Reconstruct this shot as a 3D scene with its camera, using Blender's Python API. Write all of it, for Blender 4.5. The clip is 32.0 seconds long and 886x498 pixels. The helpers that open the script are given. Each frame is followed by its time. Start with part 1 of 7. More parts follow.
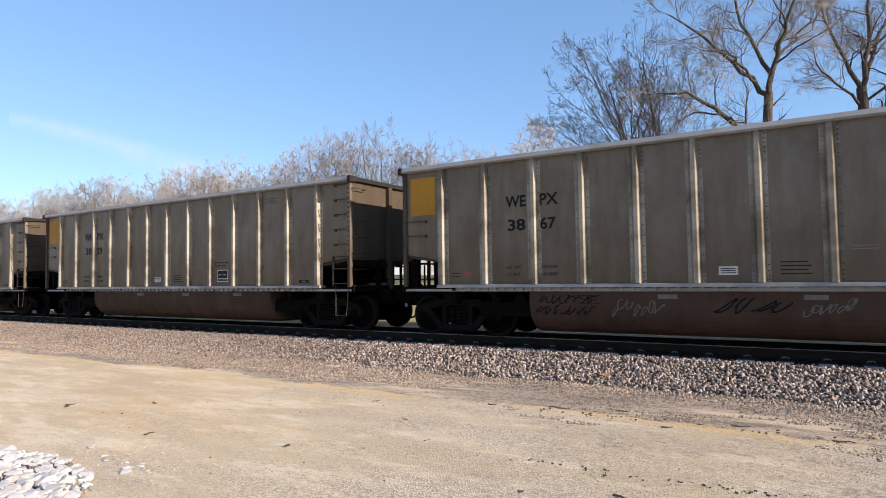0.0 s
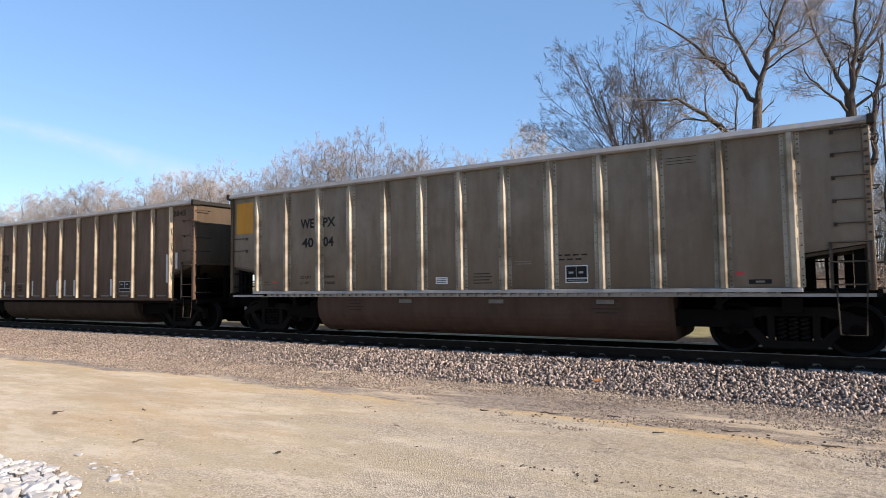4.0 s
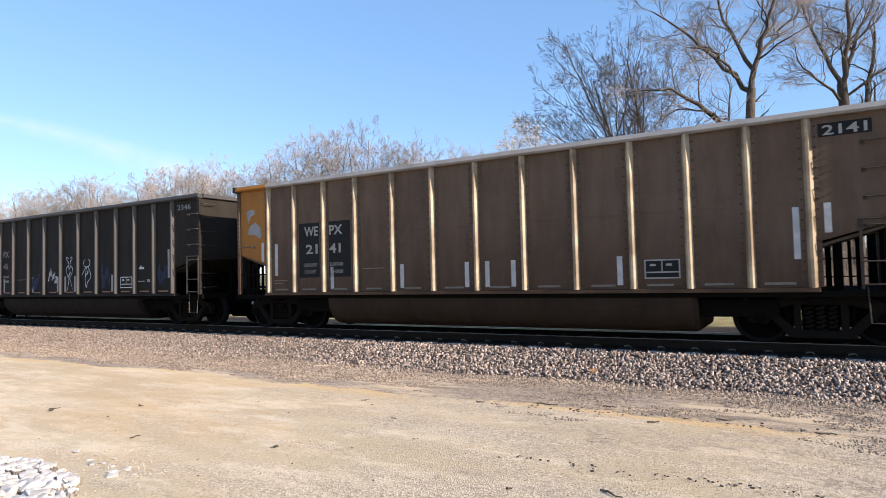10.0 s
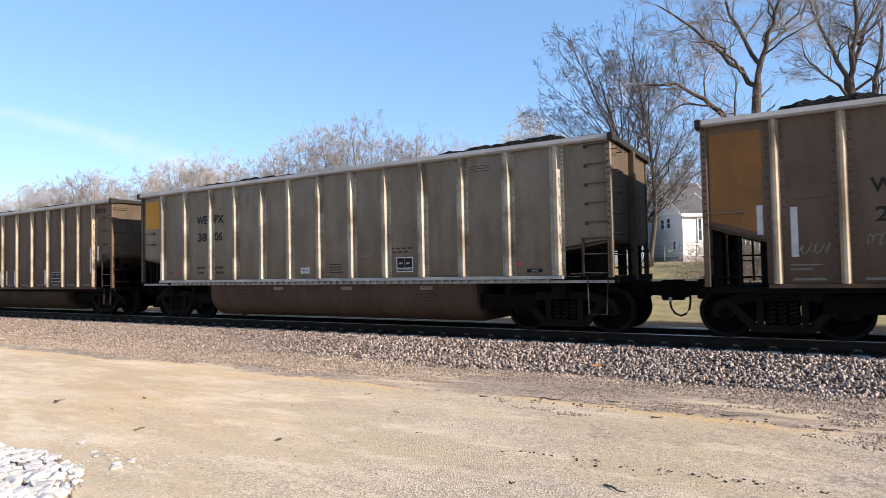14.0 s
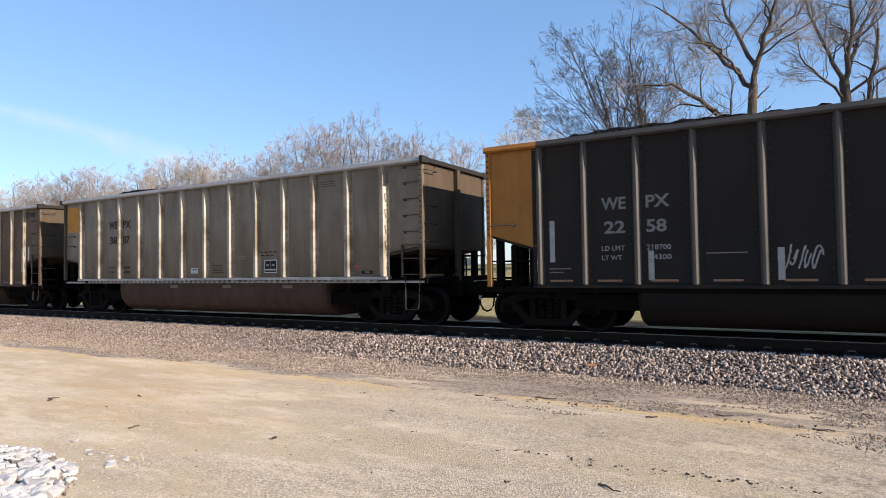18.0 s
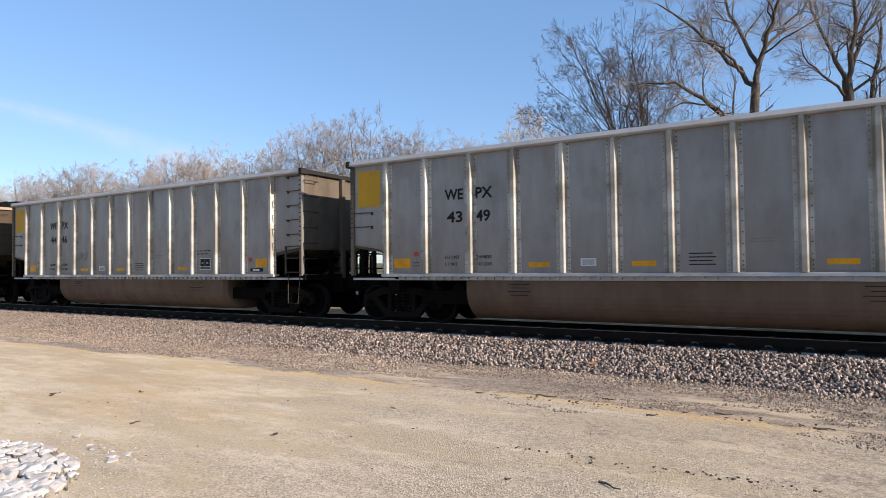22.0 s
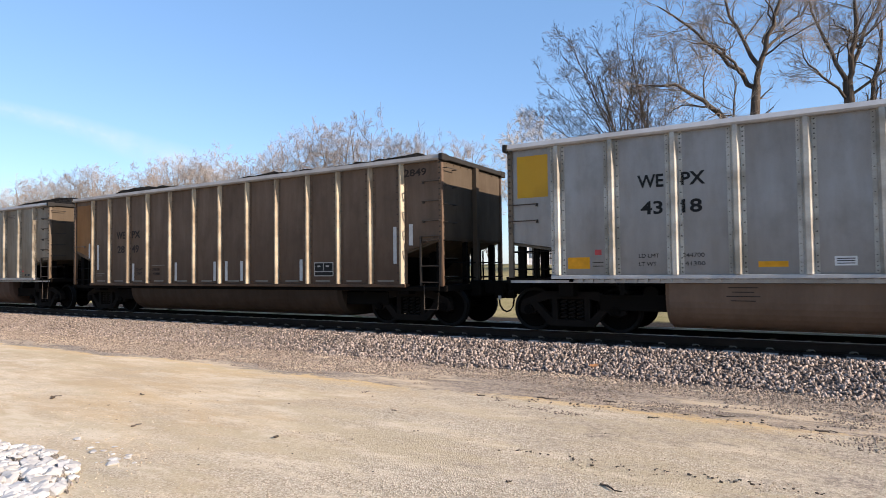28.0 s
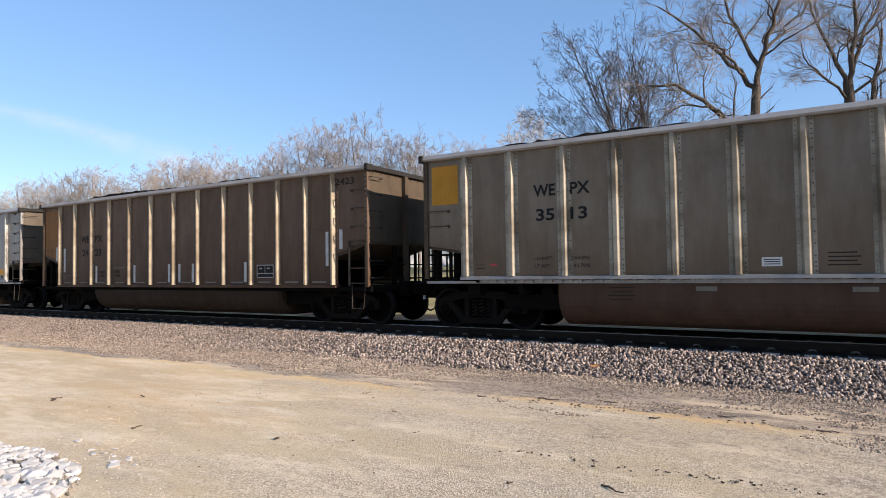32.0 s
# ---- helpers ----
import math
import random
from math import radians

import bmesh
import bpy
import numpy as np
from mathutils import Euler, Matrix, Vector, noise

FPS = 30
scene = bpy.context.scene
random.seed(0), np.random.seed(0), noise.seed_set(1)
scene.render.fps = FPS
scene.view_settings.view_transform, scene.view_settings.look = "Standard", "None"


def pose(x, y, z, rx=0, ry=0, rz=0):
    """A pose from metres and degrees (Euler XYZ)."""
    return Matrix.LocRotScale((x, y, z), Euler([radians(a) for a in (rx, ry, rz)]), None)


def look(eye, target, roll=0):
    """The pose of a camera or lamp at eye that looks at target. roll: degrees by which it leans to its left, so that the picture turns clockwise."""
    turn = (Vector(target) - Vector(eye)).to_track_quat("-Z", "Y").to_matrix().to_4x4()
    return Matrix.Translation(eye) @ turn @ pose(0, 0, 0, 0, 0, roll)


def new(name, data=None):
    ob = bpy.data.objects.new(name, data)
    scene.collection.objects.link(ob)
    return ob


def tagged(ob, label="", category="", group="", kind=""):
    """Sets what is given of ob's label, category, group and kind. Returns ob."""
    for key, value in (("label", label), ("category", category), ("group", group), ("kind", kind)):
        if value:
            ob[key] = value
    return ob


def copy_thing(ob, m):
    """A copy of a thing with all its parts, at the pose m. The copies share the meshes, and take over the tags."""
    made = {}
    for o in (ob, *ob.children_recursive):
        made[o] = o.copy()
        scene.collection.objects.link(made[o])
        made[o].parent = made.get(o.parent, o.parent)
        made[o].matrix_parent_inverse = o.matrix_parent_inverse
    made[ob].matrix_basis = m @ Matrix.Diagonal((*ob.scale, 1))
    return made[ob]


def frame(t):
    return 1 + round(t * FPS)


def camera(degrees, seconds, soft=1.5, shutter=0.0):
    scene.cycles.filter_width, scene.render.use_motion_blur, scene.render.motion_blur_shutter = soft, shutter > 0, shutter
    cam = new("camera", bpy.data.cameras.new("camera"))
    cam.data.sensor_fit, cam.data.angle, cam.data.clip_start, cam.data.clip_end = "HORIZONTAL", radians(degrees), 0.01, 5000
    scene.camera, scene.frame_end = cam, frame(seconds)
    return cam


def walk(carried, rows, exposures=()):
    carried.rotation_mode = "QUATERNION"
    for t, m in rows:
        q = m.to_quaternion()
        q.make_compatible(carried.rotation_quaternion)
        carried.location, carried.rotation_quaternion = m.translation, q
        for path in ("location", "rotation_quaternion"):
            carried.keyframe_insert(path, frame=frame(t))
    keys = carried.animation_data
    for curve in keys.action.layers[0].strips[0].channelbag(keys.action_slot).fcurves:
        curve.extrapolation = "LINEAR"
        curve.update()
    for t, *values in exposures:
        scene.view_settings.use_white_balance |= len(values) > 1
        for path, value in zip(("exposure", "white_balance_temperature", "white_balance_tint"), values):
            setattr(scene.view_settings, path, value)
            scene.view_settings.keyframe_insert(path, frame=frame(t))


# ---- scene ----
# The camera: held by hand beside a gravel lot, 13 m from the track.
# The track runs along x, its middle at y = 0 and its rail tops at z = 0.
cam = camera(72.5, 32.0, 0.3, 0.04)
PATH = [
    (0, -0.004, -12.940, 1.330, -31.454, 2.677, -0.804),
    (0.5, -0.004, -12.938, 1.330, -31.293, 2.834, -0.861),
    (1, -0.001, -12.937, 1.333, -31.124, 2.959, -0.683),
    (1.5, 0.006, -12.938, 1.328, -31.040, 3.099, -0.716),
    (2, 0.008, -12.941, 1.333, -30.913, 3.134, -0.698),
    (2.5, 0.009, -12.941, 1.335, -30.755, 3.115, -0.828),
    (3, 0.010, -12.943, 1.339, -30.717, 3.124, -0.923),
    (3.5, 0.002, -12.938, 1.335, -30.689, 3.141, -0.860),
    (5.5, 0.003, -12.941, 1.340, -30.857, 3.216, -0.841),
    (6, 0.005, -12.941, 1.342, -30.898, 3.238, -0.932),
    (6.5, 0.008, -12.943, 1.333, -30.945, 3.344, -0.796),
    (7, 0.008, -12.954, 1.342, -30.931, 3.312, -0.698),
    (7.5, 0.001, -12.943, 1.336, -30.871, 3.356, -0.253),
    (8, 0.009, -12.941, 1.330, -30.670, 3.305, -0.764),
    (8.4, 0.000, -12.939, 1.336, -30.414, 3.043, -1.118),
    (8.5, 0.009, -12.936, 1.330, -30.471, 3.155, -1.079),
    (9, 0.008, -12.940, 1.335, -30.295, 2.937, -1.118),
    (9.5, 0.014, -12.945, 1.343, -30.271, 2.652, -1.421),
    (10, 0.009, -12.944, 1.344, -30.277, 2.410, -1.433),
    (10.5, 0.002, -12.945, 1.348, -30.292, 2.301, -1.219),
    (11, 0.002, -12.949, 1.349, -30.389, 2.211, -1.391),
    (11.5, 0.001, -12.938, 1.341, -30.523, 2.164, -1.636),
    (12, 0.003, -12.943, 1.343, -30.537, 2.110, -1.421),
    (12.5, 0.004, -12.938, 1.340, -30.572, 2.039, -1.404),
    (13, -0.000, -12.939, 1.336, -30.586, 1.992, -1.254),
    (13.5, -0.001, -12.941, 1.338, -30.590, 1.964, -1.025),
    (14, -0.005, -12.933, 1.338, -30.605, 1.911, -1.167),
    (14.5, -0.006, -12.942, 1.338, -30.549, 1.909, -1.199),
    (16.5, -0.007, -12.939, 1.339, -30.311, 1.873, -0.628),
    (17, -0.004, -12.939, 1.340, -30.286, 1.849, -0.895),
    (17.5, 0.001, -12.936, 1.334, -30.271, 1.858, -1.148),
    (18, -0.004, -12.936, 1.338, -30.243, 1.821, -0.895),
    (18.5, -0.002, -12.936, 1.337, -30.284, 1.747, -0.811),
    (19, -0.002, -12.944, 1.339, -30.243, 1.648, -0.712),
    (19.5, -0.006, -12.940, 1.334, -30.269, 1.634, -0.859),
    (20, -0.006, -12.940, 1.338, -30.254, 1.600, -1.053),
    (20.5, -0.008, -12.945, 1.340, -30.268, 1.556, -0.747),
    (21, -0.006, -12.946, 1.339, -30.288, 1.550, -0.661),
    (21.5, -0.008, -12.945, 1.344, -30.300, 1.497, -0.546),
    (22, -0.007, -12.939, 1.336, -30.350, 1.584, -0.639),
    (22.5, -0.005, -12.944, 1.338, -30.351, 1.578, -0.763),
    (23, -0.002, -12.944, 1.337, -30.345, 1.615, -0.848),
    (23.5, -0.009, -12.948, 1.339, -30.282, 1.650, -0.624),
    (24, -0.010, -12.940, 1.341, -30.224, 1.663, -0.872),
    (24.5, -0.010, -12.938, 1.338, -30.253, 1.765, -0.662),
    (25, -0.007, -12.936, 1.336, -30.263, 1.791, -0.748),
    (25.5, -0.004, -12.940, 1.339, -30.273, 1.843, -0.843),
    (27.5, -0.004, -12.946, 1.339, -30.385, 1.864, -0.647),
    (28, -0.006, -12.937, 1.334, -30.433, 1.822, -0.704),
    (28.5, 0.000, -12.936, 1.335, -30.453, 1.825, -0.975),
    (29, -0.006, -12.940, 1.342, -30.450, 1.780, -1.048),
    (29.5, -0.008, -12.939, 1.335, -30.425, 1.804, -0.892),
    (30, -0.009, -12.934, 1.334, -30.453, 1.808, -0.924),
    (30.5, -0.007, -12.934, 1.332, -30.455, 1.842, -0.990),
    (31, -0.012, -12.937, 1.341, -30.366, 1.828, -0.930),
    (31.5, -0.011, -12.936, 1.338, -30.437, 1.866, -0.894),
    (32, -0.007, -12.933, 1.337, -30.480, 1.888, -0.865),
]


def aim(x, y, z, yaw, pitch, roll):
    a, b = radians(yaw), radians(pitch)
    way = Vector((math.sin(a) * math.cos(b), math.cos(a) * math.cos(b), math.sin(b)))
    return look((x, y, z), Vector((x, y, z)) + way, roll)


# the picture grows a little lighter while dark cars pass
LIGHT = [(0, 0.87), (2, 0.92), (3, 0.86), (6, 0.83), (7, 0.77), (9, 0.97), (10.5, 1.08), (11, 1.07), (12, 1.19), (13, 1.06), (14.5, 1.04), (17.5, 0.81), (19, 1.05), (20.5, 0.98), (22, 0.75), (23, 0.78), (24, 1.08), (25.3, 1.08), (28, 0.92), (30, 0.84), (32, 0.82)]
walk(cam, [(t, aim(*row)) for t, *row in PATH], [(t, v, 6580, 17) for t, v in LIGHT])

# ---- light: a low sun almost along the track, and a clear sky ----
SUN_UP, SUN_SIDE = 22.0, 3.0
world = bpy.data.worlds.new("sky")
scene.world = world
world.use_nodes = True
sky = world.node_tree.nodes.new("ShaderNodeTexSky")
sky.sky_type, sky.sun_disc = "NISHITA", False
sky.sun_elevation, sky.sun_rotation = radians(SUN_UP), radians(90 + SUN_SIDE)
sky.air_density, sky.dust_density, sky.ozone_density, sky.altitude = 1.0, 0.45, 2.6, 200
back = world.node_tree.nodes["Background"]
back.inputs["Strength"].default_value = 0.142
deep = world.node_tree.nodes.new("ShaderNodeHueSaturation")
deep.inputs["Saturation"].default_value = 1.02
world.node_tree.links.new(sky.outputs[0], deep.inputs["Color"])
# thin haze evens out the blue
haze = world.node_tree.nodes.new("ShaderNodeMix")
haze.data_type = "RGBA"
haze.inputs[0].default_value = 0.5
haze.inputs[7].default_value = (0.70, 1.63, 2.98, 1)
world.node_tree.links.new(deep.outputs[0], haze.inputs[6])
world.node_tree.links.new(haze.outputs[2], back.inputs["Color"])
lamp = bpy.data.lights.new("sun", "SUN")
lamp.energy, lamp.angle, lamp.color = 5.0, radians(0.5), (1.0, 0.88, 0.72)
sun = new("sun", lamp)
toward = Vector((math.cos(radians(SUN_UP)) * math.cos(radians(SUN_SIDE)),
                 -math.cos(radians(SUN_UP)) * math.sin(radians(SUN_SIDE)), math.sin(radians(SUN_UP))))
sun.matrix_world = look(toward * 200, (0, 0, 0))


# ---- materials ----
class Mat:
    """A node material under construction."""

    def __init__(self, name, rough=0.7, metal=0.0, spec=0.4, shift=True):
        self.m = bpy.data.materials.new(name)
        self.m.use_nodes = True
        self.t = self.m.node_tree
        self.b = self.t.nodes["Principled BSDF"]
        self.b.inputs["Roughness"].default_value = rough
        self.b.inputs["Metallic"].default_value = metal
        self.b.inputs["Specular IOR Level"].default_value = spec
        add = self.t.nodes.new("ShaderNodeVectorMath")
        add.operation = "MULTIPLY_ADD"
        self.t.links.new(self.t.nodes.new("ShaderNodeObjectInfo").outputs["Random"], add.inputs[0])
        add.inputs[1].default_value = (37.0, 53.0, 0.0) if shift else (0.0, 0.0, 0.0)
        self.t.links.new(self.t.nodes.new("ShaderNodeTexCoord").outputs["Object"], add.inputs[2])
        self.co = add.outputs[0]

    def node(self, kind, **sets):
        n = self.t.nodes.new(kind)
        for k, v in sets.items():
            if k in n.inputs:
                n.inputs[k].default_value = v
        return n

    def link(self, a, b):
        self.t.links.new(a, b)

    def scaled(self, sx, sy, sz, co=None):
        n = self.node("ShaderNodeMapping")
        n.inputs["Scale"].default_value = (sx, sy, sz)
        self.link(co or self.co, n.inputs["Vector"])
        return n.outputs["Vector"]

    def noise(self, scale, detail=4.0, rough=0.6, co=None, distort=0.0):
        n = self.node("ShaderNodeTexNoise", Scale=scale, Detail=detail, Roughness=rough, Distortion=distort)
        self.link(co or self.co, n.inputs["Vector"])
        return n.outputs["Fac"]

    def ramp(self, fac, *stops):
        n = self.node("ShaderNodeValToRGB")
        el = n.color_ramp.elements
        while len(el) < len(stops):
            el.new(0.5)
        for e, (p, c) in zip(el, stops):
            e.position = p
            e.color = (c, c, c, 1) if not hasattr(c, "__len__") else (*c, 1)
        self.link(fac, n.inputs["Fac"])
        return n.outputs["Color"]

    def mix(self, fac, a, b, kind="MIX"):
        n = self.node("ShaderNodeMix")
        n.data_type, n.blend_type = "RGBA", kind
        for val, i in ((fac, 0), (a, 6), (b, 7)):
            if hasattr(val, "is_linked"):
                self.link(val, n.inputs[i])
            elif i == 0:
                n.inputs[0].default_value = val
            else:
                n.inputs[i].default_value = (*val, 1)
        return n.outputs[2]

    def random(self):
        return self.node("ShaderNodeObjectInfo").outputs["Random"]

    def island(self):
        return self.node("ShaderNodeNewGeometry").outputs["Random Per Island"]

    def color(self, c):
        if hasattr(c, "is_linked"):
            self.link(c, self.b.inputs["Base Color"])
        else:
            self.b.inputs["Base Color"].default_value = (*c, 1)
        return self

    def rough(self, r):
        self.link(r, self.b.inputs["Roughness"])
        return self

    def bump(self, h, strength=0.3, dist=0.01):
        n = self.node("ShaderNodeBump", Strength=strength, Distance=dist)
        self.link(h, n.inputs["Height"])
        self.link(n.outputs["Normal"], self.b.inputs["Normal"])
        return self


def mul(c, k):
    return tuple(v * k for v in c)


def painted(name, base, dirt, amount=0.5, rough=0.6, metal=0.0, vary=0.12, spec=0.25, low_shading=0.0):
    """Weathered sheet: vertical grime streaks, blotches and fine grain over a base colour."""
    m = Mat(name, rough, metal, spec)
    blot = m.noise(0.9, 5, 0.65)
    streak = m.noise(3.0, 5, 0.65, m.scaled(1.4, 1.4, 0.22))
    grain = m.noise(55, 3, 0.7)
    f = m.ramp(m.mix(0.5, blot, streak), (0.36, 0.0), (0.66, amount))
    c = m.mix(f, base, dirt)
    c = m.mix(m.ramp(grain, (0.3, 0.0), (0.7, 0.16)), c, mul(base, 1.25))
    # rusty runs and darker drifts, broad and soft
    rust = m.noise(0.7, 4, 0.6, m.scaled(1.0, 1.0, 0.6))
    c = m.mix(m.ramp(rust, (0.48, 0.0), (0.68, 0.30)), c, (dirt[0] * 1.15, dirt[1] * 1.0, dirt[2] * 0.80))
    c = m.mix(m.ramp(m.noise(1.6, 4, 0.6, m.scaled(1.0, 1.0, 0.8)), (0.50, 0.0), (0.70, 0.35)), c, mul(dirt, 0.75))
    c = m.mix(m.ramp(m.random(), (0.0, 0.0), (1.0, vary)), c, mul(dirt, 0.8))
    if low_shading:
        # ragged brown dust, with the panels' shading towards the bottom put into colour
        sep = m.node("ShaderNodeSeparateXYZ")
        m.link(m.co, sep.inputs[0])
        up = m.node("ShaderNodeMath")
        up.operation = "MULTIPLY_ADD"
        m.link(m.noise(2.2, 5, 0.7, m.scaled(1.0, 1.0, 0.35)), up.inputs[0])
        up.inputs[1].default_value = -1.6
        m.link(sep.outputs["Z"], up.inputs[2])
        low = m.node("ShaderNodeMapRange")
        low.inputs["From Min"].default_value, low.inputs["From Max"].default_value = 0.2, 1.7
        low.inputs["To Min"].default_value, low.inputs["To Max"].default_value = low_shading, 0.0
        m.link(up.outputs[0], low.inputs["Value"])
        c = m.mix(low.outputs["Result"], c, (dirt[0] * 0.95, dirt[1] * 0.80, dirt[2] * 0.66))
    m.color(c).rough(m.ramp(streak, (0.3, rough - 0.1), (0.7, rough + 0.15)))
    m.bump(m.mix(0.3, streak, grain), 0.12, 0.004)
    return m.m


def plain(name, base, rough=0.7, metal=0.0, vary=0.15, scale=6.0):
    m = Mat(name, rough, metal, 0.18)
    n = m.noise(scale, 5, 0.65)
    c = m.mix(m.ramp(n, (0.35, 0.0), (0.7, 1.0)), mul(base, 1 - vary), mul(base, 1 + vary))
    m.color(c).bump(m.noise(scale * 9, 3, 0.6), 0.15, 0.004)
    return m.m


def bark(name, base, light):
    m = Mat(name, 0.9, 0, 0.2)
    ridges = m.noise(5.0, 5, 0.7, m.scaled(2.2, 2.2, 0.35))
    m.color(m.mix(m.ramp(ridges, (0.35, 0.0), (0.65, 1.0)), base, light))
    m.bump(ridges, 0.7, 0.03)
    return m.m


def stone_material(name, dark, light, rough=0.85):
    m = Mat(name, rough, 0, 0.3)
    c = m.ramp(m.island(), (0.0, dark), (0.55, tuple((a + b) / 2 for a, b in zip(dark, light))), (1.0, light))
    c = m.mix(m.ramp(m.noise(40, 4, 0.7), (0.35, 0.0), (0.7, 0.35)), c, mul(dark, 0.7))
    m.color(c).bump(m.noise(60, 3, 0.6), 0.4, 0.004)
    return m.m


def rib_paint(name, base, dirt, metal):
    """Worn stiffener: bare bright stretches between grimy ones, along its height."""
    m = Mat(name, 0.5, metal, 0.25)
    runs = m.noise(1.3, 3, 0.6, m.scaled(0.8, 0.8, 1.0))
    c = m.mix(m.ramp(runs, (0.40, 0.0), (0.62, 0.85)), base, dirt)
    c = m.mix(m.ramp(m.noise(26, 4, 0.7), (0.42, 0.0), (0.66, 0.18)), c, mul(dirt, 0.7))
    m.color(c).bump(m.noise(40, 3, 0.6), 0.15, 0.004)
    return m.m


def coal_lumps():
    """Dull broken coal."""
    m = Mat("coal", 1.0, 0, 0.03)
    lump = m.node("ShaderNodeTexVoronoi", Scale=11.0)
    m.link(m.co, lump.inputs["Vector"])
    m.color(m.mix(lump.outputs["Color"], (0.0025, 0.0025, 0.0025), (0.014, 0.0135, 0.013)))
    m.bump(lump.outputs["Distance"], 1.0, 0.06)
    return m.m


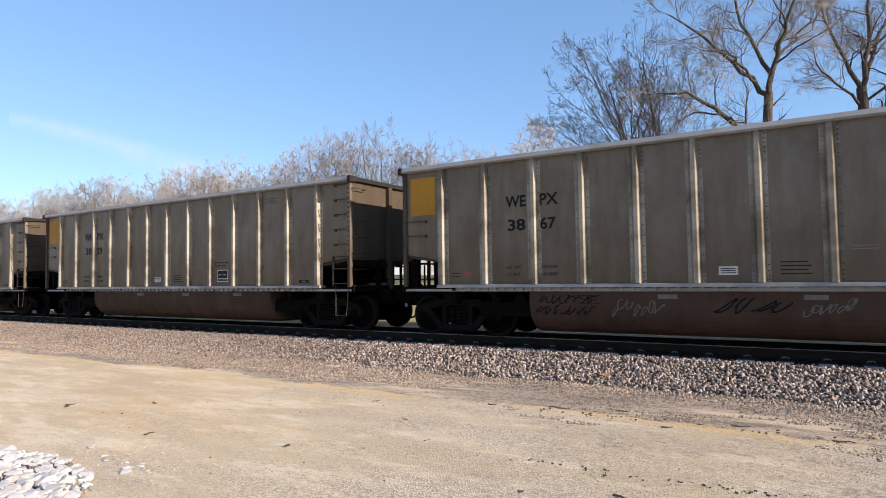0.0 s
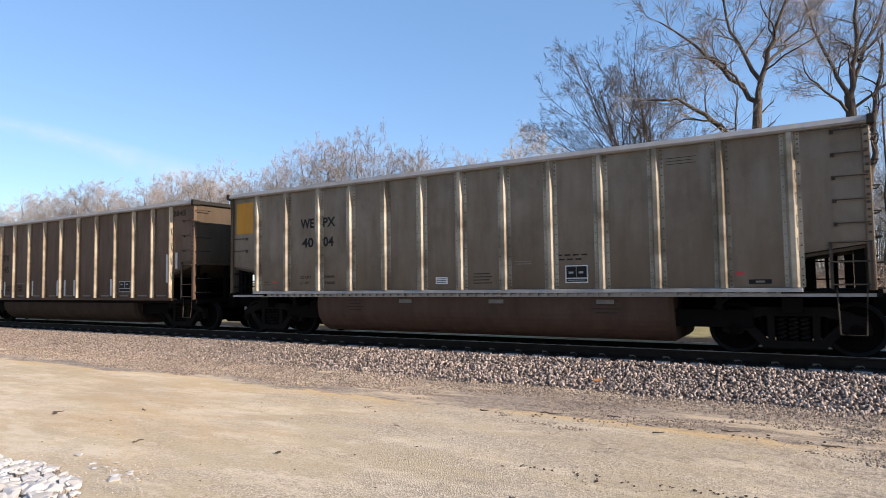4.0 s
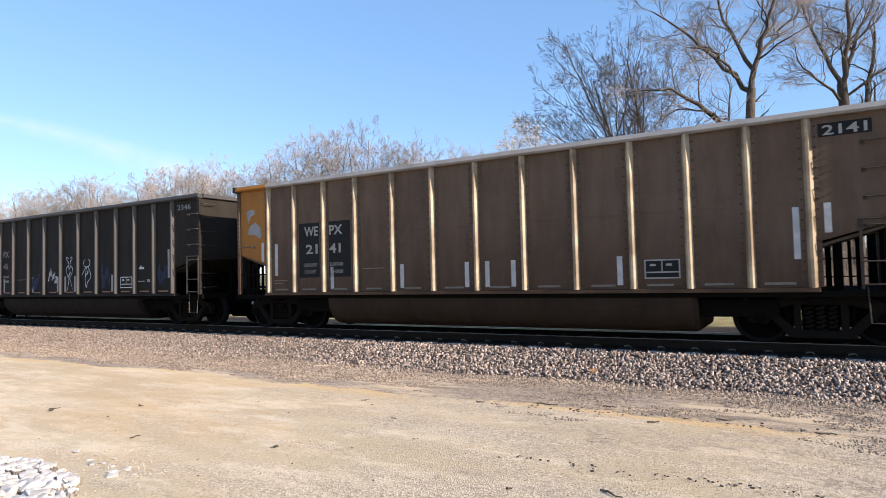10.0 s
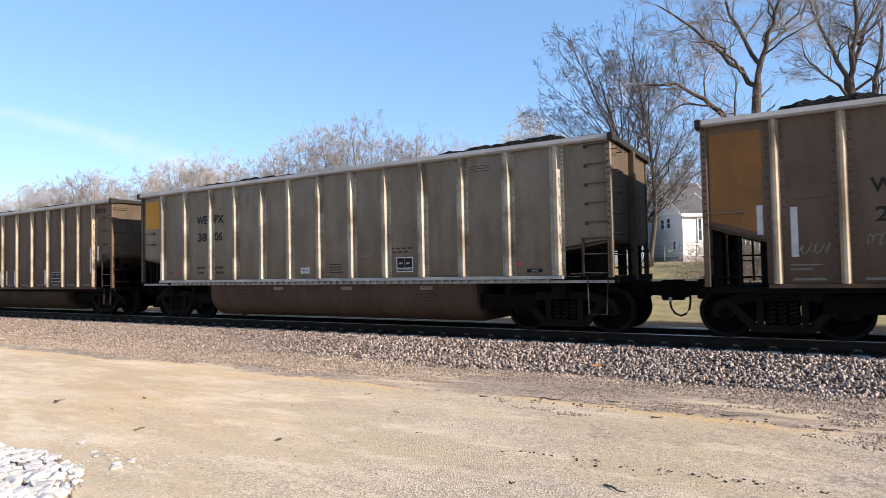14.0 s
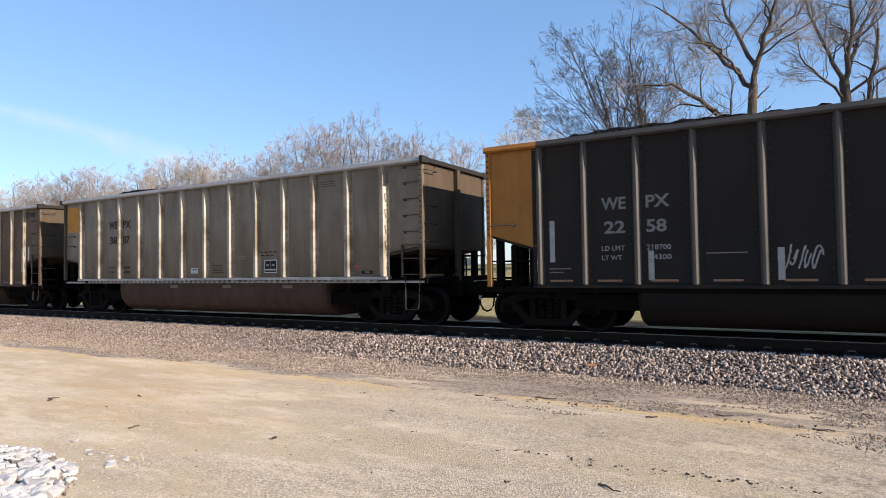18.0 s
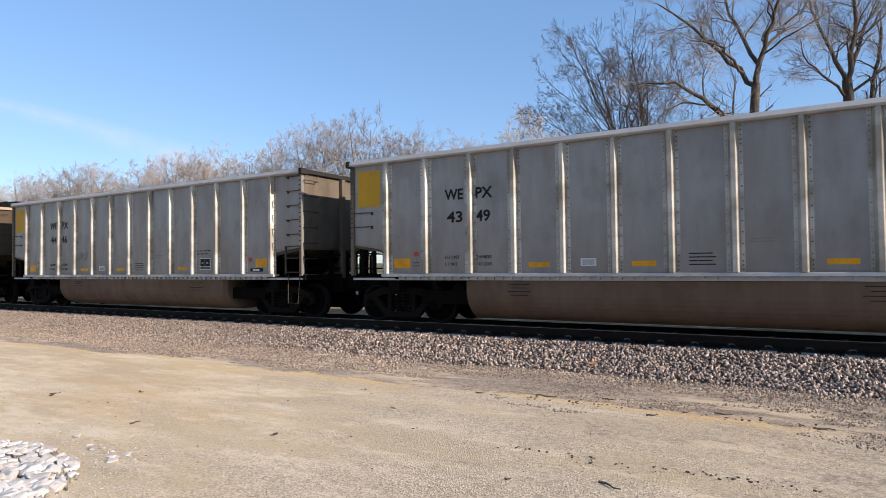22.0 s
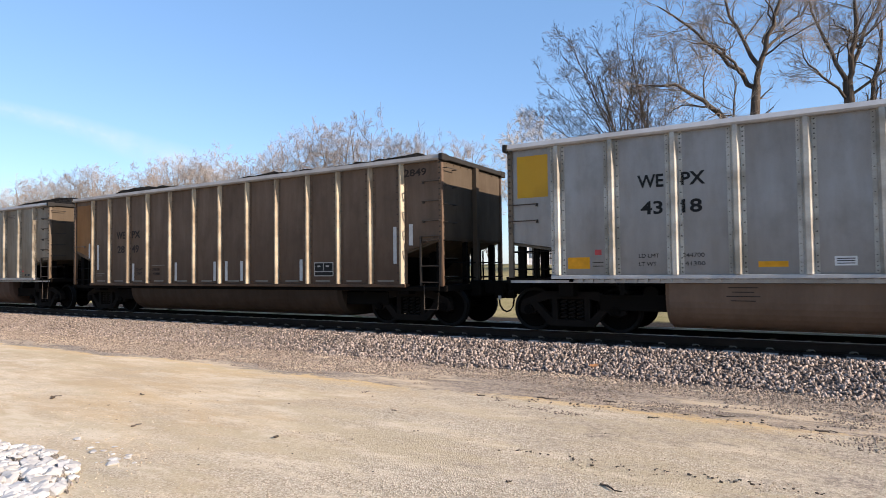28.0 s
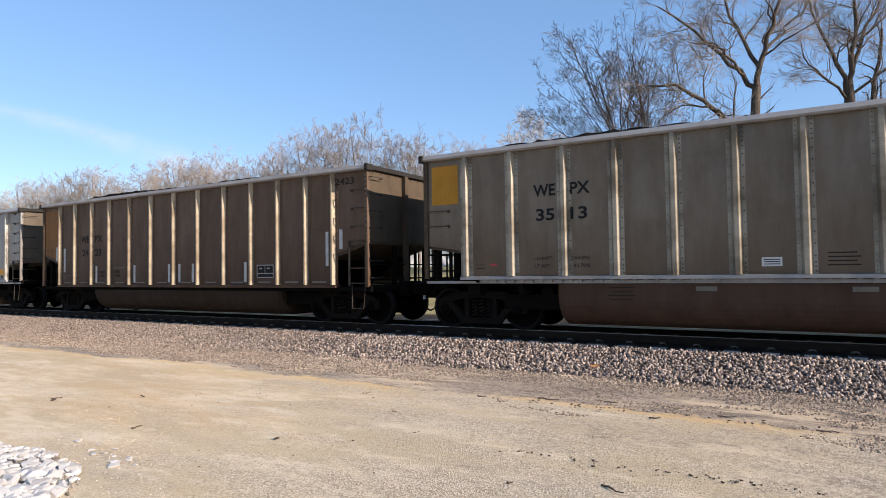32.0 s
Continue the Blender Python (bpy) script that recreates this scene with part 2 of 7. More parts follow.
M = {
    "warm_side": painted("weathered_aluminium", (0.1914, 0.1541, 0.1166), (0.1024, 0.07447, 0.04988), 0.65, 0.46, 0.45, low_shading=0.60),
    "bright_side": painted("bright_aluminium", (0.2727, 0.2612, 0.2513), (0.1727, 0.1528, 0.1348), 0.55, 0.44, 0.45, low_shading=0.35),
    "pale_side": painted("stained_pale_aluminium", (0.2247, 0.1872, 0.1476), (0.1331, 0.1016, 0.07128), 0.65, 0.45, 0.45, low_shading=0.45),
    "brown_side": painted("dusty_brown_sheet", (0.1381, 0.0936, 0.06451), (0.06829, 0.04464, 0.03024), 0.8, 0.7, 0.05, 0.12, 0.2, low_shading=0.75),
    "black_side": painted("black_paint", (0.01594, 0.0138, 0.01255), (0.02805, 0.0244, 0.02124), 0.5, 0.75, 0.0, 0.2, 0.12),
    "tan_side": painted("tan_aluminium", (0.3168, 0.2552, 0.198), (0.1892, 0.1408, 0.1038), 0.75, 0.55, 0.15, low_shading=0.60),
    "bright_rib": rib_paint("rib_aluminium", (0.4413, 0.4187, 0.3743), (0.185, 0.1645, 0.1302), 0.25),
    "warm_rib": rib_paint("dull_rib_aluminium", (0.3231, 0.2875, 0.2262), (0.1077, 0.08265, 0.05445), 0.2),
    "brown_rib": rib_paint("stained_rib", (0.3911, 0.3215, 0.222), (0.1676, 0.1197, 0.07511), 0.05),
    "black_rib": painted("worn_black_rib", (0.04896, 0.04648, 0.0424), (0.0976, 0.0896, 0.0816), 0.4, 0.5),
    "warm_tub": painted("rusty_dust_tub", (0.09016, 0.05576, 0.03962), (0.05152, 0.03085, 0.02101), 0.7, 0.8, 0.0, 0.12, 0.1),
    "bright_tub": painted("dusty_aluminium_tub", (0.175, 0.116, 0.080), (0.092, 0.059, 0.040), 0.6, 0.75, 0.05, 0.12, 0.1),
    "brown_tub": painted("brown_tub", (0.046, 0.031, 0.021), (0.026, 0.017, 0.011), 0.6, 0.85, 0.0, 0.12, 0.1),
    "black_tub": painted("black_tub", (0.012, 0.010, 0.009), (0.022, 0.017, 0.013), 0.6, 0.85, 0.0, 0.12, 0.1),
    "warm_chord": painted("dull_chord_aluminium", (0.341, 0.3386, 0.3363), (0.209, 0.1943, 0.1767), 0.6, 0.5, 0.25),
    "bright_chord": painted("chord_aluminium", (0.4368, 0.4407, 0.4466), (0.28, 0.2712, 0.261), 0.55, 0.5, 0.25),
    "brown_chord": painted("stained_chord", (0.3078, 0.3052, 0.3024), (0.1782, 0.1635, 0.1456), 0.5, 0.55),
    "black_chord": painted("worn_black_chord", (0.0345, 0.03335, 0.0336), (0.0805, 0.0759, 0.072), 0.5, 0.55),
    "tan_chord": painted("tan_chord", (0.378, 0.308, 0.231), (0.21, 0.154, 0.105), 0.6, 0.55, 0.1),
    "dull_white": plain("dull_white_lettering", (0.17, 0.165, 0.155), 0.8),
    # grimed end sheets: the shade between the cars is put into their colour
    "end_grime_shade": painted("grimed_shaded_end_sheet", (0.088, 0.068, 0.048), (0.05, 0.037, 0.026), 0.6, 0.8, 0.0, 0.12, 0.08),
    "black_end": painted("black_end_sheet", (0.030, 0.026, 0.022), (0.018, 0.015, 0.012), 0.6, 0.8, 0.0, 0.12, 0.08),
    "bright_end": painted("grimed_shaded_aluminium_end", (0.138, 0.116, 0.0896), (0.06, 0.04756, 0.03472), 0.7, 0.75, 0.0, 0.12, 0.1),
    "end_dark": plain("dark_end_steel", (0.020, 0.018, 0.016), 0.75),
    "worn_iron": plain("worn_grab_iron", (0.075, 0.064, 0.055), 0.7),
    "rivet": plain("grimy_rivets", (0.042, 0.034, 0.027), 0.8),
    "shaded_dust": stone_material("dusty_shaded_stone", (0.014, 0.012, 0.011), (0.060, 0.050, 0.043)),
    "yellow": painted("yellow_patch_paint", (0.462, 0.259, 0.0132), (0.33, 0.187, 0.022), 0.5, 0.6),
    "mustard": painted("mustard_patch_paint", (0.44, 0.205, 0.014), (0.29, 0.14, 0.02), 0.5, 0.6),
    "orange": painted("orange_paint", (0.33, 0.138, 0.022), (0.187, 0.0825, 0.0264), 0.6, 0.65),
    "dull_orange": painted("stained_orange_paint", (0.228, 0.0996, 0.024), (0.108, 0.0576, 0.0288), 0.6, 0.7),
    # underframe and trucks: grime, with shade under the cars put into the colour
    "steel": painted("grimy_shaded_steel", (0.005, 0.0046, 0.0042), (0.009, 0.0075, 0.006), 0.5, 0.95, 0.0, 0.12, 0.05),
    "truck": painted("grimy_shaded_truck_steel", (0.0035, 0.003, 0.0028), (0.006, 0.005, 0.0042), 0.6, 0.95, 0.0, 0.12, 0.04),
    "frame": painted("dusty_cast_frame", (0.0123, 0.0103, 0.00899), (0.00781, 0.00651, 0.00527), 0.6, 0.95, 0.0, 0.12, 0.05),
    "coil": painted("grimy_spring_steel", (0.0102, 0.00896, 0.00768), (0.0205, 0.0166, 0.0141), 0.6, 0.8, 0.0, 0.12, 0.1),
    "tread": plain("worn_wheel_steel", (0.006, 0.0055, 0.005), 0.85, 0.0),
    "coal": coal_lumps(),
    "white": plain("white_marking", (0.55, 0.55, 0.53), 0.6),
    "dim_white": plain("faded_white_marking", (0.30, 0.29, 0.27), 0.7),
    "black": plain("black_marking", (0.009, 0.009, 0.009), 0.6),
    "faded": plain("faded_dark_marking", (0.026, 0.020, 0.016), 0.8),
    "faded_light": plain("faded_grey_marking", (0.17, 0.15, 0.125), 0.7),
    "strip": plain("grey_reflector", (0.42, 0.42, 0.41), 0.4),
    "amber": plain("amber_reflector", (0.62, 0.27, 0.01), 0.4),
    "rust_label": plain("rusty_placard", (0.26, 0.14, 0.08), 0.7),
    "red": plain("red_marking", (0.40, 0.06, 0.06), 0.6),
    "silver_patch": plain("bare_metal_patch", (0.24, 0.245, 0.25), 0.55, 0.2),
    "spray_white": plain("white_spray_paint", (0.55, 0.58, 0.62), 0.7),
    "spray_blue": plain("dull_blue_spray_paint", (0.026, 0.034, 0.060), 0.8),
    "spray_grey": plain("pale_spray_paint", (0.163, 0.143, 0.124), 0.7),
    "spray_pale_blue": plain("pale_blue_spray_paint", (0.17, 0.20, 0.25), 0.7),
    "spray_dark": plain("dark_spray_paint", (0.008, 0.007, 0.007), 0.8),
    "rail": plain("rail_steel", (0.020, 0.013, 0.009), 0.8, 0.1, 0.25, 3),
    "clip": plain("galvanised_clip", (0.15, 0.125, 0.10), 0.7, 0.0),
    "rail_head": plain("polished_rail_head", (0.58, 0.56, 0.53), 0.36, 0.6, 0.08),
    "concrete": plain("concrete_tie", (0.40, 0.38, 0.35), 0.85, 0, 0.15, 8),
    "bark": bark("dark_bark", (0.034, 0.027, 0.021), (0.115, 0.092, 0.074)),
    "twig": plain("grey_brown_twigs", (0.26, 0.215, 0.172), 0.85, 0, 0.25, 2),
    "dark_twig": plain("dark_brown_twigs", (0.15, 0.118, 0.092), 0.85, 0, 0.25, 2),
    "brush_twig": plain("dry_brush", (0.19, 0.15, 0.115), 0.9, 0, 0.3, 1),
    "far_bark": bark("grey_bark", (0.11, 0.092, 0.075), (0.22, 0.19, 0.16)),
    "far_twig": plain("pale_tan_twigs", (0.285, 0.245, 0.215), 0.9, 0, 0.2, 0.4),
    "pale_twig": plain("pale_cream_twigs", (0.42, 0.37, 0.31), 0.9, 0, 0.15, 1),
}


def ground_material():
    """Pale sandy gravel lot, a grey dirty strip along the ballast's foot, dry grass beyond the track."""
    m = Mat("lot_and_verge", 0.95, 0, 0.15, False)
    sep = m.node("ShaderNodeSeparateXYZ")
    m.link(m.co, sep.inputs[0])
    x, y = sep.outputs["X"], sep.outputs["Y"]

    def span(val, a, b, lo=0.0, hi=1.0):
        n = m.node("ShaderNodeMapRange")
        n.inputs["From Min"].default_value, n.inputs["From Max"].default_value = a, b
        n.inputs["To Min"].default_value, n.inputs["To Max"].default_value = lo, hi
        m.link(val, n.inputs["Value"])
        return n.outputs["Result"]

    def wavy(val, wave, amount):
        n = m.node("ShaderNodeMath")
        n.operation = "MULTIPLY_ADD"
        m.link(wave, n.inputs[0])
        n.inputs[1].default_value = amount
        m.link(val, n.inputs[2])
        return n.outputs[0]

    long = m.scaled(0.30, 1.0, 1.0)
    big = m.noise(0.45, 5, 0.6, long)
    mid = m.noise(1.5, 6, 0.68, long)
    fine = m.noise(48, 4, 0.8)
    coarse = m.noise(17, 4, 0.75)
    vor = m.node("ShaderNodeTexVoronoi", Scale=62.0)
    m.link(m.co, vor.inputs["Vector"])
    # the lot: peach sand with pale worn tracks; towards +x it turns to pale grit
    sand = m.mix(m.ramp(mid, (0.43, 0.0), (0.57, 1.0)), (0.53, 0.385, 0.225), (0.74, 0.60, 0.415))
    sand = m.mix(m.ramp(big, (0.50, 0.0), (0.66, 0.7)), sand, (0.57, 0.385, 0.185))
    grit = m.mix(m.ramp(vor.outputs["Color"], (0.15, 0.0), (0.85, 1.0)), (0.25, 0.202, 0.145), (0.63, 0.555, 0.43))
    stony = wavy(span(x, -9.0, -1.0, -0.34, 0.16), m.noise(1.0, 6, 0.72, m.scaled(0.5, 1.0, 1.0)), 1.25)
    lot = m.mix(m.ramp(stony, (0.32, 0.22), (0.62, 0.88)), sand, grit)
    lot = m.mix(m.ramp(fine, (0.47, 0.0), (0.64, 0.7)), lot, (0.40, 0.31, 0.205))
    lot = m.mix(m.ramp(m.noise(5, 6, 0.75), (0.60, 0.0), (0.72, 0.5)), lot, (0.36, 0.29, 0.20))
    lot = m.mix(m.ramp(m.noise(0.9, 6, 0.72, m.scaled(0.4, 1.2, 1.0)), (0.50, 0.0), (0.60, 0.6)), lot, (0.465, 0.375, 0.235))
    lot = m.mix(m.ramp(m.noise(1.7, 6, 0.74, m.scaled(0.45, 1.1, 1.0)), (0.53, 0.0), (0.63, 0.55)), lot, (0.68, 0.575, 0.42))
    grime = wavy(span(x, -5.0, 0.5, -0.10, 0.09), m.noise(1.3, 7, 0.78, m.scaled(0.5, 1, 1)), 1.0)
    lot = m.mix(m.ramp(grime, (0.52, 0.0), (0.66, 0.78)), lot, m.mix(m.ramp(coarse, (0.40, 0.0), (0.60, 1.0)), (0.19, 0.155, 0.125), (0.52, 0.435, 0.33)))
    # the dirty strip: grey-mauve fines, sandy islands, dark gravel drifts
    dust = m.mix(m.ramp(coarse, (0.36, 0.0), (0.64, 1.0)), (0.155, 0.122, 0.093), (0.42, 0.335, 0.25))
    dust = m.mix(m.ramp(m.noise(1.1, 5, 0.7, long), (0.50, 0.0), (0.60, 0.8)), dust, (0.60, 0.47, 0.31))
    dust = m.mix(m.ramp(m.noise(1.9, 6, 0.75, m.scaled(0.35, 1.3, 1.0)), (0.50, 0.0), (0.61, 0.8)), dust, (0.135, 0.108, 0.086))
    dust = m.mix(m.ramp(vor.outputs["Color"], (0.45, 0.0), (0.95, 0.42)), dust, (0.62, 0.55, 0.48))
    # the strip ends in a ragged line about 5.2 m from the track, with an ochre seam on the lot's side
    rag = wavy(wavy(y, m.noise(0.9, 6, 0.65, m.scaled(0.45, 1, 1)), 1.3), m.noise(7, 5, 0.75), 0.45)
    seam = m.mix(span(rag, -4.75, -4.38), (0.0, 0.0, 0.0), (1.0, 1.0, 1.0))
    ochre = m.mix(m.ramp(m.noise(1.3, 6, 0.75, long), (0.44, 0.0), (0.56, 0.85)), lot, (0.64, 0.44, 0.20))
    near = m.mix(seam, lot, ochre)
    near = m.mix(span(rag, -4.42, -4.32), near, dust)
    g1 = m.noise(1.6, 6, 0.7)
    grass = m.mix(m.ramp(g1, (0.38, 0.0), (0.62, 1.0)), (0.23, 0.205, 0.085), (0.40, 0.33, 0.17))
    grass = m.mix(m.ramp(m.noise(60, 3, 0.7), (0.4, 0.0), (0.65, 0.6)), grass, (0.17, 0.145, 0.075))
    grass = m.mix(m.ramp(m.noise(3.2, 6, 0.75), (0.54, 0.0), (0.62, 0.6)), grass, (0.14, 0.10, 0.062))
    # a near-black band between the track and the grass
    dark_ground = m.mix(m.ramp(coarse, (0.4, 0.0), (0.65, 1.0)), (0.016, 0.013, 0.011), (0.05, 0.042, 0.034))
    near = m.mix(span(y, 1.0, 1.3), near, dark_ground)
    # leaf litter under the brush and the trees
    litter = m.mix(m.ramp(coarse, (0.4, 0.0), (0.62, 1.0)), (0.085, 0.058, 0.038), (0.27, 0.20, 0.135))
    shade = m.node("ShaderNodeMath")
    shade.operation = "MULTIPLY"
    m.link(span(wavy(x, g1, 3.0), -3.5, -1.8), shade.inputs[0])
    m.link(span(wavy(y, g1, 3.0), 10.5, 12.5), shade.inputs[1])
    grass = m.mix(shade.outputs[0], grass, litter)
    m.color(m.mix(span(wavy(y, g1, 1.0), 5.7, 6.2), near, grass))
    relief = m.mix(0.55, m.mix(0.4, vor.outputs["Distance"], fine), coarse)
    # packed sand lies smoother than the loose grit
    relief = m.mix(m.ramp(stony, (0.34, 0.85), (0.78, 0.0)), relief, (0.5, 0.5, 0.5))
    m.bump(relief, 1.0, 0.030)
    return m.m


M["ground"] = ground_material()
M["ballast"] = stone_material("ballast_stone", (0.078, 0.058, 0.049), (0.54, 0.44, 0.37))
M["grey_gravel"] = stone_material("grey_gravel", (0.115, 0.088, 0.068), (0.47, 0.375, 0.29))
M["pebble"] = stone_material("lot_pebble", (0.34, 0.265, 0.175), (0.66, 0.565, 0.43))
M["rubble"] = stone_material("gap_shaded_limestone_chips", (0.10, 0.085, 0.07), (0.34, 0.31, 0.275))
M["rock"] = stone_material("white_limestone", (0.36, 0.345, 0.325), (0.56, 0.545, 0.52))


# ---- mesh tools ----
def part(name, bm, material, parent, label=""):
    me = bpy.data.meshes.new(name)
    bm.to_mesh(me)
    bm.free()
    me.materials.append(material)
    ob = new(name, me)
    ob.parent = parent
    if label:
        ob["label"] = label
    return ob


def mesh_part(name, verts, faces, material, parent=None, smooth=False):
    me = bpy.data.meshes.new(name)
    me.from_pydata(verts, [], faces)
    me.materials.append(material)
    if smooth:
        me.shade_smooth()
    ob = new(name, me)
    ob.parent = parent
    return ob


def box(bm, x0, x1, y0, y1, z0, z1, bevel=0.0):
    r = bmesh.ops.create_cube(bm, size=1.0)
    vs = r["verts"]
    for v in vs:
        v.co = Vector((x0 + (v.co.x + 0.5) * (x1 - x0), y0 + (v.co.y + 0.5) * (y1 - y0), z0 + (v.co.z + 0.5) * (z1 - z0)))
    if bevel:
        es = list({e for v in vs for e in v.link_edges})
        bmesh.ops.bevel(bm, geom=es, offset=bevel, segments=1, affect="EDGES")
    return bm


def boxes(*rows, bevel=0.0):
    bm = bmesh.new()
    for r in rows:
        box(bm, *r, bevel=bevel)
    return bm


def prism(bm, ring, axis, a, b):
    """A closed prism: ring of 2D points, pushed from a to b along the axis 'x', 'y' or 'z'."""
    def at(p, s):
        return {"x": (s, *p), "y": (p[0], s, p[1]), "z": (*p, s)}[axis]
    lo = [bm.verts.new(at(p, a)) for p in ring]
    hi = [bm.verts.new(at(p, b)) for p in ring]
    n = len(ring)
    for i in range(n):
        bm.faces.new((lo[i], lo[(i + 1) % n], hi[(i + 1) % n], hi[i]))
    bm.faces.new(lo[::-1])
    bm.faces.new(hi)
    bmesh.ops.recalc_face_normals(bm, faces=bm.faces)
    return bm


def tube(bm, pts, r, n=6):
    """A round bar along points, with capped ends; r is one radius or one for each point."""
    pts = [Vector(p) for p in pts]
    rs = r if hasattr(r, "__len__") else [r] * len(pts)
    rings = []
    for i, p in enumerate(pts):
        d = (pts[min(i + 1, len(pts) - 1)] - pts[max(i - 1, 0)]).normalized()
        u = d.cross(Vector((0, 0, 1)) if abs(d.z) < 0.9 else Vector((1, 0, 0))).normalized()
        w = d.cross(u)
        rings.append([bm.verts.new(p + (u * math.cos(k * math.tau / n) + w * math.sin(k * math.tau / n)) * rs[i]) for k in range(n)])
    for a, b in zip(rings, rings[1:]):
        for k in range(n):
            bm.faces.new((a[k], a[(k + 1) % n], b[(k + 1) % n], b[k]))
    bm.faces.new(rings[0][::-1])
    bm.faces.new(rings[-1])
    return bm


def disc(bm, x, y0, y1, z, r, n=24, r2=None):
    """A disc or drum about the y axis."""
    prism(bm, [(x + r * math.cos(k * math.tau / n), z + r * math.sin(k * math.tau / n)) for k in range(n)], "y", y0, y1)
    return bm


LETTERS = {}


def cut_letters(texts):
    """Lettering as thin meshes that stand upright and face -y, their lower left at the origin."""
    made = []
    for text, size, bold in texts:
        cu = bpy.data.curves.new("lettering", "FONT")
        cu.body, cu.size, cu.extrude, cu.offset, cu.resolution_u = text, size * 1.38, 0.002, bold, 3
        made.append(((text, size, bold), new("lettering", cu)))
    bpy.context.view_layer.update()
    graph = bpy.context.evaluated_depsgraph_get()
    for key, ob in made:
        me = bpy.data.meshes.new_from_object(ob.evaluated_get(graph))
        me.transform(pose(0, 0, 0, 90))
        me.materials.clear()
        LETTERS[key] = {"": me}
        bpy.data.objects.remove(ob)


def letters(text, size, material, bold=0.0):
    kinds = LETTERS[(text, size, bold)]
    if material.name not in kinds:
        kinds[material.name] = kinds[""].copy()
        kinds[material.name].materials.append(material)
    return kinds[material.name]


def stencil(car, text, x0, x1, y, z, size, material, bold=0.0):
    me = letters(text, size, material, bold)
    xs = [v.co.x for v in me.vertices]
    wide = max(xs) - min(xs)
    ob = new("lettering", me)
    ob.parent = car
    k = (x1 - x0) / wide
    ob.matrix_basis = pose(x0 - min(xs) * k, y, z) @ Matrix.Diagonal((k, 1, 1, 1))
    return ob


# ---- the train: coupled gondolas of one length, two designs ----
PITCH, LONG = 16.18, 14.61
TOP, SIDE = 3.845, 1.50
WIDE_BAYS = [1.04, 1.06, 1.12, 1.01, 1.038, 1.01, 1.008, 1.033, 1.01, 1.016, 1.021, 1.08, 1.058, 1.106]
SLIM_BAYS = [1.105, 0.937, 1.007, 0.998, 1.095, 1.094, 1.105, 1.097, 1.096, 1.088, 0.994, 0.979, 0.897, 1.118]
OLD_BAYS = [1.15, 0.905, 0.985, 0.99] + [1.08] * 6 + [0.985, 0.965, 0.885, 1.265]


def rib_places(wide, old=False):
    bays, xs, x = (WIDE_BAYS if wide else OLD_BAYS if old else SLIM_BAYS), [], 0.0
    for b in bays[:-1]:
        x += b
        xs.append(x)
    return xs


def pressed_rib(low, front, depth, slope):
    """A hat-shaped pressing with slanting flanks, a little shallower at the top."""
    bm = bmesh.new()
    a, b = front
    rings = []
    for z, k, d in ((low, 1.0, depth), (3.60, 1.0, depth), (3.724, 0.9, depth * 0.9)):
        rings.append([bm.verts.new((x, y, z)) for x, y in ((a - slope * 0.8 * k, 0.0), (a, -d), (b, -d), (b + slope * k, 0.0))])
    for p, q in zip(rings, rings[1:]):
        for k in range(4):
            bm.faces.new((p[k], p[(k + 1) % 4], q[(k + 1) % 4], q[k]))
    bm.faces.new(rings[0][::-1])
    bm.faces.new(rings[-1])
    bmesh.ops.recalc_face_normals(bm, faces=bm.faces)
    return bm


def wide_rib():
    """A broad stiffener with rows of rivets on its flanges, its foot at z = 1.17."""
    bm = pressed_rib(1.17, (-0.022, 0.052), 0.095, 0.047)
    for x0, x1 in ((-0.125, -0.062), (0.101, 0.165)):
        box(bm, x0, x1, -0.006, 0.0, 1.172, 3.722)
    body = len(bm.faces)
    for x, w in ((-0.095, 0.007), (0.133, 0.0105)):
        for z in [1.22, 1.29, 1.36] + [1.27 + i * 0.195 for i in range(1, 11)] + [3.36, 3.44, 3.52, 3.60, 3.68]:
            box(bm, x - w, x + w, -0.020, -0.004, z - w, z + w)
    for i, f in enumerate(bm.faces):
        f.material_index = 0 if i < body else 1
    return bm


def slim_rib():
    """A narrower stiffener between riveted flanges that are part of the sheet."""
    bm = pressed_rib(0.985, (0.0, 0.045), 0.085, 0.054)
    body = len(bm.faces)
    for x0, x1 in ((-0.130, -0.046), (0.101, 0.170)):
        box(bm, x0, x1, -0.007, 0.0, 0.99, 3.72)
    flange = len(bm.faces)
    for i in range(16):
        z = 1.07 + i * 0.168
        for x in (-0.090, 0.135):
            box(bm, x - 0.016, x + 0.016, -0.024, -0.005, z - 0.012, z + 0.012)
    for i, f in enumerate(bm.faces):
        f.material_index = 0 if i < body else 2 if i < flange else 1
    return bm


def side_sheet(x0, x1, z0, z1, seam):
    bm = bmesh.new()
    if seam:
        box(bm, x0, x1, -SIDE - 0.006, -SIDE + 0.02, seam + 0.012, z1)
        box(bm, x0, x1, -SIDE - 0.010, -SIDE + 0.02, z0, seam)
        box(bm, x0, x1, -SIDE, -SIDE + 0.02, seam, seam + 0.012)
    else:
        box(bm, x0, x1, -SIDE - 0.010, -SIDE + 0.02, z0, z1)
    n = int((x1 - x0 - 0.3) / 0.17)
    for i in range(n + 1):
        x = x0 + 0.15 + i * (x1 - x0 - 0.3) / max(n, 1)
        for z in (z1 - 0.035, z0 + 0.04):
            box(bm, x - 0.011, x + 0.011, -SIDE - 0.022, -SIDE, z - 0.011, z + 0.011)
    return bm


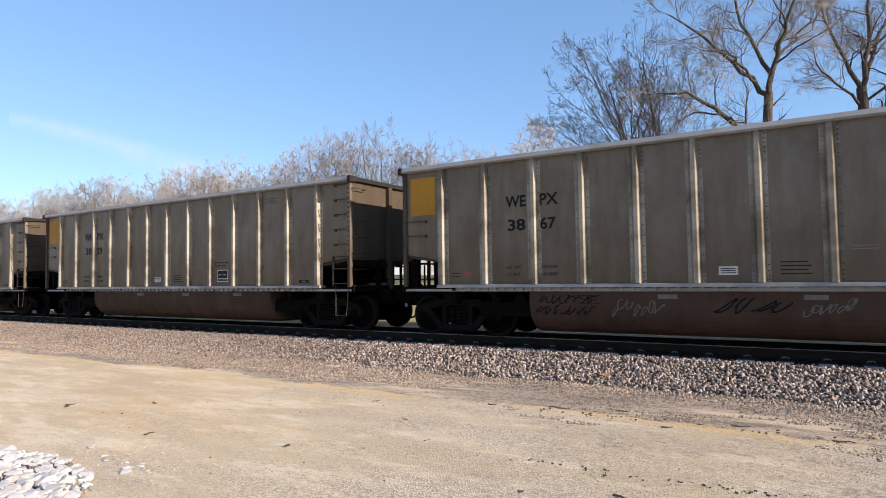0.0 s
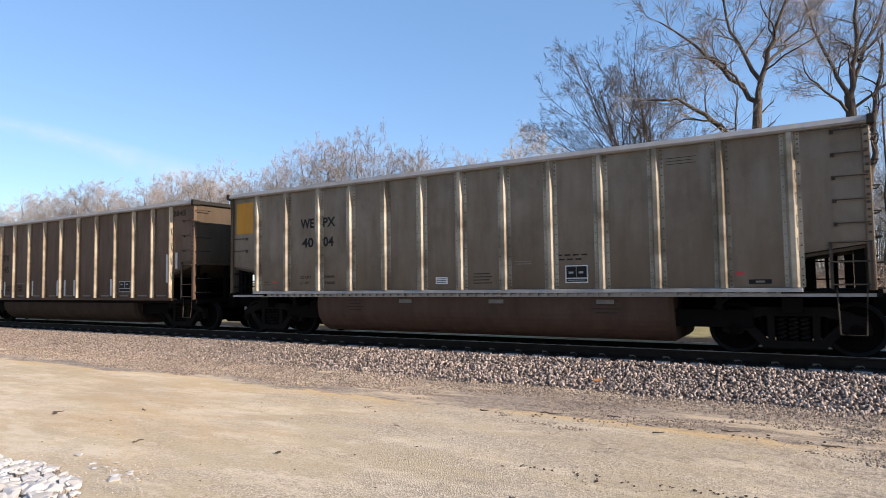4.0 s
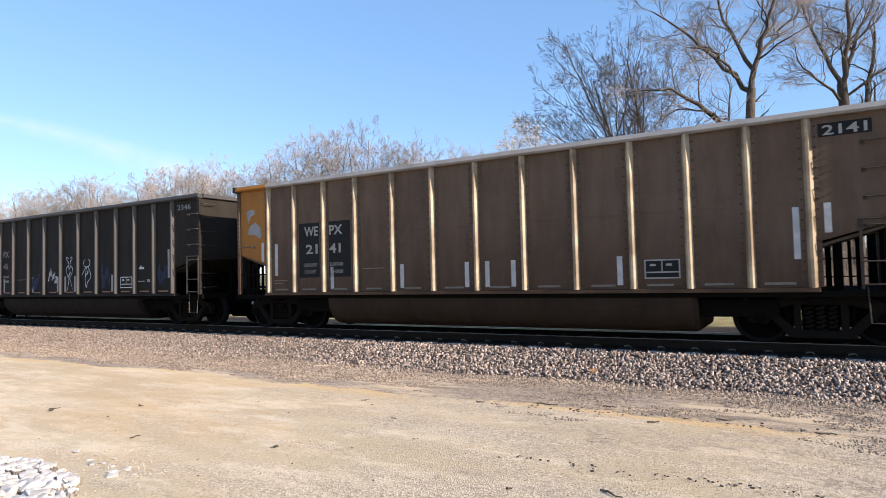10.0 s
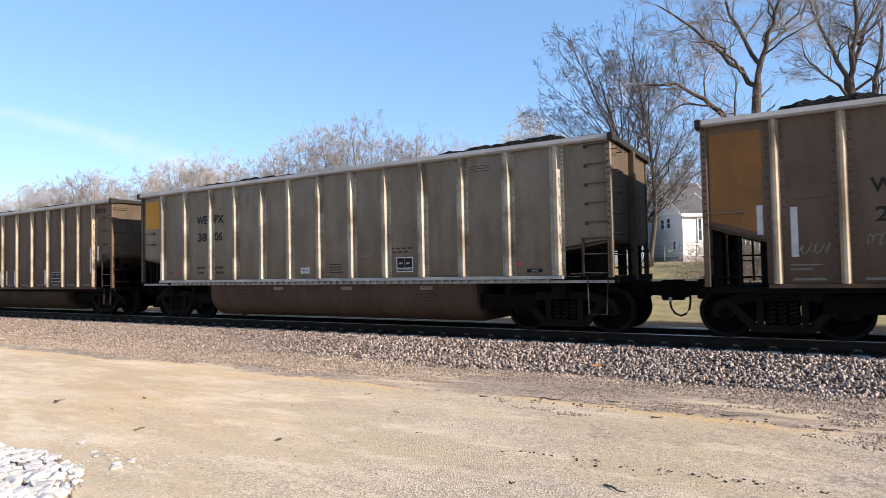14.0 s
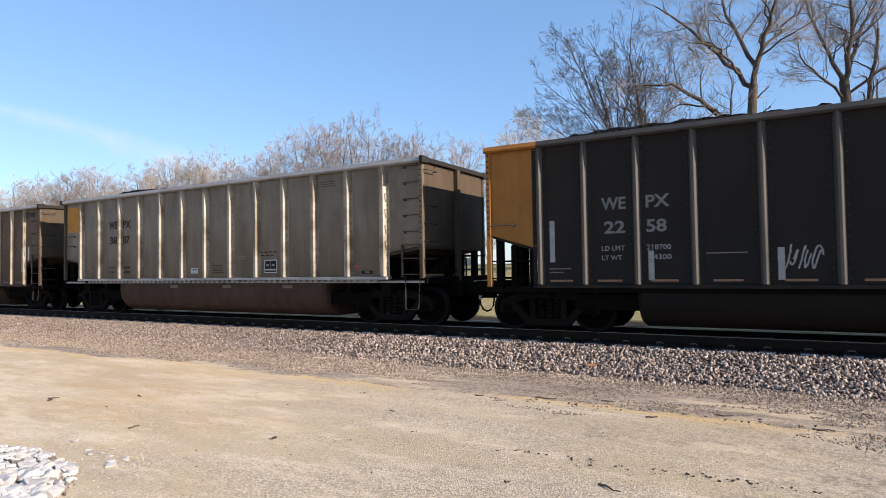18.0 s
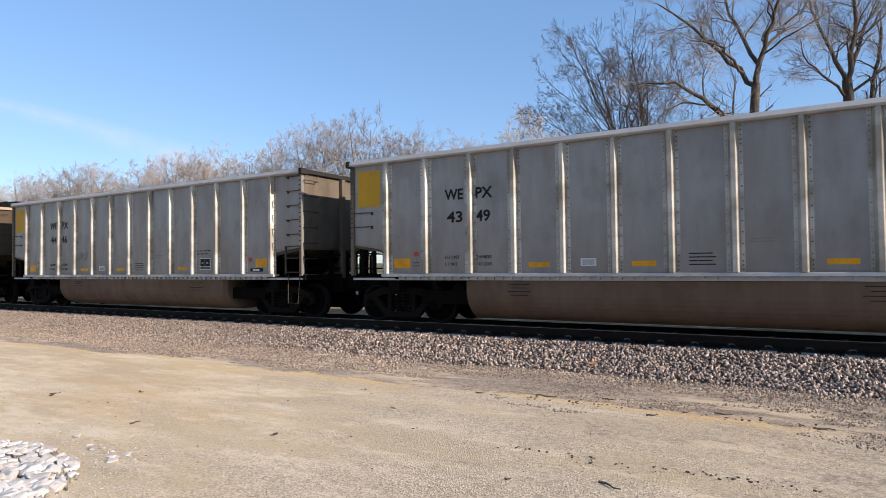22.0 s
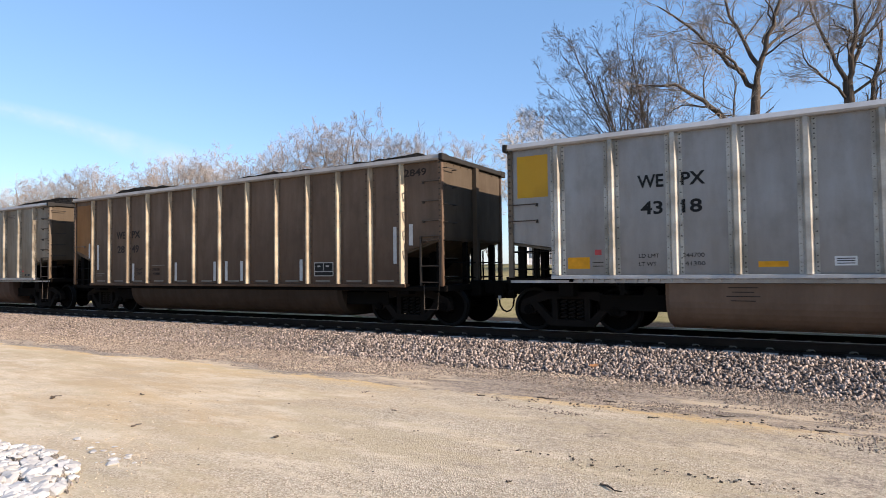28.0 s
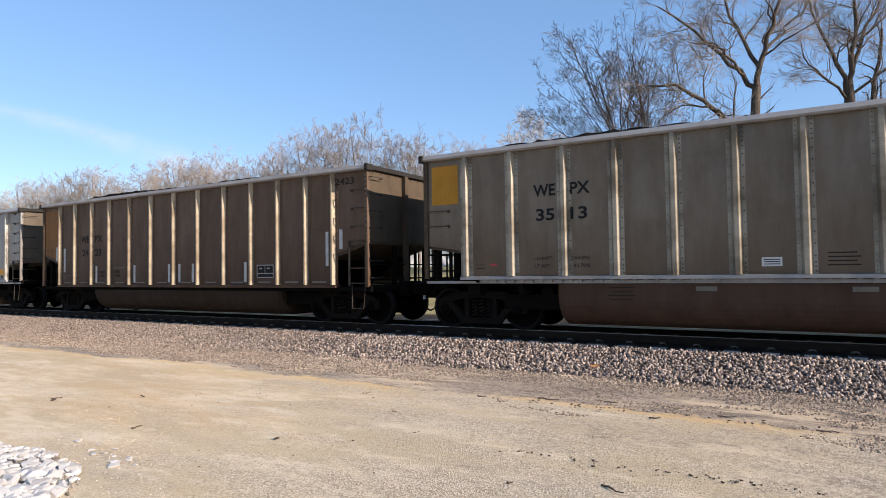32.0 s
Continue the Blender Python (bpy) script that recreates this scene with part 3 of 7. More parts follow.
def end_sheet(x_end, x_in, z_end, z_in, low=None):
    """The side sheet of an end bay, whose lower edge follows the slope of the floor."""
    bm = prism(bmesh.new(), [(x_end, z_end), (x_in, z_in), (x_in, 3.725), (x_end, 3.725)], "y", -SIDE - 0.010, -SIDE + 0.02)
    a, b = min(x_end, x_in), max(x_end, x_in)
    for i in range(8):
        x = a + 0.08 + i * (b - a - 0.16) / 7
        zb = z_end + (z_in - z_end) * (x - x_end) / (x_in - x_end)
        for z in (3.69, zb + 0.04):
            box(bm, x - 0.017, x + 0.017, -SIDE - 0.028, -SIDE, z - 0.013, z + 0.013)
    return bm


def grab(bm, x0, x1, y, z, out=0.08):
    s = -1 if y < 0 else 1
    tube(bm, [(x0, y, z), (x0, y + s * out, z), (x1, y + s * out, z), (x1, y, z)], 0.013, 5)
    for x, w in ((x0, 0.028), (x1, 0.022)):
        # bolted feet
        box(bm, x - w, x + w, *sorted((y - s * 0.004, y + s * 0.022)), z - 0.045, z + 0.02)


def wheelset(parent, x):
    bm = bmesh.new()
    for s in (-1, 1):
        n = 28
        prof = [(0.69, 0.478), (0.715, 0.462), (0.82, 0.455), (0.835, 0.440), (0.825, 0.385), (0.785, 0.365), (0.775, 0.17), (0.84, 0.14), (0.85, 0.0)]
        rings = [[bm.verts.new((r * math.cos(k * math.tau / n), s * y, r * math.sin(k * math.tau / n))) for k in range(n)] for y, r in prof[:-1]]
        for i, (a, b) in enumerate(zip(rings, rings[1:])):
            for k in range(n):
                f = bm.faces.new((a[k], a[(k + 1) % n], b[(k + 1) % n], b[k]))
                f.material_index = 1 if i in (1, 2, 3) else 0
        bm.faces.new(rings[-1])
        bm.faces.new(rings[0])
        for k in range(3):
            a = k * math.tau / 3
            disc(bm, 0.27 * math.cos(a), s * 0.775 - 0.012, s * 0.775 + 0.012, 0.27 * math.sin(a), 0.035, 8)
    disc(bm, 0, -1.04, 1.04, 0, 0.075, 12)
    bmesh.ops.recalc_face_normals(bm, faces=bm.faces)
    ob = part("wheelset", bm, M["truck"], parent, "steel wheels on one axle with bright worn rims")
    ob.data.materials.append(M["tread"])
    ob.location = (x, 0, 0.457)
    return ob


def truck(car, x):
    """A cast two-axle truck: bolster, two deep side frames, coil springs, brake beams, two wheelsets."""
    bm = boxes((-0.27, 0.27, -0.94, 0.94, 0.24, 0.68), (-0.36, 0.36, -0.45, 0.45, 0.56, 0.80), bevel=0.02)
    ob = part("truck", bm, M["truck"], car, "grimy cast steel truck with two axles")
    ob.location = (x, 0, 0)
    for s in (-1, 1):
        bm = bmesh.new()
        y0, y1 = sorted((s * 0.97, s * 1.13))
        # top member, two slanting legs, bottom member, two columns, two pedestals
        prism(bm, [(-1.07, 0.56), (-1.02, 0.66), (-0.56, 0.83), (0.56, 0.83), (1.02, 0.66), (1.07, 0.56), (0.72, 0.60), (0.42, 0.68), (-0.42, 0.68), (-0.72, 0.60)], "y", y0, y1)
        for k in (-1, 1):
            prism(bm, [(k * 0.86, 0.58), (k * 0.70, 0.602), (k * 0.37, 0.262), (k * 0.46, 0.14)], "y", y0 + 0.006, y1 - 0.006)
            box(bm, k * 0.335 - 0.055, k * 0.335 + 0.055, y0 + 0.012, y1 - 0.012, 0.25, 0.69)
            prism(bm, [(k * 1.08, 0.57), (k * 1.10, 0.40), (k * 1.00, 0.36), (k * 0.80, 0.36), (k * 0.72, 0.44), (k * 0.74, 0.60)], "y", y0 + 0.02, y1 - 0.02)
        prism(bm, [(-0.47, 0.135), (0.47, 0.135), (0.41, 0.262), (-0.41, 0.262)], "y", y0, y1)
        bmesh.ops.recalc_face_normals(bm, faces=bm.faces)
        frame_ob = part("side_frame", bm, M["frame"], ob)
        for c in (-0.89, 0.89):
            bm = bmesh.new()
            disc(bm, c, *sorted((s * 1.10, s * 1.16)), 0.457, 0.10, 12)
            for k in range(3):
                a = k * math.tau / 3 + 0.5
                disc(bm, c + 0.055 * math.cos(a), *sorted((s * 1.155, s * 1.18)), 0.457 + 0.055 * math.sin(a), 0.02, 6)
            part("bearing_cap", bm, M["truck"], frame_ob)
        for c in (-0.175, 0.0, 0.175):
            coil = [(c + 0.062 * math.cos(a), s * 1.03 + 0.062 * math.sin(a), 0.265 + 0.385 * k / 30) for k, a in ((k, k * math.tau / 6) for k in range(31))]
            part("spring", tube(bmesh.new(), coil, 0.019, 4), M["coil"], ob)
    for c in (-0.42, 0.42):
        bm = boxes((c - 0.03, c + 0.03, -0.93, 0.93, 0.36, 0.52))
        for s in (-1, 1):
            box(bm, c - (0.03 if c > 0 else 0.07), c + (0.07 if c > 0 else 0.03), s * 0.755 - 0.05, s * 0.755 + 0.05, 0.30, 0.58)
        part("brake_beam", bm, M["truck"], ob)
    return ob, [wheelset(ob, -0.89), wheelset(ob, 0.89)]


def gondola(name, side, rib, chord, tub, wide, end_paint, chord_paint, label, old=False):
    """One car, its left end at x = 0, its rail tops at z = 0."""
    car = tagged(new(name), label, "railcar", "coal train cars")
    ribs = rib_places(wide, old)
    low = 1.17 if wide else 0.985
    zs, zr = (1.86, 1.70) if wide else (2.03, 1.69)
    seam = 0 if wide or side in (M["black_side"],) else 2.36
    end_sheeting = M["black_end"] if side is M["black_side"] else M["bright_end"] if side in (M["bright_side"], M["pale_side"]) else M["end_grime_shade"]
    turn = pose(LONG, 0, 0, 0, 0, 180)
    # sides: sheets between the ribs, first the near side and then the far one turned about
    first_rib = None
    for k in (0, 1):
        m = turn if k else Matrix()
        for a, b in zip(ribs, ribs[1:]):
            if not k:
                ob = part("side_panel", side_sheet(a, b, low, 3.725, seam), side, car)
            else:
                ob = new("side_panel", sheets.pop(0))
                ob.parent = car
                ob.matrix_basis = m
            if not k:
                if a == ribs[0]:
                    sheets = []
                sheets.append(ob.data)
        if not k:
            bordered = not wide and end_paint is not M["orange"]
            one = part("end_panel", end_sheet(0.0, ribs[0], zs, zr), side if bordered else end_paint, car, "end bay sheet with a sloping lower edge")
            if bordered:
                e = ribs[0] - 0.165
                low_edge = [(x, zs + (zr - zs) * x / ribs[0] + 0.085) for x in (0.135, e)]
                part("paint_patch", prism(bmesh.new(), [low_edge[0], low_edge[1], (e, 3.585), (0.135, 3.585)], "y", -SIDE - 0.0135, -SIDE - 0.0105), end_paint, car, "faded paint on the end bay")
            two = part("end_panel", end_sheet(LONG, ribs[-1], zs, zr), side, car)
        else:
            for src in (one, two):
                ob = new("end_panel", src.data)
                ob.parent = car
                ob.matrix_basis = m
        for x in ribs:
            if first_rib is None:
                first_rib = part("rib", wide_rib() if wide else slim_rib(), rib, car)
                first_rib.data.materials.append(M["rivet"])
                first_rib.data.materials.append(side)
                ob = first_rib
            else:
                ob = new("rib", first_rib.data)
                ob.parent = car
            ob.matrix_basis = m @ pose(x, -SIDE - 0.010, 0)
    # top chords, sills
    for s in (-1, 1):
        ring = [(s * 1.44, 3.725), (s * 1.60, 3.725), (s * 1.63, 3.76), (s * 1.60, TOP), (s * 1.46, TOP)]
        part("top_chord", prism(bmesh.new(), ring, "x", -0.02 if chord_paint is None or s > 0 else ribs[0], LONG + 0.02), chord, car)
        if chord_paint is not None and s < 0:
            part("top_chord", prism(bmesh.new(), ring, "x", -0.02, ribs[0] - 0.004), chord_paint, car)
        y0, y1 = sorted((s * 1.36, s * (1.585 if wide else 1.56)))
        bm = boxes((0, LONG, *sorted((s * 1.36, s * 1.47)), low - 0.16, low - 0.079), bevel=0.006)
        if not wide:
            part("lower_sill", bm, M["steel"], car)
            bm = bmesh.new()
        if wide:
            dark = len(bm.faces)
            for i in range(60):
                x = 1.3 + i * 0.203
                box(bm, x - 0.035, x + 0.035, *sorted((s * 1.46, s * 1.52)), low - 0.135, low - 0.08)
            for i, f in enumerate(bm.faces):
                f.material_index = 0 if i < dark else 1
            part("lower_sill", bm, M["steel"], car, "black sill with a row of pale brackets").data.materials.append(chord)
            bm = bmesh.new()
        box(bm, ribs[0] - 0.12, ribs[-1] + 0.12, y0, y1, low - 0.075, low - 0.004, bevel=0.006)
        part("side_sill", bm, chord if wide else side, car)
    # ends
    for k in (0, 1):
        m = turn if k else Matrix()
        bm = boxes((0.03, 0.06, -SIDE + 0.01, SIDE - 0.01, zs - 0.02, 3.73))
        for i in range(9):
            box(bm, 0.012, 0.03, -1.35 + i * 0.33, -1.33 + i * 0.33, 3.66, 3.68)
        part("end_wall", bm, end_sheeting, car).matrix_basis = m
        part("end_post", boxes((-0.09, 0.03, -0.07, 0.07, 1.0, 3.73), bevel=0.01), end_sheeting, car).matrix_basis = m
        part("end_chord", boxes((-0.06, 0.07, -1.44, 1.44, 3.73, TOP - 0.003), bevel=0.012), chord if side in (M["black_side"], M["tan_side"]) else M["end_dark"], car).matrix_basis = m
        for s in (-1, 1):
            if side is not M["black_side"]:
                part("corner_cap", boxes((-0.075, 0.035, *sorted((s * 1.40, s * 1.645)), 3.70, TOP + 0.012), bevel=0.014), M["end_dark"], car, "dark steel cap on the top corner").matrix_basis = m
        bm = prism(bmesh.new(), [(0.06, zs - 0.02), (0.06, zs - 0.07), (1.22, zr - 0.09), (1.22, zr - 0.04)], "y", -1.47, 1.47)
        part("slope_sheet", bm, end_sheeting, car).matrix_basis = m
        # the slope's lower half takes the near-black steel, shade put into its colour
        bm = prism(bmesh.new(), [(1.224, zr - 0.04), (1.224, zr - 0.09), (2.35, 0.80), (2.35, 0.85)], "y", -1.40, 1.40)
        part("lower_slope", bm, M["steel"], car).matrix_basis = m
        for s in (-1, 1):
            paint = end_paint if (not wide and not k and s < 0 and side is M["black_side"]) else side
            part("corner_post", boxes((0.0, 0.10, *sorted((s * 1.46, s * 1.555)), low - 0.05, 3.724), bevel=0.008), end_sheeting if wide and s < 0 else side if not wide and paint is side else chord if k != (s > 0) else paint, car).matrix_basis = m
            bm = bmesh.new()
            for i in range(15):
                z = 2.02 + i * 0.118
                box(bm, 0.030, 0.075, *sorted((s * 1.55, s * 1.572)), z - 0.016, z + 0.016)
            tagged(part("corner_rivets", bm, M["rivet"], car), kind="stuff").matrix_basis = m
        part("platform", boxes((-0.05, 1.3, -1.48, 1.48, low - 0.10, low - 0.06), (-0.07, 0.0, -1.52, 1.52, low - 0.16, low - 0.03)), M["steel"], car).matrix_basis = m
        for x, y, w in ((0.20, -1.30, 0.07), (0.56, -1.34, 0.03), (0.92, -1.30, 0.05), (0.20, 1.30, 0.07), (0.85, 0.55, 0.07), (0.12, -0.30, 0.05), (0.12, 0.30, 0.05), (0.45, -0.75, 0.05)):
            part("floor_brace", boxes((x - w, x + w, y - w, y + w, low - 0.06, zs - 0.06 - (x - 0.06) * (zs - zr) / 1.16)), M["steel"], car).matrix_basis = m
        bm = bmesh.new()
        for z in (low + 0.12, low + 0.48):
            tube(bm, [(0.03, -1.50, z), (0.55, -1.50, z), (1.0, -1.50, z)], 0.014, 5)
            tube(bm, [(-0.03, -1.45, z), (-0.03, 1.45, z)], 0.014, 5)
        tube(bm, [(0.55, -1.50, low - 0.06), (0.55, -1.50, zs - 0.25)], 0.022, 6)
        tube(bm, [(-0.03, 0.5, low - 0.06), (-0.03, 0.5, zs - 0.1)], 0.018, 6)
        part("hand_rail", bm, M["steel"], car).matrix_basis = m
        bm = boxes((-0.30, 0.0, -0.34, 0.34, 0.66, 1.04), (-0.62, -0.26, -0.13, 0.13, 0.72, 1.0), (-0.82, -0.58, -0.07, 0.20, 0.62, 1.03), (-0.55, -0.42, -0.40, -0.10, 0.70, 0.82), bevel=0.03)
        box(bm, -0.84, -0.70, -0.17, -0.04, 0.74, 1.0, bevel=0.03)
        part("coupler", bm, M["steel"], car).matrix_basis = m
        if not k:
            hose = [(-0.80, -0.30, 0.74), (-0.805, -0.31, 0.60), (-0.78, -0.32, 0.47), (-0.71, -0.33, 0.37), (-0.61, -0.34, 0.33), (-0.51, -0.35, 0.37), (-0.44, -0.36, 0.47), (-0.42, -0.36, 0.60), (-0.42, -0.36, 0.80)]
            part("air_hose", tube(bmesh.new(), hose, 0.021, 7), M["steel"], car)
            part("hose_coupling", boxes((-0.83, -0.77, -0.33, -0.27, 0.60, 0.69), bevel=0.008), M["strip"], car, "pale metal hose coupling")
    # climbing irons: a full ladder at the right end of each side, two grabs at the left end
    for k in (0, 1):
        m = turn if k else Matrix()
        for i in range(5 if wide else 4):
            bm = bmesh.new()
            z = 3.66 - i * 0.37 if wide else 3.27 - i * 0.44
            grab(bm, LONG - 0.50, LONG - 0.05, -1.51, z)
            part("grab_iron", bm, M["rivet"] if wide or side is not M["black_side"] else M["worn_iron"], car).matrix_basis = m
        for i in range(7):
            bm = bmesh.new()
            z = 3.55 - i * 0.40
            tube(bm, [(LONG - 0.02, -1.50, z), (LONG + 0.10, -1.50, z), (LONG + 0.10, -1.05, z), (LONG - 0.02, -1.05, z)], 0.012, 5)
            part("grab_iron", bm, M["rivet"], car).matrix_basis = m
        bm = bmesh.new()
        x0 = LONG - 0.58
        box(bm, x0 - 0.022, x0 + 0.022, -1.55, -1.51, low - 0.03, zs + 0.03)
        box(bm, LONG - 0.075, LONG - 0.035, -1.565, -1.556, low - 0.03, zs + 0.03)
        for z in (low + 0.04, low + 0.40, zs + 0.02):
            tube(bm, [(x0, -1.55, z), (LONG - 0.03, -1.55, z)], 0.014, 5)
        part("ladder", bm, M["rivet"] if side is not M["black_side"] else M["worn_iron"], car).matrix_basis = m
        bm = bmesh.new()
        tube(bm, [(LONG - 0.52, -1.50, low), (LONG - 0.50, -1.53, 0.42), (LONG - 0.16, -1.53, 0.42), (LONG - 0.12, -1.50, low)], 0.013, 6)
        part("stirrup", bm, M["rivet"] if side is not M["black_side"] else M["worn_iron"], car).matrix_basis = m
        for z in ((2.60, 2.27) if wide else (2.20,)):
            bm = bmesh.new()
            grab(bm, 0.06, 0.62, -1.51, z)
            part("grab_iron", bm, M["rivet"] if wide else M["worn_iron"], car).matrix_basis = m
    # the tub between the trucks, with rolled edges and closed ends
    zt = low - 0.16
    half = [(1.43, zt)] + [(0.80 + 0.63 * math.cos(radians(a)), 0.785 - 0.62 * math.sin(radians(a))) for a in range(0, 91, 10)]
    bm = bmesh.new()
    ring = [(-y, z) for y, z in half] + [(y, z) for y, z in half[::-1]]
    stations = [(3.02, 0.93), (3.10, 1.0), (LONG - 3.10, 1.0), (LONG - 3.02, 0.93)]
    loops = [[bm.verts.new((x, y * k, zt + (z - zt) * k)) for y, z in ring] for x, k in stations]
    for a, b in zip(loops, loops[1:]):
        for i in range(len(ring)):
            bm.faces.new((a[i], a[(i + 1) % len(ring)], b[(i + 1) % len(ring)], b[i]))
    bm.faces.new(loops[0][::-1])
    bm.faces.new(loops[-1])
    bmesh.ops.recalc_face_normals(bm, faces=bm.faces)
    part("tub", bm, tub, car, "rounded belly tub streaked with brown dust")
    for k in (0, 1):
        m = turn if k else Matrix()
        part("center_sill", boxes((-0.05, 3.1, -0.30, 0.30, 0.66, low - 0.10), bevel=0.01), M["steel"], car).matrix_basis = m
        part("draft_rigging", boxes((1.75, 3.12, -1.15, 1.15, 0.47, 0.78), (2.0, 2.2, -0.95, -0.45, 0.47, 0.60), (2.75, 2.85, -1.0, 0.3, 0.50, 0.60), bevel=0.01), M["steel"], car).matrix_basis = m
        part("bolster", boxes((1.0, 1.3, -1.40, 1.40, 0.74, low - 0.165), bevel=0.01), M["steel"], car).matrix_basis = m
        part("cross_bearer", boxes((2.2, 2.3, -1.40, 1.40, 0.78, low - 0.165), bevel=0.01), M["steel"], car).matrix_basis = m
    bm = bmesh.new()
    tube(bm, [(0.6, -0.9, low - 0.2), (3.2, -0.9, low - 0.2)], 0.03, 6)
    disc(bm, 2.72, -1.15, -0.65, low - 0.36, 0.14, 12)
    part("brake_cylinder", bm, M["steel"], car)
    truck(car, 1.15), truck(car, LONG - 1.15)
    return car


def bar(car, name, x0, x1, z0, z1, material, lift=0.0):
    bm = boxes((x0, x1, -SIDE - 0.0135 - lift, -SIDE - 0.0105, z0, z1))
    return part(name, bm, material, car)


def marks(car, wide, new_look, number, paint, small, limit, weight, old):
    """Reporting marks, numbers and data stencils on the near side, split by the third rib."""
    r = rib_places(wide, old)
    y = -SIDE - 0.014
    za, zb, h, fat = (2.77, 2.28, 0.235, 0.008) if wide else (2.40, 1.95, 0.23, 0.008)
    gap = 0.14 if wide else 0.13
    if wide:
        ax, bx, wa, wb = r[2] - 0.62, r[2] + gap, 0.46, 0.40
    else:
        ax, bx, wa, wb = r[2] - 0.63, r[2] + gap + 0.06, 0.46, 0.42
    stencil(car, "WE", ax, ax + wa, y, za, h, paint, fat)
    stencil(car, "PX", bx, bx + wb, y, za, h, paint, fat)
    stencil(car, number[:2], ax + 0.05, ax + wa - 0.02, y, zb, h, paint, fat)
    stencil(car, number[2:], bx, bx + wb - 0.06, y, zb, h, paint, fat)
    zc, zd, s = (1.48, 1.33, 0.076) if wide else (1.62, 1.44, 0.094)
    u = 0.78 if wide else 0.92
    if not wide and paint is M["faded"]:
        # on the brown cars the weights stand one bay further and lower
        ax, bx, zc, zd, u = r[2] + 0.40, r[3] + 0.24, 1.36, 1.23, 0.76
    stencil(car, "LD LMT", ax, ax + 0.46 * u, y, zc, s, small, 0.0)
    stencil(car, "LT WT", ax, ax + 0.40 * u, y, zd, s, small, 0.0)
    stencil(car, limit, bx, bx + 0.46 * u, y, zc, s, small, 0.0)
    stencil(car, weight, bx + 0.04, bx + 0.04 + 0.42 * u, y, zd, s, small, 0.0)
    if not wide:
        if paint is not M["faded"]:
            bar(car, "number_patch", LONG - 1.08, LONG - 0.36, 3.40, 3.62, M["black"])
        stencil(car, number, LONG - 1.02, LONG - 0.42, y - 0.002, 3.43, 0.16, paint, 0.004)


def wide_details(car, new_look):
    """Patches, labels and reflectors of the aluminium cars."""
    r = rib_places(True)
    bar(car, "yellow_patch", 0.20, 0.86, 2.74, 3.59, M["yellow"] if new_look else M["mustard"])
    # data box with a white frame and two cells
    x = r[9 if new_look else 8] + 0.30
    bar(car, "data_panel", x, x + 0.45, 1.29, 1.63, M["white"])
    bar(car, "data_panel", x + 0.02, x + 0.43, 1.39, 1.61, M["black"], 0.002)
    bar(car, "data_panel", x + 0.02, x + 0.43, 1.31, 1.37, M["black"], 0.002)
    bar(car, "data_panel", x + 0.215, x + 0.23, 1.39, 1.61, M["faded_light"], 0.004)
    for i in range(2):
        bar(car, "data_cell", x + 0.07 + i * 0.2, x + 0.16 + i * 0.2, 1.47, 1.51, M["dim_white"], 0.004)
    bar(car, "data_line", x + 0.05, x + 0.40, 1.335, 1.35, M["dim_white"], 0.004)
    x = r[4] + 0.36 if new_look else r[5] + 0.37
    bar(car, "paper_label", x, x + 0.30, 1.30, 1.45, M["white"])
    for i in range(3):
        bar(car, "writing_bar", x + 0.03, x + 0.27, 1.33 + i * 0.038, 1.345 + i * 0.038, M["faded"], 0.002)
    x = r[6] + 0.30
    for i in range(4):
        bar(car, "writing_bar", x, x + 0.44 - 0.05 * (i % 2), 1.30 + i * 0.065, 1.32 + i * 0.065, M["faded"])
    x = r[9 if new_look else 8] + 0.12
    for i in range(2):
        for k in range(4 - i):
            bar(car, "writing_bar", x + 0.05 * i + k * 0.17, x + 0.05 * i + k * 0.17 + 0.12, 1.82 - i * 0.085, 1.85 - i * 0.085, M["faded"])
    x = r[7] + 0.25
    for i in range(2):
        bar(car, "writing_bar", x, x + 0.35, 1.68 + i * 0.05, 1.695 + i * 0.05, M["faded_light"])
    bar(car, "red_mark", r[0] + (0.74 if new_look else 0.56), r[0] + (0.87 if new_look else 0.72), 1.55 if new_look else 1.38, 1.65 if new_look else 1.43, M["red"])
    bar(car, "red_mark", r[11] + 0.20, r[11] + 0.33, 1.50 if new_look else 1.38, 1.61 if new_look else 1.44, M["red"])
    if new_look:
        bar(car, "label", r[11] + 0.26, r[11] + 0.74, 1.235, 1.325, M["black"])
        bar(car, "label", r[11] + 0.36, r[11] + 0.60, 1.25, 1.305, M["white"], 0.002)
    else:
        bar(car, "label", r[11] + 0.40, r[11] + 0.74, 1.235, 1.31, M["black"])
        bar(car, "label", r[11] + 0.50, r[11] + 0.64, 1.255, 1.29, M["faded_light"], 0.002)
        for i in range(3):
            bar(car, "writing_bar", r[10] + 0.2, r[10] + 0.72 - 0.06 * (i % 2), 3.40 + i * 0.055, 3.41 + i * 0.055, M["faded"])
    for i in range(2):
        bar(car, "writing_bar", r[0] + (0.70 if new_look else 0.24), r[0] + (0.90 if new_look else 0.44), 1.33 + i * 0.07, 1.345 + i * 0.07, M["faded"])
    # four lines of small unreadable writing on the tub, and pale reflectors
    for i, w in enumerate((0.46, 0.34, 0.52, 0.38)):
        part("writing_bar", boxes((4.30 - w / 2, 4.30 + w / 2, -1.438, -1.428, 0.93 - i * 0.075, 0.944 - i * 0.075)), M["faded"], car)
    for i, w in enumerate((0.50, 0.36, 0.58, 0.40)):
        part("writing_bar", boxes((r[9] + 0.05 - w / 2, r[9] + 0.05 + w / 2, -1.438, -1.428, 0.93 - i * 0.075, 0.944 - i * 0.075)), M["faded"], car)
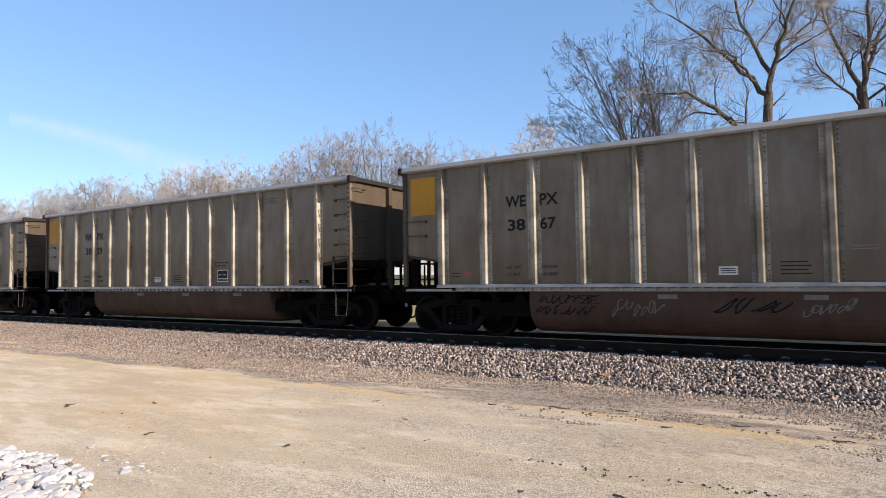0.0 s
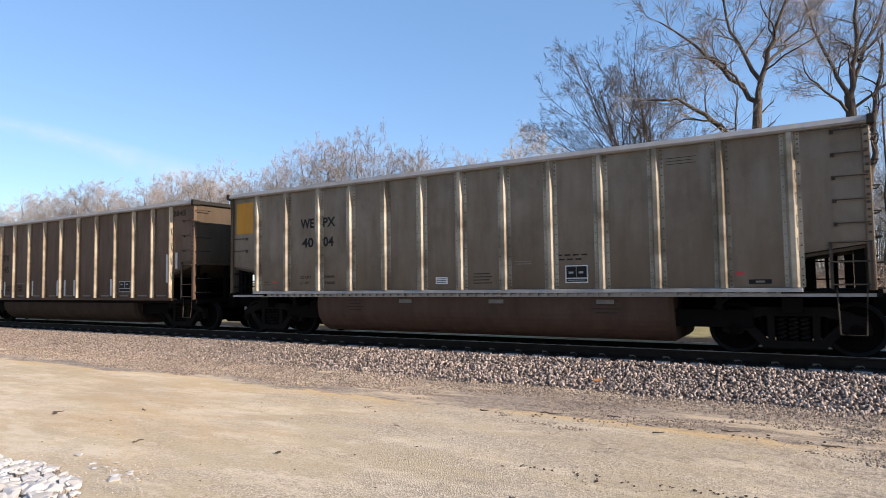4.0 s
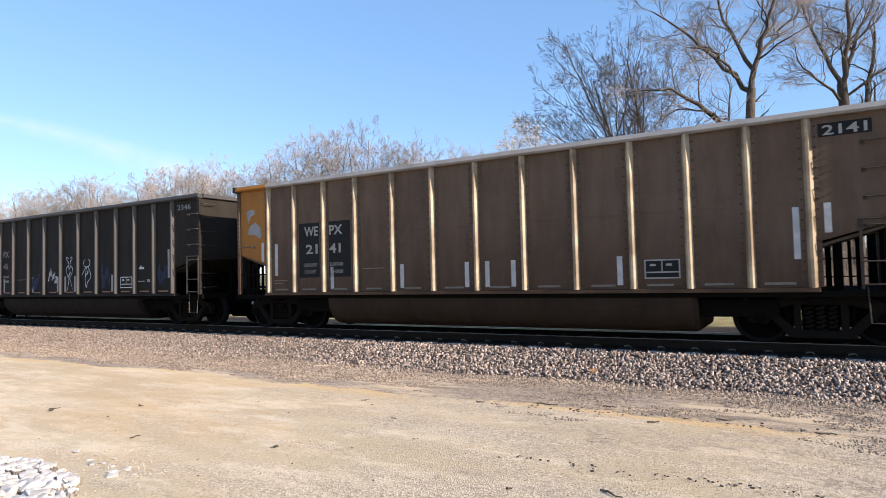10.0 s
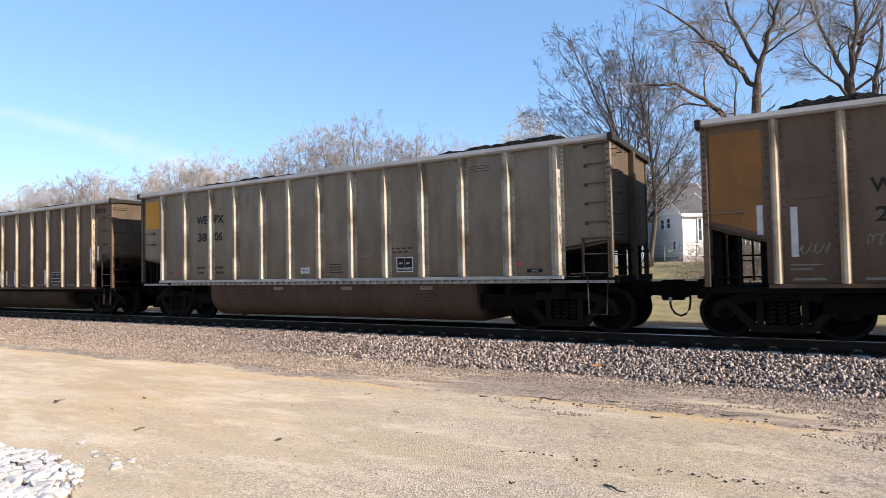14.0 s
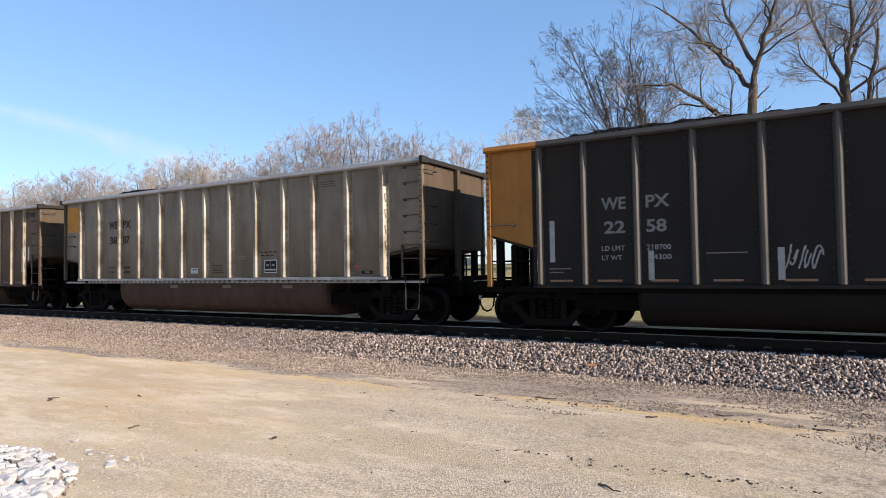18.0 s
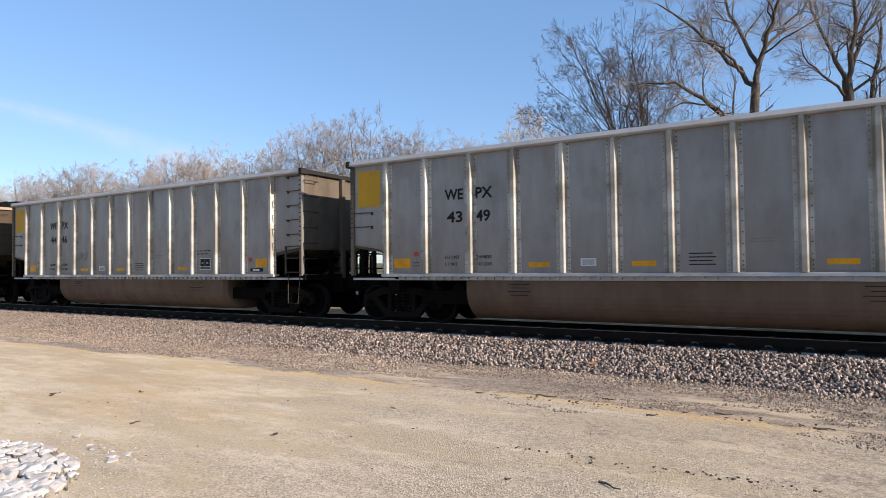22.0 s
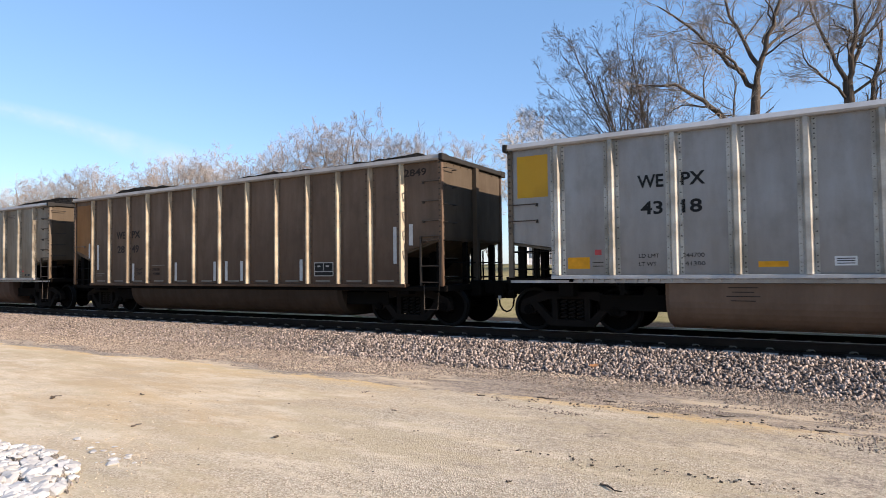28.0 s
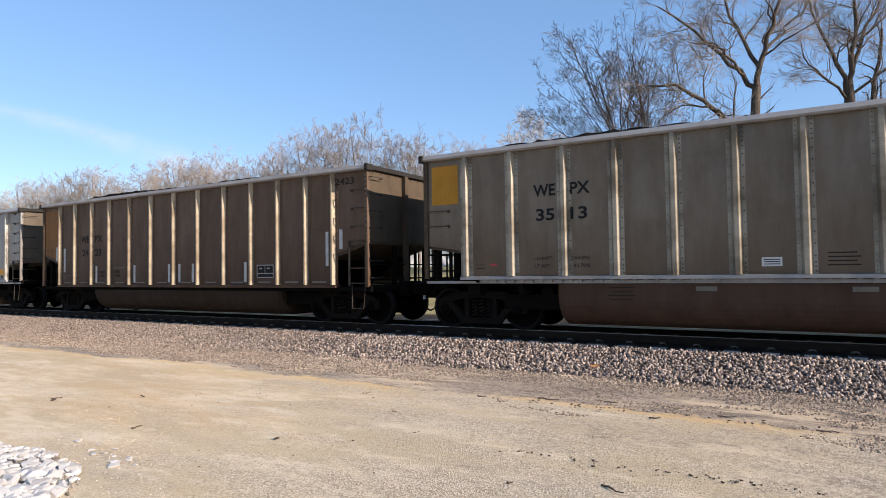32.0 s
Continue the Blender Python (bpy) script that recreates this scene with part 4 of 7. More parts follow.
    if new_look:
        bar(car, "amber_reflector", r[0] + 0.205, r[0] + 0.64, 1.29, 1.51, M["amber"])
        for i, w in ((3, 0.44), (5, 0.43), (8, 0.44)):
            x = r[i] + 0.32
            bar(car, "amber_reflector", x, x + w, 1.29, 1.385, M["amber"])
        bar(car, "amber_reflector", r[11] + 0.46, r[11] + 0.885, 1.36, 1.58, M["amber"])
    else:
        for x in (5.6, 7.9, 10.2):
            part("pale_reflector", boxes((x, x + 0.34, -1.438, -1.428, 0.88, 0.96)), M["faded_light"], car)


def slim_details(car, dark, old):
    """Reflector strips, placards and the data box of the riveted cars."""
    r = rib_places(False, old)
    strip = M["dim_white"] if dark else M["strip"]
    bar(car, "reflector_strip", r[0] + 0.225, r[0] + 0.325, 1.42, 2.24, strip)
    bar(car, "reflector_strip", r[12] - 0.225, r[12] - 0.115, 1.45, 2.30, strip)
    for i, right in ((2, 0), (4, 0), (6, 1), (6, 2), (7, 1), (9, 1)):
        x = r[i] + (0.215 if right != 1 else -0.27)
        bar(car, "reflector_strip", x, x + 0.10, 1.06, 1.60, strip)
    if not dark:
        bar(car, "reflector_strip", r[0] - 0.265, r[0] - 0.175, 1.80, 2.30, strip, 0.003)
        bar(car, "reflector_strip", r[12] + 0.215, r[12] + 0.315, 1.86, 2.34, strip)
    for a, b in zip(r, r[1:]):
        c = (a + b) / 2
        bar(car, "placard", c - 0.23, c + 0.23, 1.035, 1.075, M["rust_label"] if dark else M["faded_light"])
    x = r[9] + 0.225
    rim = M["white"] if dark else M["dim_white"]
    bar(car, "data_panel", x, x + 0.62, 1.17, 1.52, rim)
    bar(car, "data_panel", x + 0.025, x + 0.595, 1.30, 1.495, M["black"], 0.002)
    bar(car, "data_panel", x + 0.025, x + 0.595, 1.195, 1.275, M["black"], 0.002)
    bar(car, "data_panel", x + 0.30, x + 0.32, 1.30, 1.495, rim, 0.004)
    for i in range(2):
        bar(car, "data_cell", x + 0.10 + i * 0.28, x + 0.20 + i * 0.28, 1.40, 1.44, rim, 0.004)
    bar(car, "writing_bar", r[0] + 0.2, r[0] + 0.65, 1.28, 1.30, M["faded_light"])
    bar(car, "writing_bar", r[0] + 0.2, r[0] + 0.5, 1.21, 1.23, M["faded_light"])
    bar(car, "writing_bar", r[3] + 0.2, r[3] + 0.85, 1.52, 1.54, M["faded_light"])
    if dark:
        bar(car, "mark", r[10] + 0.22, r[10] + 0.46, 1.74, 1.80, M["white"])
        bar(car, "mark", r[10] + 0.28, r[10] + 0.34, 1.81, 1.85, M["white"])
        bar(car, "writing_bar", r[10] + 0.18, r[10] + 0.5, 1.35, 1.38, M["dim_white"])
        bar(car, "writing_bar", r[10] + 0.62, r[10] + 0.76, 1.34, 1.42, M["dim_white"])


def scribble(car, x, z, w, h, material, seed, loops=7, thick=0.016, y=None, curl=1.0):
    """A sprayed scrawl with no readable letters: looping strokes lying on the sheet."""
    rng = random.Random(seed)
    bm = bmesh.new()
    yy = (-SIDE - 0.0135) if y is None else y
    for k in range(loops):
        cx = x + w * (k + 0.5) / loops
        pts, a0 = [], rng.uniform(0, 6.3)
        rx, rz, sp = w / loops * rng.uniform(0.4, 0.75), h * rng.uniform(0.28, 0.52) / curl, rng.uniform(2.4, 5.2) * curl
        n = 12 if curl == 1 else 26
        lift = rng.uniform(-0.25, 0.25) * h if curl > 1 else 0.0
        for i in range(n + 1):
            a = a0 + sp * i / n
            pts.append((cx + rx * math.cos(a) * rng.uniform(0.85, 1.1), z + h / 2 + lift + rz * math.sin(a * 1.3), yy))
        for p, q in zip(pts, pts[1:]):
            d = Vector((q[0] - p[0], q[1] - p[1]))
            if d.length < 1e-4:
                continue
            n = Vector((-d.y, d.x)).normalized() * thick
            e = d.normalized() * thick * 0.6
            co = [(p[0] - e.x + n.x, yy, p[1] - e.y + n.y), (p[0] - e.x - n.x, yy, p[1] - e.y - n.y), (q[0] + e.x - n.x, yy, q[1] + e.y - n.y), (q[0] + e.x + n.x, yy, q[1] + e.y + n.y)]
            yy -= 0.00004
            bm.faces.new([bm.verts.new(c) for c in co])
    bmesh.ops.recalc_face_normals(bm, faces=bm.faces)
    return part("graffiti", bm, material, car, "sprayed scrawl")


def sweep(car, points, y, thick, material):
    """One long sprayed stroke that swings through a few points of the sheet."""
    p = [Vector(a) for a in points]
    line = []
    for i in range(len(p) - 1):
        a, b, c, d = p[max(i - 1, 0)], p[i], p[i + 1], p[min(i + 2, len(p) - 1)]
        for k in range(7):
            t = k / 7
            line.append(0.5 * (2 * b + (c - a) * t + (2 * a - 5 * b + 4 * c - d) * t * t + (3 * b - a - 3 * c + d) * t ** 3))
    line.append(p[-1])
    bm = bmesh.new()
    rows = []
    for i, q in enumerate(line):
        d = (line[min(i + 1, len(line) - 1)] - line[max(i - 1, 0)]).normalized() * thick
        rows.append([bm.verts.new((q.x - s * d.y, y - 0.00002 * i, q.y + s * d.x)) for s in (-1, 1)])
    for a, b in zip(rows, rows[1:]):
        bm.faces.new((a[0], a[1], b[1], b[0]))
    bmesh.ops.recalc_face_normals(bm, faces=bm.faces)
    return part("graffiti", bm, material, car, "thin dark sprayed line")


def coal_heap(seed, crest):
    rng = random.Random(seed)
    nx, ny = 110, 14
    verts, faces = [], []
    f = [rng.uniform(0.0, 6.0) for _ in range(4)]
    for i in range(nx + 1):
        x = 0.35 + (LONG - 0.7) * i / nx
        swell = 0.5 + 0.28 * math.sin(x * 0.45 + f[0]) + 0.22 * math.sin(x * 0.9 + f[1])
        fade = min(1, i / 9, (nx - i) / 9)
        for j in range(ny + 1):
            y = -1.40 + 2.80 * j / ny
            dome = 1 - (y / 1.40) ** 2
            n = noise.noise((x * 3.1, y * 3.1, seed * 7.7)) * 0.06 + rng.gauss(0, 0.022)
            verts.append((x, y, 3.60 + crest * dome ** 0.8 * (0.72 + 0.40 * swell) * fade + n))
    for i in range(nx):
        for j in range(ny):
            a = i * (ny + 1) + j
            faces.append((a, a + ny + 1, a + ny + 2, a + 1))
    base = len(verts)
    verts += [(0.35, -1.4, 3.3), (LONG - 0.35, -1.4, 3.3), (LONG - 0.35, 1.4, 3.3), (0.35, 1.4, 3.3)]
    faces.append((base, base + 1, base + 2, base + 3))
    me = bpy.data.meshes.new("coal_load")
    me.from_pydata(verts, [], faces)
    me.materials.append(M["coal"])
    return me


# kind, number, load limit, light weight, of each car in order
CARS = [
    ("warm", "3842", "244200", "41800"), ("warm", "3829", "244300", "41700"),
    ("warm", "3867", "244200", "41800"), ("warm", "3531", "244300", "41700"), ("brown", "2845", "243600", "42400"),
    ("warm", "4004", "244400", "41600"), ("warm", "3808", "244300", "41700"), ("bright", "4390", "244300", "41700"),
    ("brown", "2916", "243300", "42700"), ("black", "2346", "241600", "44400"), ("rust", "2141", "218700", "44300"),
    ("black", "2231", "218900", "44100"), ("brown", "2834", "242900", "43100"), ("warm", "3806", "244200", "41800"),
    ("brown", "2842", "242800", "43200"), ("brown", "2792", "243000", "43000"), ("warm", "3807", "244200", "41800"),
    ("black", "2258", "218700", "44300"), ("tan", "2375", "243100", "42900"), ("bright", "4446", "244600", "41400"),
    ("bright", "4349", "244800", "41200"), ("black", "2101", "218800", "44200"), ("pale", "4011", "244300", "41700"),
    ("warm", "3815", "244400", "41600"), ("brown", "2849", "243200", "42800"), ("bright", "4318", "244700", "41300"),
    ("bright", "4371", "244200", "41800"), ("brown", "2423", "243700", "42300"), ("warm", "3513", "244300", "41700"),
]
FIRST = -2
WIDE = ("warm", "pale", "bright")
OLD = ("black", "tan", "rust")
LABELS = {
    "warm": "weathered grey aluminium coal gondola with a yellow patch",
    "bright": "pale grey aluminium coal gondola with amber reflectors and yellow patch",
    "pale": "pale grey aluminium coal gondola with faded lettering",
    "brown": "dusty brown coal gondola with an orange end sheet",
    "rust": "dusty brown coal gondola with a bright orange end",
    "black": "black painted coal gondola with an orange end sheet",
    "tan": "tan aluminium coal gondola with a yellow end sheet",
}


def build_kind(kind):
    wide = kind in WIDE
    paint = {"warm": M["warm_side"], "pale": M["pale_side"], "bright": M["bright_side"], "brown": M["dull_orange"], "rust": M["orange"], "black": M["orange"], "tan": M["mustard"]}[kind]
    look_of = {"tan": "warm", "pale": "bright", "rust": "brown"}.get(kind, kind)
    car = gondola("gondola_car", M[{"rust": "brown"}.get(kind, kind) + "_side"], M[look_of + "_rib"], M[{"pale": "bright", "rust": "brown"}.get(kind, kind) + "_chord"], M[look_of + "_tub"], wide, paint,
                  M["orange"] if kind in ("black", "rust") else None, LABELS[kind], kind in OLD)
    if wide:
        wide_details(car, kind == "bright")
    else:
        slim_details(car, kind == "black", kind in OLD)
    return car


TRAIN, LOADS = [], []
texts = {("WE", 0.235, 0.008), ("PX", 0.235, 0.008), ("WE", 0.23, 0.008), ("PX", 0.23, 0.008)}
for kind, number, limit, weight in CARS:
    h, s = (0.235, 0.076) if kind in WIDE else (0.23, 0.094)
    texts |= {(number[:2], h, 0.008), (number[2:], h, 0.008), (number, 0.16, 0.004)}
    texts |= {(w, s, 0.0) for w in ("LD LMT", "LT WT", limit, weight)}
cut_letters(sorted(texts))
kinds = {k: build_kind(k) for k in LABELS}
used = set()
heaps = [coal_heap(s, 0.50 + 0.03 * s) for s in range(5)]
flat = [coal_heap(s + 9, 0.37) for s in range(2)]
for i, (kind, number, limit, weight) in enumerate(CARS):
    if kind in used:
        car = copy_thing(kinds[kind], Matrix())
    else:
        car = kinds[kind]
    TRAIN.append((car, kind, number, limit, weight, kind not in used))
    used.add(kind)
for i, (car, kind, number, limit, weight, fresh) in enumerate(TRAIN):
    wide = kind in WIDE
    paint = M["black"] if wide else M["dull_white"] if kind == "black" else M["faded"]
    small = M["faded"] if kind in ("warm", "pale", "brown", "tan") else M["black"] if wide else M["dim_white"]
    if number == "2141":
        r = rib_places(False)
        bar(car, "black_patch", r[1] + 0.07, r[2] - 0.07, 1.35, 2.72, M["black"])
        bar(car, "black_patch", r[2] + 0.07, r[3] - 0.07, 1.35, 2.72, M["black"])
        paint = small = M["dim_white"]
    marks(car, wide, kind == "bright", number, paint, small, limit, weight, kind in OLD)
    load = tagged(new("coal_load", flat[i % 2] if i < 12 or kind == "bright" else heaps[i % 5]), "heaped black coal filling an open gondola", "coal", "coal train loads", "stuff")
    LOADS.append(load)


def adorn():
    """What sets single cars apart: scrawls, bare patches, stains."""
    c = {number: car for car, kind, number, *_ in TRAIN}
    slim, wide, old = rib_places(False), rib_places(True), rib_places(False, True)
    tub_y = -1.4335
    scribble(c["3867"], 3.30, 0.78, 1.15, 0.16, M["spray_dark"], 3, 8, 0.012, tub_y)
    scribble(c["3867"], 3.25, 0.56, 1.15, 0.18, M["spray_dark"], 8, 7, 0.012, tub_y)
    scribble(c["3867"], 4.75, 0.52, 0.95, 0.36, M["spray_grey"], 4, 7, 0.007, tub_y, curl=1.6)
    scribble(c["3867"], 6.55, 0.64, 1.25, 0.26, M["spray_dark"], 5, 4, 0.014, tub_y)
    scribble(c["3867"], 7.9, 0.60, 0.7, 0.30, M["spray_grey"], 6, 6, 0.007, tub_y, curl=1.6)
    b = c["2346"]
    scribble(b, old[5] + 0.25, 1.32, 0.62, 0.60, M["spray_white"], 11, 7, 0.009, curl=1.8)
    ink = -SIDE - 0.0145
    for x, outline, antlers in ((old[6] + 0.52, [(0, 1.52), (-0.16, 1.72), (-0.17, 1.90), (-0.06, 1.93), (0, 1.84), (0.08, 1.93), (0.19, 1.88), (0.16, 1.70), (0, 1.50)], [(-0.05, 1.95), (-0.07, 2.10), (-0.17, 2.18), (-0.15, 2.26), (-0.05, 2.20)]),
                                (old[7] + 0.50, [(-0.30, 1.62), (0.02, 1.90), (0.24, 1.58), (0.04, 1.38), (-0.03, 1.20), (-0.10, 1.46), (-0.02, 1.88)], [(-0.04, 1.90), (-0.16, 1.94), (-0.18, 2.06), (-0.10, 2.14)])):
        sweep(b, [(x + p, z) for p, z in outline], ink, 0.011, M["spray_white"])
        sweep(b, [(x + p, z) for p, z in antlers], ink - 0.001, 0.011, M["spray_white"])
        sweep(b, [(x - p, z) for p, z in antlers], ink - 0.002, 0.011, M["spray_white"])
        scribble(b, x - 0.09, 1.58, 0.2, 0.2, M["spray_white"], 12, 2, 0.008, curl=1.6)
    sweep(b, [(old[6] + 0.48, 1.52), (old[6] + 0.46, 1.30), (old[6] + 0.36, 1.10)], ink, 0.009, M["spray_white"])
    sweep(b, [(old[6] + 0.55, 1.52), (old[6] + 0.64, 1.32), (old[6] + 0.76, 1.10)], ink, 0.009, M["spray_white"])
    scribble(b, old[4] + 0.22, 1.15, 0.5, 0.6, M["spray_blue"], 14, 6, 0.03, curl=1.5)
    scribble(b, old[8] + 0.25, 1.2, 0.5, 0.7, M["spray_blue"], 15, 6, 0.03, curl=1.5)
    scribble(b, old[11] + 0.12, 1.25, 0.5, 0.6, M["spray_blue"], 16, 6, 0.03, curl=1.5)
    scribble(c["2231"], old[4] + 0.28, 2.45, 0.72, 0.62, M["spray_white"], 21, 6, 0.028)
    scribble(c["2231"], old[4] + 0.26, 2.02, 0.66, 0.36, M["spray_white"], 22, 5, 0.03)
    scribble(c["2258"], old[4] + 0.28, 1.22, 0.55, 0.42, M["dim_white"], 23, 5, 0.012)
    for k, i in enumerate((0, 1, 2, 3, 4, 5, 6)):
        scribble(c["2842"], slim[i] + 0.3, 1.45 + 0.12 * (k % 3), 0.45, 0.2, M["spray_grey"], 30 + k, 5, 0.008)
    for k, i in enumerate((4, 5, 6, 7, 8, 9)):
        scribble(c["2792"], slim[i] - 0.25, 1.25, 0.95, 0.62, M["spray_pale_blue"] if k % 2 else M["spray_grey"], 40 + k, 7, 0.026)
    scribble(c["3815"], wide[1] + 0.18, 1.24, 0.42, 0.40, M["black"], 51, 3, 0.012, curl=2.3)
    k = wide[3]
    sweep(c["3815"], [(k + 0.15, 1.30), (k + 0.20, 1.62), (k + 0.55, 1.72), (k + 0.85, 1.55), (k + 0.80, 1.25), (k + 0.40, 1.24)], -SIDE - 0.0145, 0.014, M["faded"])
    sweep(c["3815"], [(k + 1.25, 1.75), (k + 1.18, 1.45), (k + 1.55, 1.70), (k + 1.80, 1.78), (k + 2.0, 1.60), (k + 1.45, 1.48), (k + 1.70, 1.32), (k + 2.0, 1.36)], -SIDE - 0.0145, 0.014, M["faded"])
    sweep(c["3815"], [(k + 3.2, 1.62), (k + 3.5, 1.74), (k + 3.75, 1.62), (k + 3.5, 1.52), (k + 3.8, 1.40), (k + 3.55, 1.30)], -SIDE - 0.0145, 0.014, M["faded"])
    sweep(c["3815"], [(k + 0.3, 0.96), (k + 0.45, 0.76), (k + 0.85, 0.70), (k + 1.2, 0.90), (k + 1.45, 0.74), (k + 1.9, 0.72), (k + 2.2, 0.92), (k + 2.4, 0.74), (k + 2.8, 0.70), (k + 3.1, 0.88)], -1.4345, 0.014, M["spray_dark"])
    scribble(c["4446"], wide[3] + 0.2, 1.66, 0.5, 0.26, M["faded_light"], 54, 5, 0.016)
    # bare metal where the orange has peeled
    p = c["2141"]
    bm = bmesh.new()
    for ring in ([(0.33, 3.16), (0.48, 3.22), (0.62, 3.20), (0.63, 3.08), (0.50, 3.04), (0.44, 2.95), (0.40, 2.85), (0.36, 3.02)],
                 [(0.36, 2.62), (0.50, 2.80), (0.66, 2.86), (0.84, 2.72), (0.90, 2.50), (0.82, 2.42), (0.66, 2.52), (0.40, 2.54)]):
        prism(bm, ring, "y", -SIDE - 0.0145, -SIDE - 0.0105)
    part("peeled_patch", bm, M["silver_patch"], p, "bare metal where paint has peeled")


adorn()


# ---- ground and track ----
def land_height(x, y):
    """Height of the land: the lot, the bed of the track, the lawn and the bank that rises behind."""
    steps = [(-2000, -0.45), (-3.3, -0.45), (-2.6, -0.50), (2.6, -0.50), (3.4, -0.42), (6, -0.25), (9, 0.05), (13.6, 0.67), (17, 1.12), (19, 1.28), (32, 1.55), (45, 1.7), (70, 1.85), (2500, 2.0)]
    for (a, za), (b, zb) in zip(steps, steps[1:]):
        if y <= b:
            k = max(0.0, (y - a) / (b - a))
            z = za + (zb - za) * k
            break
    if y < -3.0 and y > -30:
        z += 0.025 * noise.noise((x * 0.5, y * 0.7, 3.0)) + 0.008 * noise.noise((x * 2.4, y * 2.4, 8.0))
    if 3.4 < y < 60:
        z += 0.06 * noise.noise((x * 0.4, y * 0.4, 5.0))
    return z


def build_ground():
    ys = [-2000, -600, -200, -80, -40, -25] + [-18 + 0.25 * i for i in range(62)] + [-2.5, 2.5, 3, 3.4, 4, 5, 6, 7.5, 9, 11, 12.5, 14, 17, 20, 24, 30, 40, 55, 70, 120, 300, 900, 2500]
    xs = [-2500, -900, -400, -200, -120, -80, -60, -45] + [-36 + 0.5 * i for i in range(95)] + [16, 24, 40, 80, 200, 600, 2500]
    verts = [(x, y, land_height(x, y)) for y in ys for x in xs]
    n = len(xs)
    faces = [(j * n + i, j * n + i + 1, (j + 1) * n + i + 1, (j + 1) * n + i) for j in range(len(ys) - 1) for i in range(n - 1)]
    ob = mesh_part("ground", verts, faces, M["ground"], None, True)
    tagged(ob, "sandy gravel lot and dry grass beyond the track", "ground", kind="structure")


build_ground()


def build_bed():
    """The ballast bed as one low bank with sloping shoulders."""
    prof = [(-3.6, -0.475), (-2.7, -0.395), (-1.66, -0.215), (-1.3, -0.20), (1.3, -0.20), (1.62, -0.215), (2.3, -0.40), (2.9, -0.52)]
    xs = [-900, -300, -120] + [-60 + 0.5 * i for i in range(160)] + [40, 120, 300, 900]
    verts, n = [], len(prof)
    for x in xs:
        for y, z in prof:
            verts.append((x, y + 0.08 * noise.noise((x * 0.9, y, 1.0)), z + 0.02 * noise.noise((x * 1.7, y * 2, 4.0))))
    faces = [(i * n + j, i * n + j + 1, (i + 1) * n + j + 1, (i + 1) * n + j) for i in range(len(xs) - 1) for j in range(n - 1)]
    faces = [f[::-1] for f in faces]
    m = Mat("ballast_bed", 0.9, 0, 0.2, False)
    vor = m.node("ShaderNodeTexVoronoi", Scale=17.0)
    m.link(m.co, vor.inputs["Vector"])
    # bed far darker than its stones: shade of the gaps put into colour
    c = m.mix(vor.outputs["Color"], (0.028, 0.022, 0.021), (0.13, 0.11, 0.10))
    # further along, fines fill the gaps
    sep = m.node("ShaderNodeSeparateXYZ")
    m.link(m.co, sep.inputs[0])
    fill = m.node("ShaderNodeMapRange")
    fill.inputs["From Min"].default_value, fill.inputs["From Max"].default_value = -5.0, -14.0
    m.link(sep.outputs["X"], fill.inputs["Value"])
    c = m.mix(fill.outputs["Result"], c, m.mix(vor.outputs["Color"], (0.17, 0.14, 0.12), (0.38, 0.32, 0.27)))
    # coal dust and the train's shade, both put into the colour between tie ends
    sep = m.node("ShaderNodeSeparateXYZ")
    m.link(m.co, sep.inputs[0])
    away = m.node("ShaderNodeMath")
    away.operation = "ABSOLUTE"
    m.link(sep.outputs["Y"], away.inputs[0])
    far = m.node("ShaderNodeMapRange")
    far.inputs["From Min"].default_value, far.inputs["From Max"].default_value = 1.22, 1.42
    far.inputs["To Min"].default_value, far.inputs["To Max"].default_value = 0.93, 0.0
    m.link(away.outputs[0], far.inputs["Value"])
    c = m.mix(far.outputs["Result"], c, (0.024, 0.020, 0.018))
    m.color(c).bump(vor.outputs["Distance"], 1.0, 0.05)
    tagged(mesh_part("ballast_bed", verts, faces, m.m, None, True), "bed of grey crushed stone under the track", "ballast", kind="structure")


build_bed()


def pebble_mesh(rng, points=8):
    """Vertices and triangles of one small angular stone of about unit size."""
    bm = bmesh.new()
    sq = Vector((rng.uniform(0.95, 1.35), rng.uniform(0.65, 1.0), rng.uniform(0.45, 0.8)))
    for k in range(points):
        # spread evenly over a ball, then jolted
        a, h = k * 2.4, 1 - 2 * (k + 0.5) / points
        v = Vector((math.cos(a) * math.sqrt(1 - h * h), math.sin(a) * math.sqrt(1 - h * h), h)) + Vector((rng.gauss(0, 0.32), rng.gauss(0, 0.32), rng.gauss(0, 0.32)))
        bm.verts.new(Vector(p * q for p, q in zip(v.normalized() * 0.54, sq)))
    bmesh.ops.convex_hull(bm, input=bm.verts)
    bmesh.ops.triangulate(bm, faces=bm.faces)
    bm.verts.index_update()
    vs = [tuple(v.co) for v in bm.verts]
    fs = [tuple(v.index for v in f.verts) for f in bm.faces]
    bm.free()
    return np.array(vs), np.array(fs)


